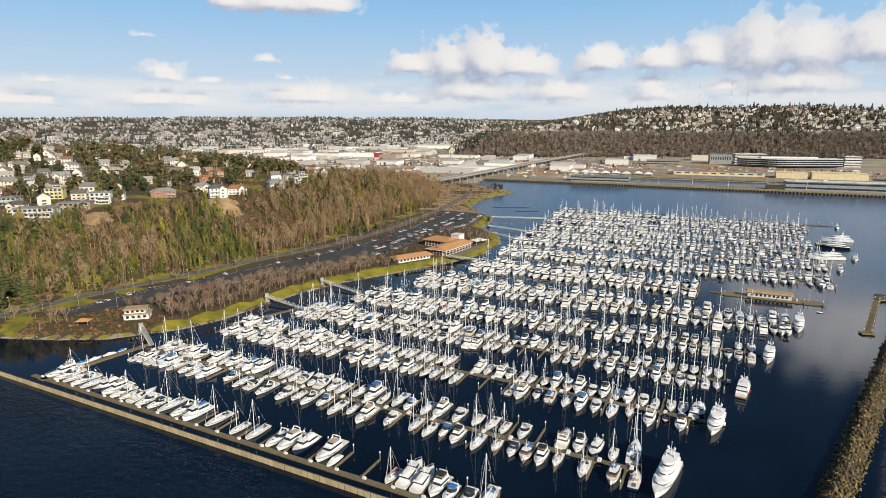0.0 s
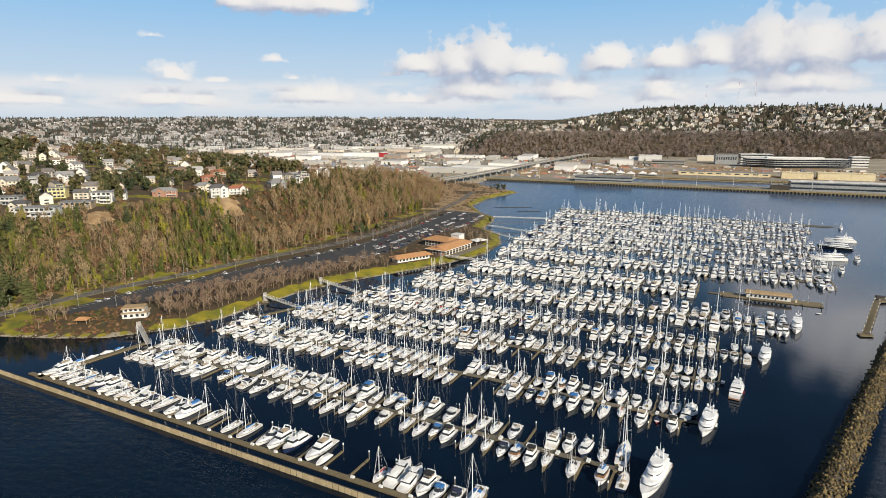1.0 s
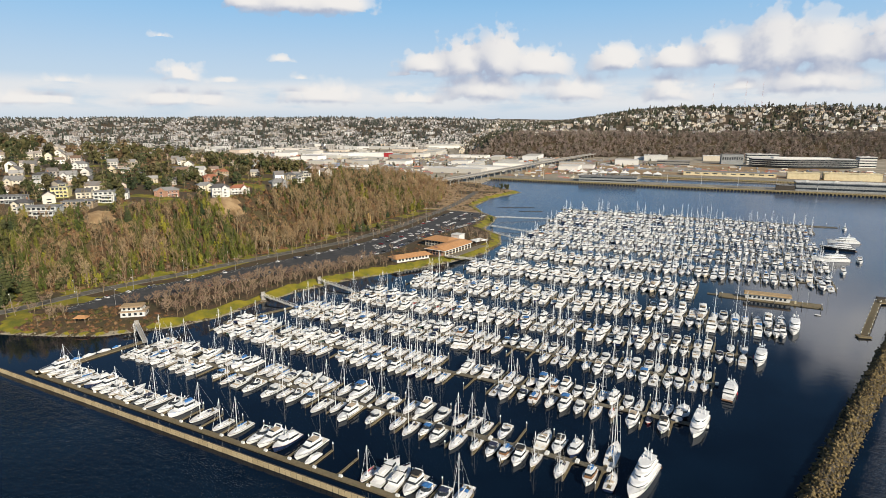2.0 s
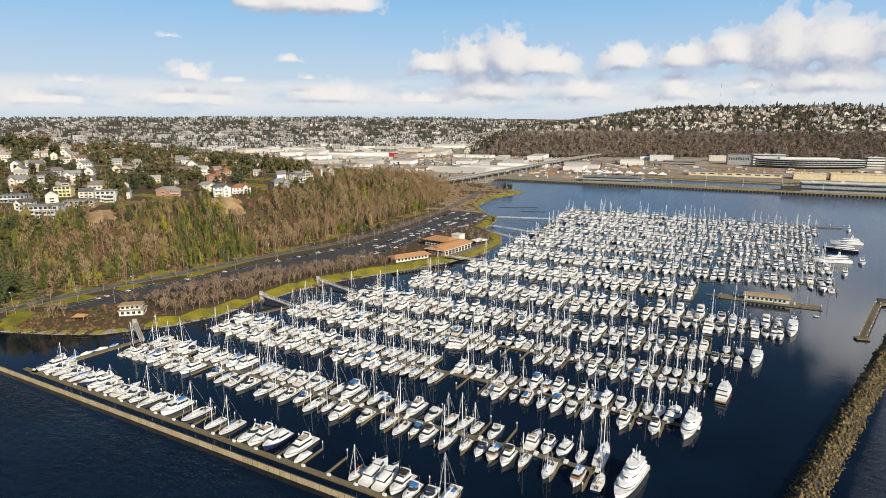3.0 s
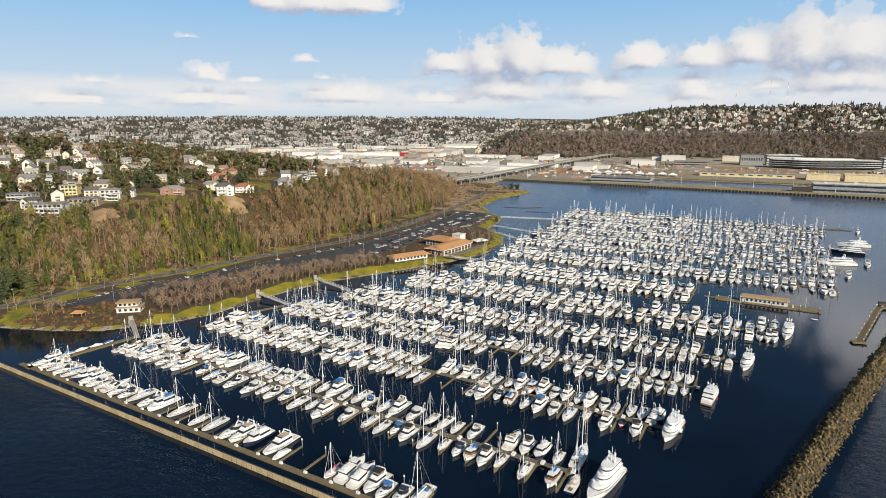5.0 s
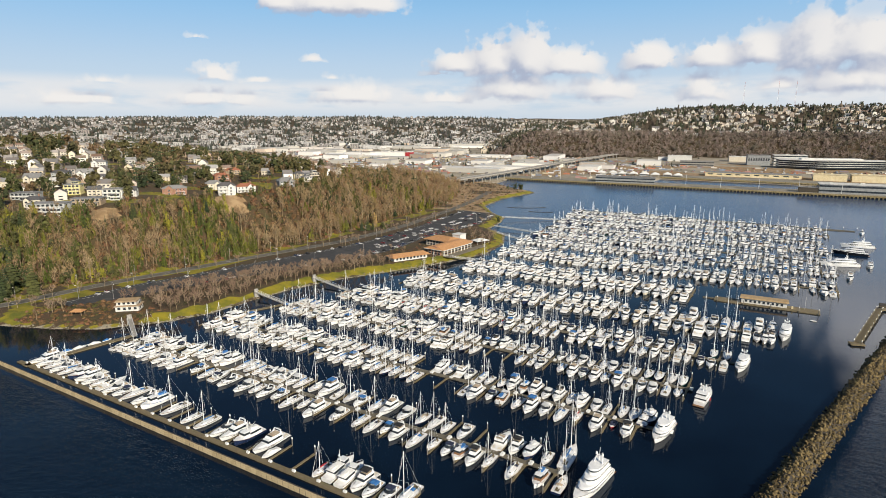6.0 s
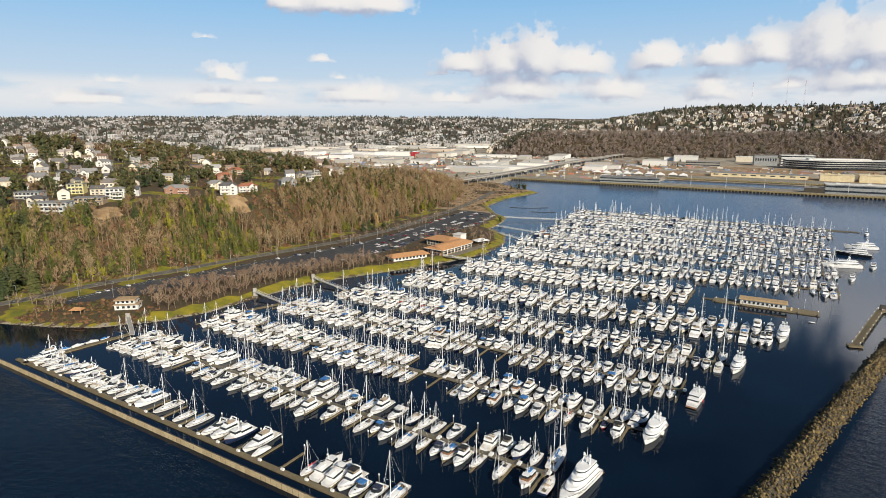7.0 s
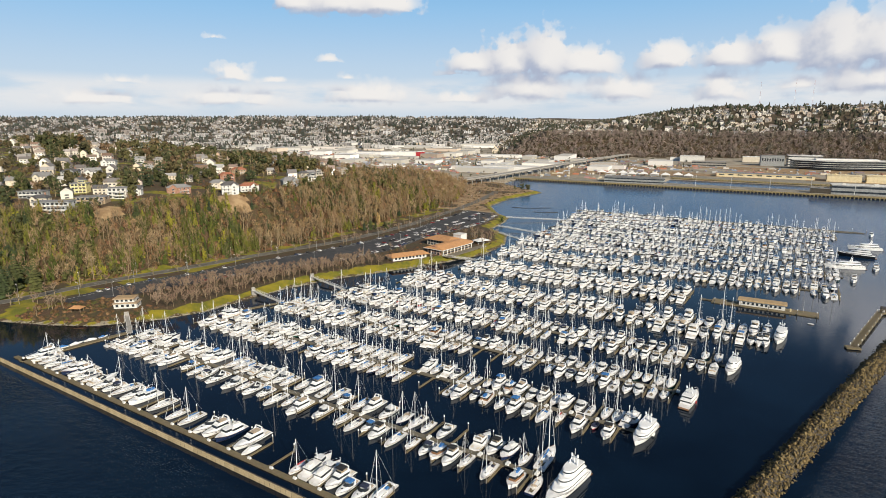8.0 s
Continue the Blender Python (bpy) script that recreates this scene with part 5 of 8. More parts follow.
def make_parking():
    out, inn = LOT
    marks = thing("parking_marking", "white parking bay lines on the asphalt", "marking", kind="structure")
    line = Shape()
    line.block(0, 0, 0, 0.14, 5.0, 0.012)
    lm = line.mesh("bay_line", ("line_paint",))
    r = random.Random(5)
    for side, edge, other in ((0, out, inn), (1, inn, out)):
        d = np.r_[0, np.cumsum(np.hypot(*np.diff(edge, axis=0).T))]
        for s in np.arange(4, d[-1] - 4, 2.8):
            x, y = np.interp(s, d, edge[:, 0]), np.interp(s, d, edge[:, 1])
            k = min(len(edge) - 2, int(np.searchsorted(d, s)))
            t = edge[k + 1] - edge[k]
            turn = math.degrees(math.atan2(t[1], t[0]))
            away = other[k] - edge[k]
            away = away / np.linalg.norm(away)
            if side == 0 or y > 340:
                part("bay_line", lm, (), marks).matrix_basis = pose(x + away[0] * 2.9, y + away[1] * 2.9, 3.762, 0, 0, turn)
            busy = 0.16 if y < 260 else 0.40 if y < 400 else 0.45
            if r.random() < busy * 0.7:
                ox, oy = x + away[0] * 3.1 + t[0] / np.linalg.norm(t) * 1.4, y + away[1] * 3.1 + t[1] / np.linalg.norm(t) * 1.4
                park_car(ox, oy, turn + 90 + 180 * r.randint(0, 1) + r.uniform(-2, 2))
    d = np.r_[0, np.cumsum(np.hypot(*np.diff(out, axis=0).T))]
    for row in (0.45, 0.62):
        for s in np.arange(230, d[-1] - 12, 2.9):
            if r.random() < 0.3:
                k = min(len(out) - 2, int(np.searchsorted(d, s)))
                t = out[k + 1] - out[k]
                p = out[k] * (1 - row) + inn[k] * row + t * r.uniform(0, 0.4)
                if np.linalg.norm(inn[k] - out[k]) > 26:
                    park_car(p[0], p[1], math.degrees(math.atan2(t[1], t[0])) + 90)


make_parking()


def make_lamps():
    pole = Shape()
    pole.tube((0, 0, 0), (0, 0, 9.0), 0.11, 0.07, 6)
    pole.block(0, 0, 0, 0.5, 0.5, 0.5)
    arm = Shape()
    arm.tube((0, 0, 8.8), (1.5, 0, 9.15), 0.05, 0.04, 5)
    head = Shape()
    head.block(1.7, 0, 9.05, 0.9, 0.4, 0.18, 0, (0.8, 0.8))
    first = None
    out, inn = LOT
    spots = [(*((out[k] * 0.97 + inn[k] * 0.03)), -60) for k in range(2, 88, 7)] + [(*((out[k] * 0.1 + inn[k] * 0.9)), 120) for k in range(5, 88, 9)]
    mid = smooth_line(ROAD)
    spots += [(*offset_line(mid, 5.4)[k], -40) for k in range(18, len(mid) - 20, 9)]
    for x, y, turn in spots:
        m = pose(x, y, 3.6, 0, 0, turn)
        if first is None:
            first = thing("street_lamp", "slender grey street lamp with a single head", "lamp", "street lamps", m)
            part("pole", pole, "lamp_metal", first)
            part("arm", arm, "lamp_metal", first)
            part("lamp_head", head, "white_paint", first)
        else:
            copy_thing(first, m)


make_lamps()


def windows_row(parent, name, x0, x1, n, y, z, w, h, turn=0, mat="window_glass", origin=(0, 0), frame_mat="white_paint"):
    """Windows along a wall that faces -y before the turn: a proud frame with glass in it."""
    key = (round(w, 2), round(h, 2), frame_mat)
    if key not in WINDOWS:
        s = Shape()
        s.block(0, -0.02, -0.08, w + 0.16, 0.10, h + 0.16, 1)
        s.block(0, -0.06, 0, w, 0.06, h, 0)
        WINDOWS[key] = s.mesh("window", (mat, frame_mat))
    rot = pose(origin[0], origin[1], 0, 0, 0, turn)
    for k in range(n):
        x = x0 + (x1 - x0) * ((k + 0.5) / n)
        part(name, WINDOWS[key], (), parent).matrix_basis = rot @ pose(x, y, z)


WINDOWS = {}


def hip_roof(s, w, d, z, rise, over=0.6, ridge=0.5, mat=0, thick=0.25):
    """A hipped roof over a w by d plan, with eaves of some thickness. ridge 1 makes a gable."""
    a, b = w / 2 + over, d / 2 + over
    r = max(0.0, a * ridge)
    low = [(-a, -b, z - thick), (a, -b, z - thick), (a, b, z - thick), (-a, b, z - thick)]
    eave = [(-a, -b, z), (a, -b, z), (a, b, z), (-a, b, z)]
    s.loft([low, eave], mat, caps=False)
    k = len(s.v)
    s.add(low, [(3, 2, 1, 0)], mat)
    s.add(eave + [(-r, 0, z + rise), (r, 0, z + rise)], [(0, 1, 5, 4), (1, 2, 5), (2, 3, 4, 5), (3, 0, 4)], mat)


def rounded_plan(x0, x1, d, n=9):
    """Corners of a long plan with a half-round end towards larger x."""
    pts = [(x0, d / 2), (x0, -d / 2)]
    for k in range(n):
        a = math.pi * (k / (n - 1) - 0.5)
        pts.append((x1 - d / 2 + d / 2 * math.cos(a), d / 2 * math.sin(a)))
    return pts


def make_restaurant():
    """The large waterfront restaurant with orange roofs, and its pavilion."""
    b = thing("restaurant", "two-storey waterfront restaurant with orange roofs and many windows", "building", at=pose(-219.5, 436, 3.6, 0, 0, 83) @ Matrix.Scale(0.78, 4))
    plan = rounded_plan(-26, 32, 22)
    w = Shape()
    w.loft([[(x, y, 0) for x, y in plan], [(x, y, 6.2) for x, y in plan]])
    part("wall", w, "tan_wall", b)
    w = Shape()
    w.block(20, 25, 0, 24, 30, 7.0)
    part("wall", w, "cream_wall", b)
    r = Shape()
    eave, mid = rounded_plan(-29, 34.5, 26), rounded_plan(-26, 22, 5)
    r.loft([[(x, y, 5.9) for x, y in eave], [(x, y, 6.3) for x, y in eave], [(x, y, 9.6) for x, y in mid]])
    part("roof", r, "orange_roof", b, "orange-brown roof with a rounded end")
    r = Shape()
    hip_roof(r, 32, 26, 7.2, 2.6, 1.6, 0.6)
    part("roof", r, "orange_roof", b, "orange-brown hipped roof").matrix_basis = pose(20, 25, 0, 0, 0, 90)
    r = Shape()
    r.block(34, 12, 0, 11, 11, 11.5)
    r.block(34, 12, 11.5, 12.4, 12.4, 0.6, 0, (0.96, 0.96))
    part("stair_tower", r, "white_wall", b, "white stair tower with flat roof")
    r = Shape()
    r.block(20, 25, 6.5, 27.4, 34.0, 0.5)
    part("eaves_trim", r, "white_paint", b, "white eaves")
    windows_row(b, "window", -39, -14, 6, 8.0, 3.6, 2.8, 2.2, -90)
    windows_row(b, "window", -39, -14, 6, 8.0, 0.6, 2.8, 2.2, -90)
    gable = Shape()
    gable.loft([[(-27.5, -8, 0), (-26, -8, 0), (-26, 8, 0), (-27.5, 8, 0)], [(-27.5, -8, 6.4), (-26, -8, 6.4), (-26, 8, 6.4), (-27.5, 8, 6.4)], [(-27.5, -0.6, 9.6), (-26, -0.6, 9.6), (-26, 0.6, 9.6), (-27.5, 0.6, 9.6)]])
    part("gable_wall", gable, "brick_wall", b, "glazed gable end")
    trim = Shape()
    rim, rim2 = rounded_plan(-29.4, 34.9, 26.8), rounded_plan(-28.6, 34.1, 25.2)
    trim.loft([[(x, y, 5.7) for x, y in rim], [(x, y, 6.1) for x, y in rim], [(x, y, 6.1) for x, y in rim2], [(x, y, 5.7) for x, y in rim2]])
    part("eaves_trim", trim, "white_paint", b, "white eaves")
    band = Shape()
    for z0, z1 in ((0.9, 2.7), (3.6, 5.2)):
        g = rounded_plan(-25.9, 32.12, 22.24)
        band.loft([[(x, y, z0) for x, y in g], [(x, y, z1) for x, y in g]])
    part("window_band", band, "window_glass", b, "long rows of dark windows")
    windows_row(b, "window", -8, 8, 4, -27.5, 3.2, 2.8, 2.6, -90)
    windows_row(b, "window", -8, 8, 4, -27.5, 0.4, 2.8, 2.2, -90)
    for k in range(9):
        s = Shape()
        s.block(-25 + 6.2 * k, -11.25, 0, 0.6, 0.5, 6.0)
        part("column", s, "white_paint", b)
    tent = Shape()
    hip_roof(tent, 13, 9, 3.2, 1.8, 0.4, 0.2)
    for ex in (-6, 6):
        for ey in (-4, 4):
            tent.tube((ex, ey, 0), (ex, ey, 3.2), 0.08, n=4)
    t = tagged(part("tent", tent, "white_canvas"), "white canvas event tent beside the restaurant", "tent")
    t.matrix_basis = pose(-210, 475, 3.5, 0, 0, 65)
    p = thing("pavilion", "low waterfront pavilion with orange roof and white walls", "building", at=pose(-233, 392, 3.6, 0, 0, 62))
    w = Shape()
    w.block(0, 0, 0, 30, 9, 3.4)
    part("wall", w, "white_wall", p)
    r = Shape()
    hip_roof(r, 32, 11, 3.4, 2.0, 1.2, 0.8)
    part("roof", r, "orange_roof", p)
    windows_row(p, "window", -14, 14, 9, -4.5, 0.9, 1.8, 1.8)
    deck = Shape()
    deck.block(0, 0, 0, 56, 7, 0.5)
    t = tagged(part("terrace", deck, "concrete_float"), "pale concrete terrace along the waterfront", "terrace", kind="structure")
    t.matrix_basis = pose(-206, 440, 3.3, 0, 0, 84)


def make_office():
    b = thing("marina_office", "two-storey white marina office with tan bands and flat roof", "building", at=pose(-304, 200, 3.6, 0, 0, 40))
    w = Shape()
    w.block(0, 0, 0, 13, 7.6, 3.1)
    part("wall", w, "white_wall", b)
    w = Shape()
    w.block(-0.6, 0.6, 3.1, 11.0, 6.4, 2.7)
    part("upper_wall", w, "white_wall", b)
    for z, x, w, d in ((2.9, 0, 14.4, 9.0), (5.6, -0.6, 12.4, 8.4)):
        r = Shape()
        r.block(x, 0, z, w, d, 0.5, 0, (0.97, 0.95))
        part("fascia", r, "tan_wall", b, "brown fascia band")
    r = Shape()
    r.block(-0.6, 0, 6.1, 11.4, 7.4, 0.15)
    part("roof", r, "tan_roof", b)
    windows_row(b, "window", -6.0, 6.0, 4, -3.8, 0.9, 1.6, 1.5)
    windows_row(b, "window", -5.7, 4.5, 4, -2.6, 3.9, 1.4, 1.3)
    windows_row(b, "window", -3, 3, 2, -6.5, 0.9, 1.6, 1.5, 90)
    windows_row(b, "window", -2.2, 3, 2, -6.1, 3.9, 1.6, 1.3, 90)
    h = thing("shelter", "small open shelter with a tan roof near the shore", "shelter", at=pose(-320, 179, 3.5, 0, 0, 30))
    r = Shape()
    hip_roof(r, 6, 4, 2.6, 1.2, 0.5, 0.5)
    part("roof", r, "orange_roof", h)
    for ex in (-2.7, 2.7):
        for ey in (-1.7, 1.7):
            s = Shape()
            s.block(ex, ey, 0, 0.2, 0.2, 2.6)
            part("post", s, "tan_wall", h)


make_restaurant()
make_office()


def make_gangways():
    ways = [((-288, 190), (-266, 179)), ((-266, 263), (-234, 260)), ((-258, 309), (-222, 303)), ((-213, 414), (-185, 425)),
            ((-219, 529), (-190, 521)), ((-237, 562), (-190, 561)), ((-254, 617), (-198, 648))]
    for (ax, ay), (bx, by) in ways:
        g = thing("gangway", "long pale metal gangway ramp from the shore to a dock", "gangway", "gangways")
        p, q = Vector((ax, ay, 3.4)), Vector((bx, by, 0.7))
        d = (q - p).normalized()
        n = Vector((-d.y, d.x, 0)).normalized() * 1.1
        s = Shape()
        up = Vector((0, 0, 0.22))
        s.loft([[p - n, p + n, p + n + up, p - n + up], [q - n, q + n, q + n + up, q - n + up]])
        part("deck", s, "kerb_concrete", g)
        L = (q - p).length
        for side in (1, -1):
            r = Shape()
            for h in (0.7, 1.35):
                r.tube(p + n * side + Vector((0, 0, h)), q + n * side + Vector((0, 0, h)), 0.06, n=4)
            k = int(L / 2)
            for j in range(k + 1):
                u = p.lerp(q, j / k) + n * side
                r.tube(u, u + Vector((0, 0, 1.35)), 0.045, n=4)
            part("railing", r, "white_paint", g)
    head = Shape()
    head.block(0, 0, -3, 3.0, 3.0, 6.6)
    head.block(0, 0, 3.6, 2.4, 0.3, 2.4)
    for x, y in ((-288, 190), (-266, 263), (-258, 309)):
        t = tagged(part("gangway_landing", head, "kerb_concrete"), "concrete landing with gate at the top of a gangway", "landing")
        t.matrix_basis = pose(x, y, 0, 0, 0, 60)
    link = thing("floating_dock", "short linking dock beside the first gangway", "dock", "marina docks")
    s = Shape()
    s.loft([[(-277, 130, 0.05), (-274, 130, 0.05), (-274, 130, 0.55), (-277, 130, 0.55)], [(-271, 180, 0.05), (-268, 180, 0.05), (-268, 180, 0.55), (-271, 180, 0.55)]])
    part("walkway", s, "weathered_planks", link)
    link = thing("floating_dock", "short linking dock between two long docks", "dock", "marina docks")
    s = Shape()
    s.loft([[(-256, 221, 0.05), (-253.5, 221, 0.05), (-253.5, 221, 0.55), (-256, 221, 0.55)], [(-240, 262, 0.05), (-237.5, 262, 0.05), (-237.5, 262, 0.55), (-240, 262, 0.55)]])
    part("walkway", s, "weathered_planks", link)


make_gangways()

# ---- houses on the bluff ----
palette("house_paint", [(0.46, 0.40, 0.29), (0.36, 0.27, 0.17), (0.62, 0.56, 0.45), (0.24, 0.22, 0.19), (0.40, 0.32, 0.21), (0.27, 0.15, 0.09), (0.60, 0.57, 0.51), (0.30, 0.27, 0.22)], 0.75, "object")


def house(x, y, w, d, floors, turn, wall="house_paint", roof="dark_roof", style="gable", label="two-storey house with pitched roof and white windows", balcony=False, nwin=0):
    """A dwelling: wall, roof, windows, door and chimney. Its front faces -y before the turn."""
    z = min(float(height(x + ex, y + ey)) for ex in (-w / 3, w / 3) for ey in (-d / 3, d / 3))
    h = thing("house", label, "house", "houses on the bluff", pose(x, y, z - 0.2, 0, 0, turn))
    tall = 2.9 * floors
    s = Shape()
    s.block(0, 0, -2.0, w, d, tall + 2.0)
    if style == "gable":
        rise = min(d, w) * 0.34
        s.add([(-w / 2, -d / 2, tall), (-w / 2, d / 2, tall), (-w / 2, 0, tall + rise), (w / 2, -d / 2, tall), (w / 2, d / 2, tall), (w / 2, 0, tall + rise)], [(0, 2, 1), (3, 4, 5)])
    part("wall", s, wall, h)
    r = Shape()
    if style == "flat":
        r.block(0, 0, tall, w + 1.0, d + 1.0, 0.35)
        r.block(w * 0.2, d * 0.1, tall + 0.35, 2.2, 2.0, 0.8)
    elif style == "hip":
        hip_roof(r, w, d, tall + 0.12, d * 0.26, 0.6, 0.45)
    else:
        rise = d * 0.34
        o = 0.6
        e = rise * o / (d / 2)
        for side in (1, -1):
            a = [(-w / 2 - o, side * (d / 2 + o), tall - e), (w / 2 + o, side * (d / 2 + o), tall - e), (w / 2 + o, 0, tall + rise), (-w / 2 - o, 0, tall + rise)]
            r.loft([a, [(p[0], p[1], p[2] + 0.22) for p in a]])
    part("roof", r, roof, h)
    n = nwin or max(2, int(w / 3.2))
    for f in range(floors):
        windows_row(h, "window", -w / 2 + 0.6, w / 2 - 0.6, n, -d / 2, 0.9 + 2.9 * f, *((2.1, 1.6) if style == "flat" else (1.15, 1.25)))
    windows_row(h, "window", -d / 2 + 0.8, d / 2 - 0.8, 2, -w / 2, 0.9 + 2.9 * (floors - 1), 1.4, 1.35, 90)
    if style == "flat" and w > 14:
        u = Shape()
        u.block(w * 0.2, -d / 2 - 1.5, -2.0, w * 0.5, 3.0, tall - 0.9)
        part("bay", u, wall, h)
        u = Shape()
        u.block(w * 0.2, -d / 2 - 1.5, tall - 2.9, w * 0.5 + 0.8, 3.6, 0.3)
        part("bay_roof", u, roof, h)
        for f in range(floors - 1):
            windows_row(h, "window", w * -0.04, w * 0.44, max(3, int(w / 5)), -d / 2 - 3.0, 0.8 + 2.9 * f, 2.2, 1.6)
    elif style == "flat":
        u = Shape()
        u.block(w * 0.14, d * 0.12, tall + 0.35, w * 0.46, d * 0.55, 2.3)
        part("upper_wall", u, wall, h)
        u = Shape()
        u.block(w * 0.14, d * 0.12, tall + 2.65, w * 0.46 + 0.9, d * 0.55 + 0.9, 0.3)
        part("upper_roof", u, roof, h)
        windows_row(h, "window", w * 0.14 - w * 0.2, w * 0.14 + w * 0.2, 3, d * 0.12 - d * 0.275, tall + 0.8, 1.6, 1.4)
    else:
        side = 1 if int(abs(x) + abs(y)) % 2 else -1
        ww, wd = w * 0.36, 2.4
        u = Shape()
        wx, wy, peak = side * w * 0.22, -d / 2 - wd / 2, ww * 0.42
        u.block(wx, wy, -2.0, ww, wd, tall + 1.7)
        u.add([(wx - ww / 2, wy - wd / 2, tall - 0.3), (wx + ww / 2, wy - wd / 2, tall - 0.3), (wx, wy - wd / 2, tall - 0.3 + peak)], [(0, 1, 2)])
        part("wing", u, wall, h)
        u = Shape()
        for e in (1, -1):
            a = [(wx + e * (ww / 2 + 0.4), wy - wd / 2 - 0.4, tall - 0.6), (wx + e * (ww / 2 + 0.4), d * 0.2, tall - 0.6), (wx, d * 0.2, tall - 0.2 + peak), (wx, wy - wd / 2 - 0.4, tall - 0.2 + peak)]
            u.loft([a, [(p[0], p[1], p[2] + 0.2) for p in a]])
        part("wing_roof", u, roof, h)
        for f in range(floors):
            windows_row(h, "window", wx - 1.2, wx + 1.2, 1, wy - wd / 2, 0.8 + 2.7 * f, 1.7, 1.3)
        u = Shape()
        u.block(-side * w * 0.24, -d / 2 - 1.1, 2.5, w * 0.4, 2.2, 0.25)
        u.block(-side * w * 0.24, -d / 2 - 1.1, -1.5, w * 0.42, 2.4, 1.6)
        for e in (-0.18, 0.18):
            u.block(-side * w * 0.24 + e * w, -d / 2 - 2.0, 0.1, 0.2, 0.2, 2.4)
        part("porch", u, "white_wall", h)
        c = Shape()
        c.block(w * 0.28, d * 0.12, tall, 0.9, 0.8, d * 0.34 + 0.9)
        part("chimney", c, "brick_wall", h)
    if balcony:
        for f in range(1, floors):
            b = Shape()
            b.block(0, -d / 2 - 1.0, 2.9 * f - 0.1, w * 0.9, 2.0, 0.22)
            b.block(0, -d / 2 - 1.95, 2.9 * f + 0.12, w * 0.9, 0.08, 0.9)
            part("balcony", b, "white_wall", h)
    return h


SITES = []


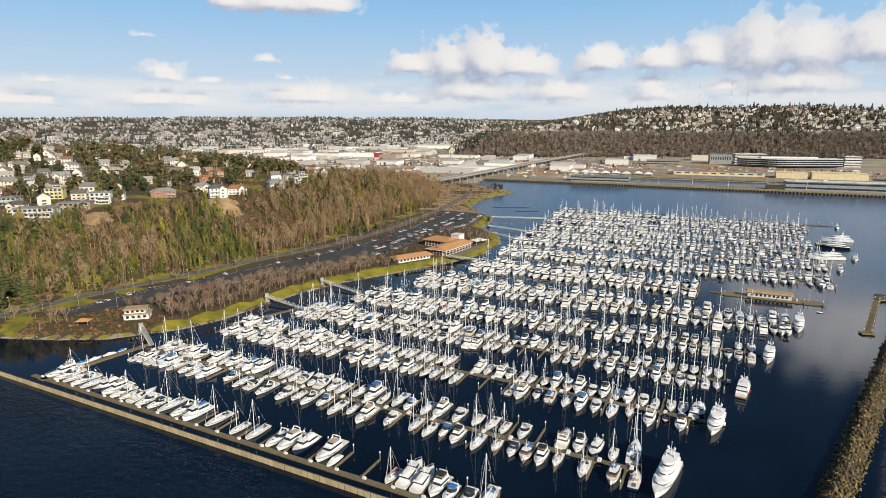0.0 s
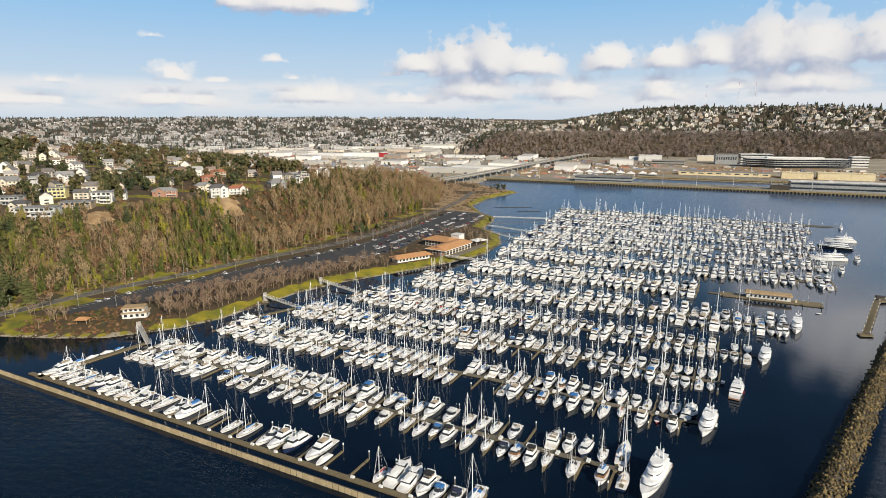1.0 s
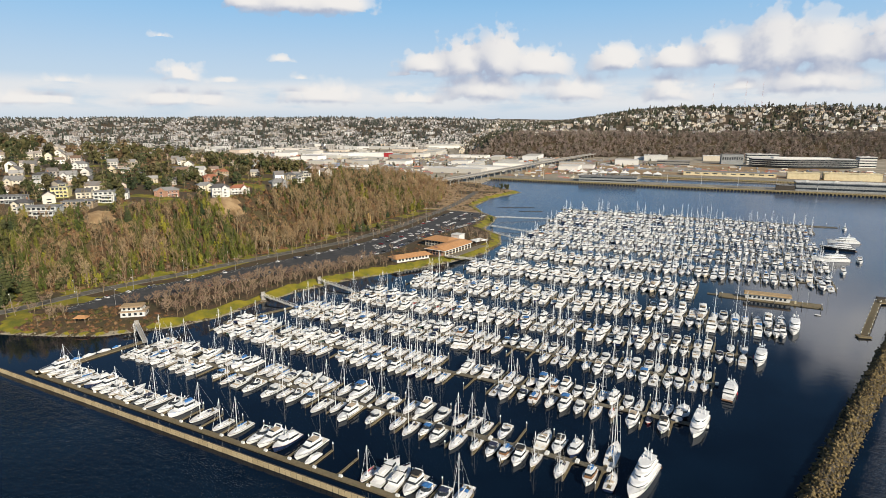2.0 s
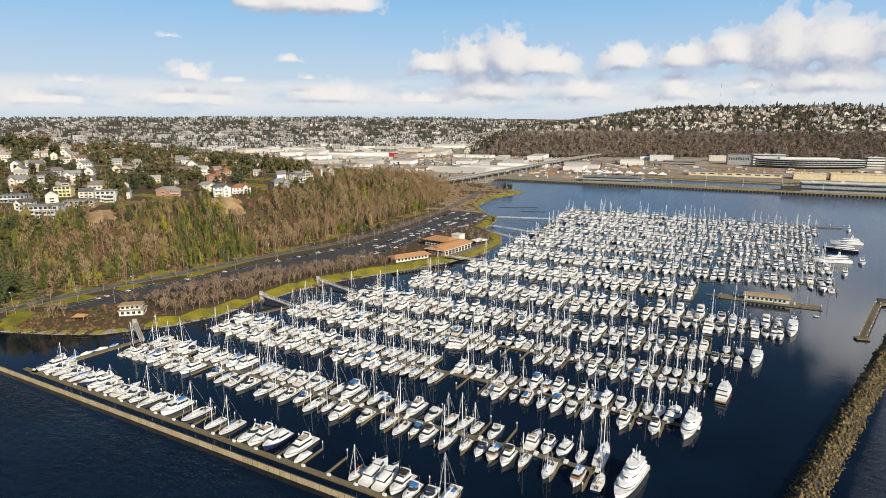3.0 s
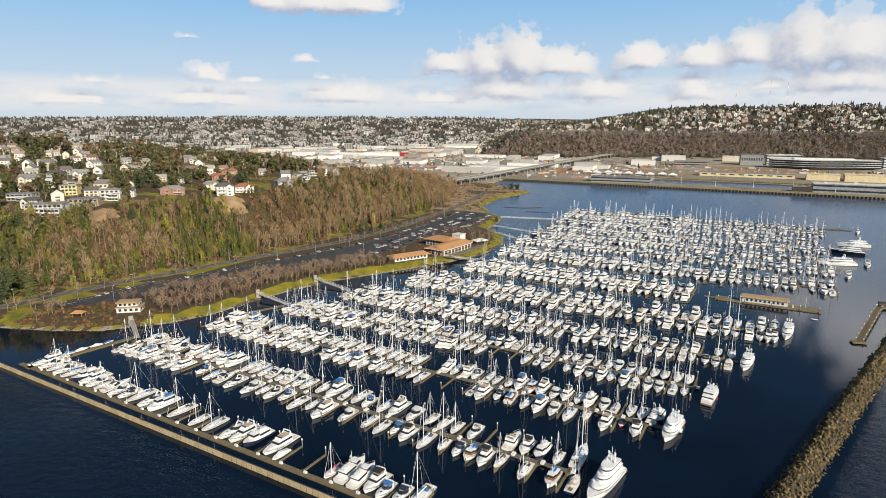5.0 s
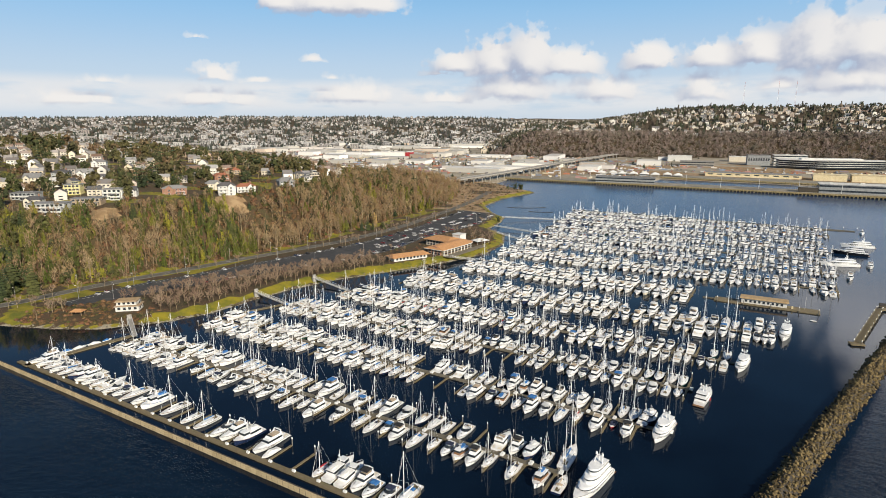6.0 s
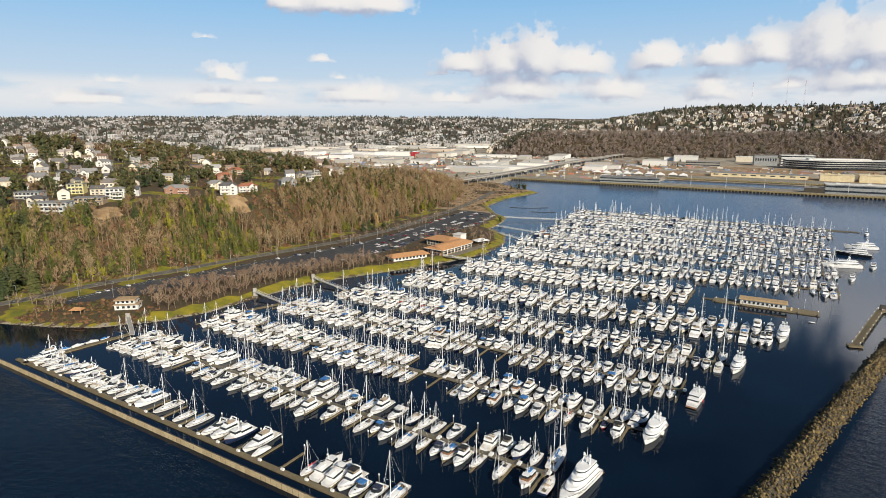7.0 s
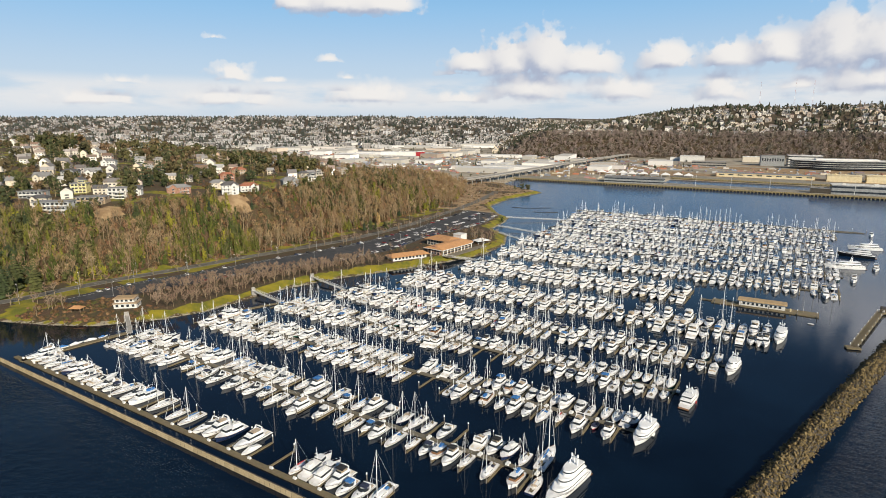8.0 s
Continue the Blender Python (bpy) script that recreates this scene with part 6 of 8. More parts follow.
def make_houses():
    r = random.Random(8)
    fixed = [
        (-447, 232, 26, 12, 3, 38, "pale_grey_wall", "grey_roof", "flat", "large pale grey terraced apartment house with balconies and flat roof", True),
        (-450, 262, 22, 11, 2, 40, "tan_wall", "grey_roof", "flat", "long low brown modern house with grey flat roof", False),
        (-458, 288, 15, 11, 3, 42, "white_wall", "grey_roof", "flat", "tall white modern house with columns of windows", True),
        (-462, 305, 10, 8, 2, 45, "white_wall", "dark_roof", "gable", "white gabled house with a porch", True),
        (-452, 340, 20, 10, 2, 52, "brick_wall", "grey_roof", "hip", "red-brick house with white window frames", False),
        (-455, 384, 15, 11, 2, 55, "cream_wall", "grey_roof", "hip", "cream two-storey house with hipped roof", False),
        (-419, 370, 15, 11, 3, 55, "white_wall", "dark_roof", "hip", "white house with dark hipped roof at the bluff edge", True),
        (-418, 391, 17, 10, 2, 58, "white_wall", "red_roof", "hip", "white house with red tiled roof at the bluff edge", True),
        (-418, 443, 16, 12, 2, 62, "grey_wall", "grey_roof", "hip", "brown-grey house with broad hipped roof", True),
        (-430, 486, 10, 9, 2, 66, "white_wall", "grey_roof", "flat", "white boxy modern house with flat roof", False),
        (-434, 500, 13, 10, 3, 66, "cream_wall", "grey_roof", "flat", "tall pale modern house with flat roof", False),
        (-512, 284, 13, 10, 3, 44, "yellow_wall", "grey_roof", "flat", "pale yellow modern house with large windows", False),
        (-520, 250, 20, 11, 2, 36, "grey_wall", "grey_roof", "flat", "grey house with stepped flat roofs", True),
        (-482, 238, 12, 9, 2, 40, "cream_wall", "dark_roof", "hip", "cream house with dark hipped roof", False),
        (-560, 342, 14, 10, 2, 48, "white_wall", "dark_roof", "gable", "white gabled house with dark roof", False),
        (-592, 338, 14, 10, 3, 46, "white_wall", "grey_roof", "gable", "tall white gabled house", False),
        (-614, 300, 15, 11, 2, 40, "cream_wall", "grey_roof", "gable", "cream house with several gables", False),
        (-632, 335, 16, 10, 2, 40, "grey_wall", "dark_roof", "hip", "dark grey house with hipped roof", False),
        (-690, 408, 16, 11, 2, 48, "white_wall", "grey_roof", "hip", "white house with grey hipped roof", False),
        (-575, 452, 14, 10, 2, 56, "white_wall", "dark_roof", "gable", "white house with dark gabled roof", False),
        (-562, 560, 14, 10, 2, 60, "white_wall", "grey_roof", "gable", "white gabled house among trees", False),
        (-500, 430, 15, 10, 2, 60, "brick_wall", "red_roof", "hip", "brick house with rust-red roof", False),
        (-530, 470, 16, 10, 2, 60, "tan_wall", "red_roof", "hip", "tan house with orange-red roof", False),
    ]
    surface("yellow_wall", (0.56, 0.50, 0.22), (0.66, 0.60, 0.30), 0.5, 0.8)
    for x, y, w, d, f, turn, wall, roof, style, label, balcony in fixed:
        house(x, y, w, d, f, turn, wall, roof, style, label, balcony)
        SITES.append((x, y, max(w, d) * 0.75))
    far = []
    rs = np.random.RandomState(8)
    xs, ys = rs.uniform(-1300, -440, 5000), rs.uniform(150, 1050, 5000)
    inn, zs = inside_by(BLUFF, xs, ys), height(xs, ys)
    for x, y, i, z in zip(xs.tolist(), ys.tolist(), inn.tolist(), zs.tolist()):
        if i < 22 or math.hypot(x, y) > 1400 or any(math.hypot(x - a, y - b) < c + 8.5 for a, b, c in SITES):
            continue
        w, d = r.uniform(9, 13.5), r.uniform(7.5, 9.5)
        SITES.append((x, y, max(w, d) * 0.6))
        turn = 46 + r.choice((0, 90, 0, 180)) + r.uniform(-14, 14)
        if math.hypot(x, y) < 690 and len(SITES) < 66:
            style = r.choice(("gable", "gable", "hip"))
            house(x, y, w, d, 2, turn, "house_paint", r.choice(("dark_roof", "grey_roof", "dark_roof", "red_roof")), style, "two-storey %s-roofed house among garden trees" % ("hip" if style == "hip" else "gable"), False, 3)
        else:
            far.append((x, y, z - 0.5, radians(turn), r.uniform(0.75, 1.0), r.uniform(0.9, 1.2), r.randint(0, 2)))
        if len(SITES) > 400:
            break
    scatter("hill_houses", CITY, far, CITY_MATS, "small houses with pitched roofs across the wooded hilltop", "houses", 4)


def city_house(w, d, h, gable=True, fine=True, glazed=True):
    """A plain distant house: wall, pitched or flat roof, and window strips."""
    s = Shape()
    a, b = w / 2, d / 2
    s.add([(-a, -b, -3), (a, -b, -3), (a, b, -3), (-a, b, -3), (-a, -b, h), (a, -b, h), (a, b, h), (-a, b, h)], [(0, 1, 5, 4), (1, 2, 6, 5), (2, 3, 7, 6), (3, 0, 4, 7)], 0)
    if gable:
        rise = d * 0.36
        s.add([(-w / 2, -d / 2, h), (-w / 2, d / 2, h), (-w / 2, 0, h + rise), (w / 2, -d / 2, h), (w / 2, d / 2, h), (w / 2, 0, h + rise)], [(0, 2, 1), (3, 4, 5)], 0)
        o = 0.5
        e = rise * o / (d / 2)
        s.add([(-w / 2 - o, -d / 2 - o, h - e + 0.1), (w / 2 + o, -d / 2 - o, h - e + 0.1), (w / 2 + o, 0, h + rise + 0.1), (-w / 2 - o, 0, h + rise + 0.1), (w / 2 + o, d / 2 + o, h - e + 0.1), (-w / 2 - o, d / 2 + o, h - e + 0.1)],
              [(0, 1, 2, 3), (3, 2, 4, 5)], 1)
    else:
        s.block(0, 0, h, w + 0.5, d + 0.5, 0.4, 1)
    for f in range(max(1, int(h / 3)) if glazed else 0):
        z = 1.0 + 2.9 * f
        if not fine:
            for x0, x1 in ((-0.36, -0.08), (0.1, 0.34)):
                for y in (-b - 0.06, b + 0.06):
                    s.add([(x0 * w, y, z), (x1 * w, y, z), (x1 * w, y, z + 1.3), (x0 * w, y, z + 1.3)], [(0, 1, 2, 3)], 2)
            for x in (-a - 0.06, a + 0.06):
                s.add([(x, -d * 0.18, z), (x, d * 0.18, z), (x, d * 0.18, z + 1.3), (x, -d * 0.18, z + 1.3)], [(0, 1, 2, 3)], 2)
            continue
        for k in range(3):
            s.block(-w * 0.3 + w * 0.3 * k, 0, 1.0 + 2.9 * f, w * 0.16, d + 0.12, 1.3, 2)
        s.block(0, 0, 1.0 + 2.9 * f, w + 0.12, d * 0.35, 1.3, 2)
    return s


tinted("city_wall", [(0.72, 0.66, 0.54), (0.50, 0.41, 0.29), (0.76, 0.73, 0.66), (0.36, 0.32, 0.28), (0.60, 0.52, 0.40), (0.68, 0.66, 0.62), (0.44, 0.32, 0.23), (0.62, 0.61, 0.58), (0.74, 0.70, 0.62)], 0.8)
# far slope walls: distance haze painted in as duller, greyer tones
tinted("hazed_slope_wall", [(0.50, 0.48, 0.46), (0.32, 0.30, 0.28), (0.66, 0.65, 0.64), (0.25, 0.24, 0.235), (0.42, 0.39, 0.35), (0.56, 0.56, 0.56), (0.30, 0.25, 0.22), (0.45, 0.45, 0.45)], 0.8)
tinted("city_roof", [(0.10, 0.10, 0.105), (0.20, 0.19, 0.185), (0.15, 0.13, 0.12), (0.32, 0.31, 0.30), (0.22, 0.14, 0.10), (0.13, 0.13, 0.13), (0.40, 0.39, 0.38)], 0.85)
CITY_MATS = ("city_wall", "city_roof", "window_glass")
CITY_FAR = [city_house(11, 9, 6, True, False), city_house(13, 9, 6.5, True, False), city_house(10, 10, 8.5, True, False), city_house(15, 10, 6, False, False)]
CITY = [city_house(11, 9, 6), city_house(13, 9, 6.5), city_house(10, 10, 8.5), city_house(15, 10, 6, False)]
make_houses()


# ---- woods ----
def pack(wood, crown, slot=1):
    """A tree's wood and crown as one shape."""
    s = Shape()
    s.take(wood)
    s.take(crown, None, [slot])
    return s


def near_line(line, x, y):
    return np.min(np.hypot(line[None, :, 0] - np.asarray(x)[:, None], line[None, :, 1] - np.asarray(y)[:, None]), axis=1)


def on_scar(x, y):
    return (np.hypot((x + 399) / 14, (y - 357) / 16) < 1) | (np.hypot((x + 419) / 10, (y - 257) / 12) < 1)


def make_woods():
    r = random.Random(21)
    rs = np.random.RandomState(21)
    xs, ys = rs.uniform(-760, -300, 44000), rs.uniform(120, 880, 44000)
    mid = smooth_line(ROAD)
    d, shore = inside_by(BLUFF, xs, ys), inside_by(LAND, xs, ys)
    ok = (d > -55) & (d < 3) & (shore > 8) & ~on_scar(xs, ys)
    xs, ys, d = xs[ok], ys[ok], d[ok]
    road, zs = near_line(mid, xs, ys), height(xs, ys)
    singles, joined, under, grid = 0, {}, [], set()
    kinds = BARE + MOSSY
    for x, y, inn, rd, z in zip(xs.tolist(), ys.tolist(), d.tolist(), road.tolist(), zs.tolist()):
        if rd > 7.5 and r.random() < 0.62:
            under.append((x, y, z - 0.3, r.uniform(0, 6.28), r.uniform(1.0, 2.6), r.uniform(0.8, 1.5), r.randint(0, 2)))
        step = 4.0 if y < 340 else 4.4
        cell = (int(x // step), int(y // step))
        if inn > -1 or rd < 9.5 or cell in grid:
            continue
        grid.add(cell)
        # an open brown slope lies below the scar
        if abs(y - 388) < 30 and -40 < inn < -4 and r.random() < 0.8:
            continue
        patch = math.sin(x * 0.05 + 2 * math.sin(y * 0.021)) + math.sin(y * 0.043 + 1.0)
        mossy = r.random() < (0.80 if patch > 0.2 else 0.36) * (1.0 if y < 350 else 0.22)
        fir = r.random() < (0.10 if inn > -18 or y < 185 else 0.015)
        k = 100 + r.randint(0, 2) if fir else 6 + r.randint(0, 3) if mossy else r.randint(0, 5)
        size = r.choice((0.55, 0.75, 0.9, 1.05, 1.25)) * r.uniform(0.88, 1.1) * (0.62 if inn > -14 and y < 480 else 1.0) * (0.85 if fir else 1.0)
        turn = r.uniform(0, 360)
        if singles < 150 and inn < -24 and y < 520 and not fir:
            kinds[k].plant(x, y, z, turn, size, "trees on the bluff")
            singles += 1
        else:
            joined.setdefault(k, []).append((x, y, z - 0.2, radians(turn), size, 1.0))
    bare = [(*p, k) for k, ps in joined.items() if k < 6 for p in ps]
    scatter("bluff_wood", [t.joined() for t in BARE], bare, ("bark", "bare_twigs"), "leafless brown deciduous wood on the steep bluff", "woods", 5)
    moss = [(*p, k - 6) for k, ps in joined.items() if 6 <= k < 100 for p in ps]
    scatter("ivy_wood", [t.joined() for t in MOSSY], moss, ("bark", "moss_leaves"), "ivy-grown yellow-green trees on the steep bluff", "woods", 6)
    fir = [(*p, k - 100) for k, ps in joined.items() if k >= 100 for p in ps]
    scatter("conifer_wood", [t.joined() for t in FIRS], fir, ("bark", "fir_needles"), "scattered dark conifers on the bluff", "woods", 7)
    scatter("undergrowth", [bush(k, 1.6, 26) for k in range(3)], under, ("bush_leaves",), "brown and green brambles under the trees", "undergrowth", 8)
    brow = []
    for x, y, inn, z in zip(xs.tolist(), ys.tolist(), d.tolist(), zs.tolist()):
        if inn > -26 and 425 < y < 620 and r.random() < 0.16 or inn > -7 and y < 425 and r.random() < 0.12 or y < 238 and r.random() < 0.12:
            low = 0.5 if inn > -7 and y < 425 else 1.0
            brow.append((x, y, z - 0.4, r.uniform(0, 6.28), low * r.uniform(0.6, 1.1), 1.0, r.randint(0, 2)))
    scatter("brow_trees", [pack(*leafy_tree(95 + k, 11, 0.42, 95, 1.2, 10)) for k in range(3)], brow, ("bark", "olive_leaves"), "olive-green evergreen trees along the brow of the bluff", "trees", 28)
    make_gardens(r, rs)


def make_gardens(r, rs):
    """Trees and shrubs between the houses on the hilltop."""
    xs, ys = rs.uniform(-1350, -405, 10500), rs.uniform(150, 1150, 10500)
    inn, zs = inside_by(BLUFF, xs, ys), height(xs, ys)
    site = np.array(SITES)
    ok = inn > 4
    xs, ys, inn, zs = xs[ok], ys[ok], inn[ok], zs[ok]
    free = np.array([np.all(np.hypot(site[:, 0] - x, site[:, 1] - y) > site[:, 2] + 1.5) for x, y in zip(xs, ys)])
    garden, firs, hedge, count = [], [], [], 0
    # tall dark groups of evergreens
    for cx, cy, n, spread, big in ((-937, 470, 8, 16, 1.5), (-1000, 528, 7, 15, 1.5), (-1110, 540, 9, 26, 1.5), (-718, 453, 6, 10, 1.25), (-722, 484, 7, 12, 1.3), (-506, 326, 9, 12, 1.25),
                                   (-514, 342, 9, 12, 1.3), (-556, 402, 8, 12, 1.2), (-741, 542, 8, 18, 1.2), (-746, 585, 9, 20, 1.2), (-790, 640, 10, 26, 1.2), (-708, 624, 9, 22, 1.2),
                                   (-538, 512, 6, 10, 1.1), (-511, 520, 6, 10, 1.05), (-620, 560, 8, 20, 1.1), (-860, 560, 9, 30, 1.3), (-1250, 640, 14, 50, 1.5), (-1180, 760, 14, 60, 1.4)):
        for _ in range(n):
            x, y = cx + r.gauss(0, spread * 0.6), cy + r.gauss(0, spread * 0.6)
            kind = r.random()
            row = (x, y, float(height(x, y)) - 0.3, r.uniform(0, 6.28), big * r.uniform(0.9, 1.3), 1.0, r.randint(0, 2))
            (firs if kind < 0.55 else garden).append(row)
    for x, y, i, z, f in zip(xs.tolist(), ys.tolist(), inn.tolist(), zs.tolist(), free.tolist()):
        turn, size = r.uniform(0, 360), r.uniform(0.5, 1.0)
        if not f:
            continue
        if i < 260:
            hedge.append((x + r.uniform(-3, 3), y + r.uniform(-3, 3), z - 0.3, r.uniform(0, 6.28), r.uniform(0.6, 1.7), r.uniform(0.8, 1.4), r.randint(0, 2)))
        clump = math.sin(x * 0.021 + 1.4 * math.sin(y * 0.017)) + math.sin(y * 0.027 + 0.8)
        # the view over the edge is kept low in front of the houses
        if i < 60 and r.random() < 0.68 or i < 150 and r.random() < 0.25 or i < 300 and r.random() < 0.2:
            continue
        if clump < -0.2 and r.random() < 0.5 or i > 150 and r.random() < 0.52 or i > 280 and r.random() < 0.45:
            continue
        size *= (1.4 if clump > 0.6 else 1.0) * (1.2 if i > 220 else 1.0)
        k = r.random()
        if count < 46 and i < 150 and k < 0.6:
            (GREENS if k < 0.42 else FIRS)[r.randint(0, 2)].plant(x, y, z, turn, size, "garden trees")
            count += 1
        elif k < 0.42:
            garden.append((x, y, z - 0.2, radians(turn), size, 1.0, r.randint(0, 2)))
        elif k < 0.56:
            firs.append((x, y, z - 0.2, radians(turn), size * 1.05, 1.0, r.randint(0, 2)))
        else:
            firs.append((x, y, z - 0.2, radians(turn), size * 0.8, 1.0, r.randint(3, 5)))
    scatter("garden_trees", [pack(*leafy_tree(90 + k, 12 + k, 0.40, 105, 1.5, 10)) for k in range(3)], garden, ("bark", "garden_leaves"), "evergreen garden trees between the hilltop houses", "trees", 9)
    thin = [pack(*fir_tree(120 + k, 16 + 2 * k, 0.2, 6)) for k in range(3)] + [pack(*bare_tree(130 + k, 13, 0.36, 5, 48), 2) for k in range(3)]
    scatter("hilltop_trees", thin, firs, ("bark", "fir_needles", "bare_twigs"), "conifers and bare trees over the hilltop gardens", "trees", 10)
    scatter("garden_shrubs", [bush(k + 5, 1.7, 17) for k in range(3)], hedge, ("bush_leaves",), "shrubs and hedges in the hilltop gardens", "shrubs", 12)


tinted("olive_leaves", [(0.06, 0.068, 0.018), (0.10, 0.10, 0.024), (0.05, 0.055, 0.018), (0.14, 0.115, 0.035)])
tinted("garden_leaves", [(0.028, 0.04, 0.013), (0.06, 0.065, 0.018), (0.10, 0.085, 0.028), (0.035, 0.048, 0.015), (0.14, 0.085, 0.042), (0.05, 0.06, 0.018)])
make_woods()


tinted("golden_leaves", [(0.34, 0.225, 0.09), (0.40, 0.27, 0.11), (0.30, 0.20, 0.08)])


def make_shore_trees():
    """Bare street trees between the parking lot and the water, shrubs and riprap."""
    r = random.Random(31)
    rs = np.random.RandomState(31)
    inn = LOT[1]
    n, more = 0, []
    shoreline = smooth_line([p for p in LAND[8:17]], 5)
    for row, gap in ((0.97, 4.4), (0.22, 4.6), (0.45, 5.0), (0.72, 5.0)):
        for y in np.arange(207, 372, gap):
            a = np.interp(y, inn[:, 1], inn[:, 0])
            b = np.interp(y, shoreline[:, 1], shoreline[:, 0]) - 10
            x = a + (b - a) * row + r.uniform(-1.5, 1.5)
            if b - a < 5 or math.hypot(x + 304, y - 200) < 15:
                continue
            if n >= 110:
                more.append((float(x), float(y) + r.uniform(-1.5, 1.5), 3.5, r.uniform(0, 6.28), r.uniform(0.8, 1.2), 1.0, r.randint(0, 2)))
            else:
                STREET[r.randint(0, 2)].plant(float(x), float(y) + r.uniform(-1.5, 1.5), 3.6, r.uniform(0, 360), r.uniform(0.7, 1.08), "bare trees by the parking lot")
                n += 1
    mid = smooth_line(ROAD)
    for by in (8.0, -8.5):
        line = offset_line(mid, by)
        inside = inside_by(LAND, line[:, 0], line[:, 1])
        for k in range(22, len(line) - 35, 4):
            if inside[k] > 12:
                more.append((line[k][0] + r.uniform(-1, 1), line[k][1] + r.uniform(-2, 2), 3.5, r.uniform(0, 6.28), r.uniform(0.7, 1.1), 1.0, r.randint(0, 2)))
    for count, x0, x1, y0, y1, lo, hi in ((260, -330, -198, 400, 630, 0.6, 1.1), (520, -520, -300, 640, 960, 0.35, 0.95)):
        x, y = rs.uniform(x0, x1, count), rs.uniform(y0, y1, count)
        ok = (inside_by(LAND, x, y) > 7) & (np.hypot(x + 230, y - 442) > 37) & (inside_by(BLUFF, x, y) < -50) & (near_line(mid, x, y) > 7)
        lot = (x > np.interp(y, LOT[0][:, 1], LOT[0][:, 0]) - 1) & (x < np.interp(y, inn[:, 1], inn[:, 0]) + 1) & (y < 640)
        for a, b, z in zip(x[ok & ~lot], y[ok & ~lot], height(x, y)[ok & ~lot]):
            more.append((a, b, z - 0.1, r.uniform(0, 6.28), r.uniform(lo, hi), 1.0, r.randint(0, 2)))
    for x, y, size in ((-352, 874, 0.9), (-346, 880, 0.75), (-341, 874, 0.8), (-362, 868, 0.6), (-250, 598, 0.5), (-322, 480, 0.8)):
        GREENS[r.randint(0, 2)].plant(x, y, None, r.uniform(0, 360), size, "evergreen trees by the water")
    poplar = TreeKind("poplar", "tall golden-brown poplar at the foot of the bluff", ivy_tree(200, 21, 0.1, 420), "golden_leaves", "dry golden-brown leaves")
    poplar.plant(-349, 500, None, 0, 1.1, "trees by the road")
    for x, y, size in ((-338, 474, 0.75), (-341, 468, 0.6), (-336, 480, 0.55)):
        FIRS[r.randint(0, 2)].plant(x, y, None, r.uniform(0, 360), size, "trees by the road")
    gx, gy = rs.uniform(-432, -372, 400), rs.uniform(150, 194, 400)
    clear = (near_line(mid, gx, gy) > 6.0) & (inside_by(LAND, gx, gy) > 9)
    grove = list(zip(gx[clear].tolist(), gy[clear].tolist()))
    for _ in range(22):
        (GREENS if r.random() < 0.6 else FIRS)[r.randint(0, 2)].plant(*grove.pop(), None, r.uniform(0, 360), r.uniform(0.95, 1.3), "dark trees at the foot of the bluff")
    for _ in range(14):
        more.append((r.uniform(-366, -332), r.uniform(160, 182), 3.5, r.uniform(0, 6.28), r.uniform(0.6, 1.1), 1.0, r.randint(0, 2)))
    scatter("roadside_trees", [pack(*bare_tree(84 + k, 8.5, 0.42, 7, 110)) for k in range(3)], more, ("bark", "pale_twigs"), "small bare trees along the road and spit", "trees", 13)
    low = []
    x, y = rs.uniform(-420, -205, 2200), rs.uniform(140, 640, 2200)
    s, b = inside_by(LAND, x, y), inside_by(BLUFF, x, y)
    ok = (s > 13) & (b < -58) & ((x > np.interp(y, inn[:, 1], inn[:, 0]) + 2) | (y < 188)) & (np.hypot(x + 304, y - 200) > 12) & (np.hypot(x + 230, y - 442) > 36) & (near_line(mid, x, y) > 7)
    low += [(p, q, 3.4, r.uniform(0, 6.28), r.uniform(0.4, 0.9), r.uniform(0.6, 1.0), r.randint(0, 2)) for p, q in zip(x[ok], y[ok])]
    x, y = rs.uniform(-352, -284, 520), rs.uniform(158, 208, 520)
    lotted = (x > np.interp(y, LOT[0][:, 1], LOT[0][:, 0]) - 1) & (x < np.interp(y, inn[:, 1], inn[:, 0]) + 1) & (y > 184)
    ok = (inside_by(LAND, x, y) > 3) & (np.hypot(x + 304, y - 200) > 10) & (np.hypot(x + 320, y - 179) > 5) & (near_line(mid, x, y) > 7) & ~lotted
    low += [(p, q, z - 0.2, r.uniform(0, 6.28), r.uniform(0.5, 1.5), r.uniform(0.6, 1.1), r.randint(0, 2)) for p, q, z in zip(x[ok], y[ok], height(x, y)[ok])]
    x, y = rs.uniform(-262, -200, 260), rs.uniform(395, 500, 260)
    ok = (inside_by(LAND, x, y) > 5) & (np.hypot(x + 222, y - 440) > 25) & (np.hypot(x + 233, y - 392) > 17) & (x > np.interp(y, inn[:, 1], inn[:, 0]) + 1)
    low += [(p, q, 3.5, r.uniform(0, 6.28), r.uniform(0.4, 1.1), r.uniform(0.6, 1.2), r.randint(0, 2)) for p, q in zip(x[ok], y[ok])]
    x, y = rs.uniform(-520, -290, 900), rs.uniform(650, 960, 900)
    ok = (inside_by(LAND, x, y) > 5) & (inside_by(BLUFF, x, y) < -45) & (near_line(mid, x, y) > 6)
    low += [(p, q, z - 0.2, r.uniform(0, 6.28), r.uniform(0.6, 1.6), r.uniform(0.6, 1.0), r.randint(0, 2)) for p, q, z in zip(x[ok], y[ok], height(x, y)[ok])]
    scatter("shore_shrubs", [bush(k + 9, 1.5, 46) for k in range(3)], low, ("bush_leaves",), "low brown and green shrubs by the shore", "shrubs", 14)
    edge = np.repeat(smooth_line(LAND[3:25], 1.6), 3, axis=0)
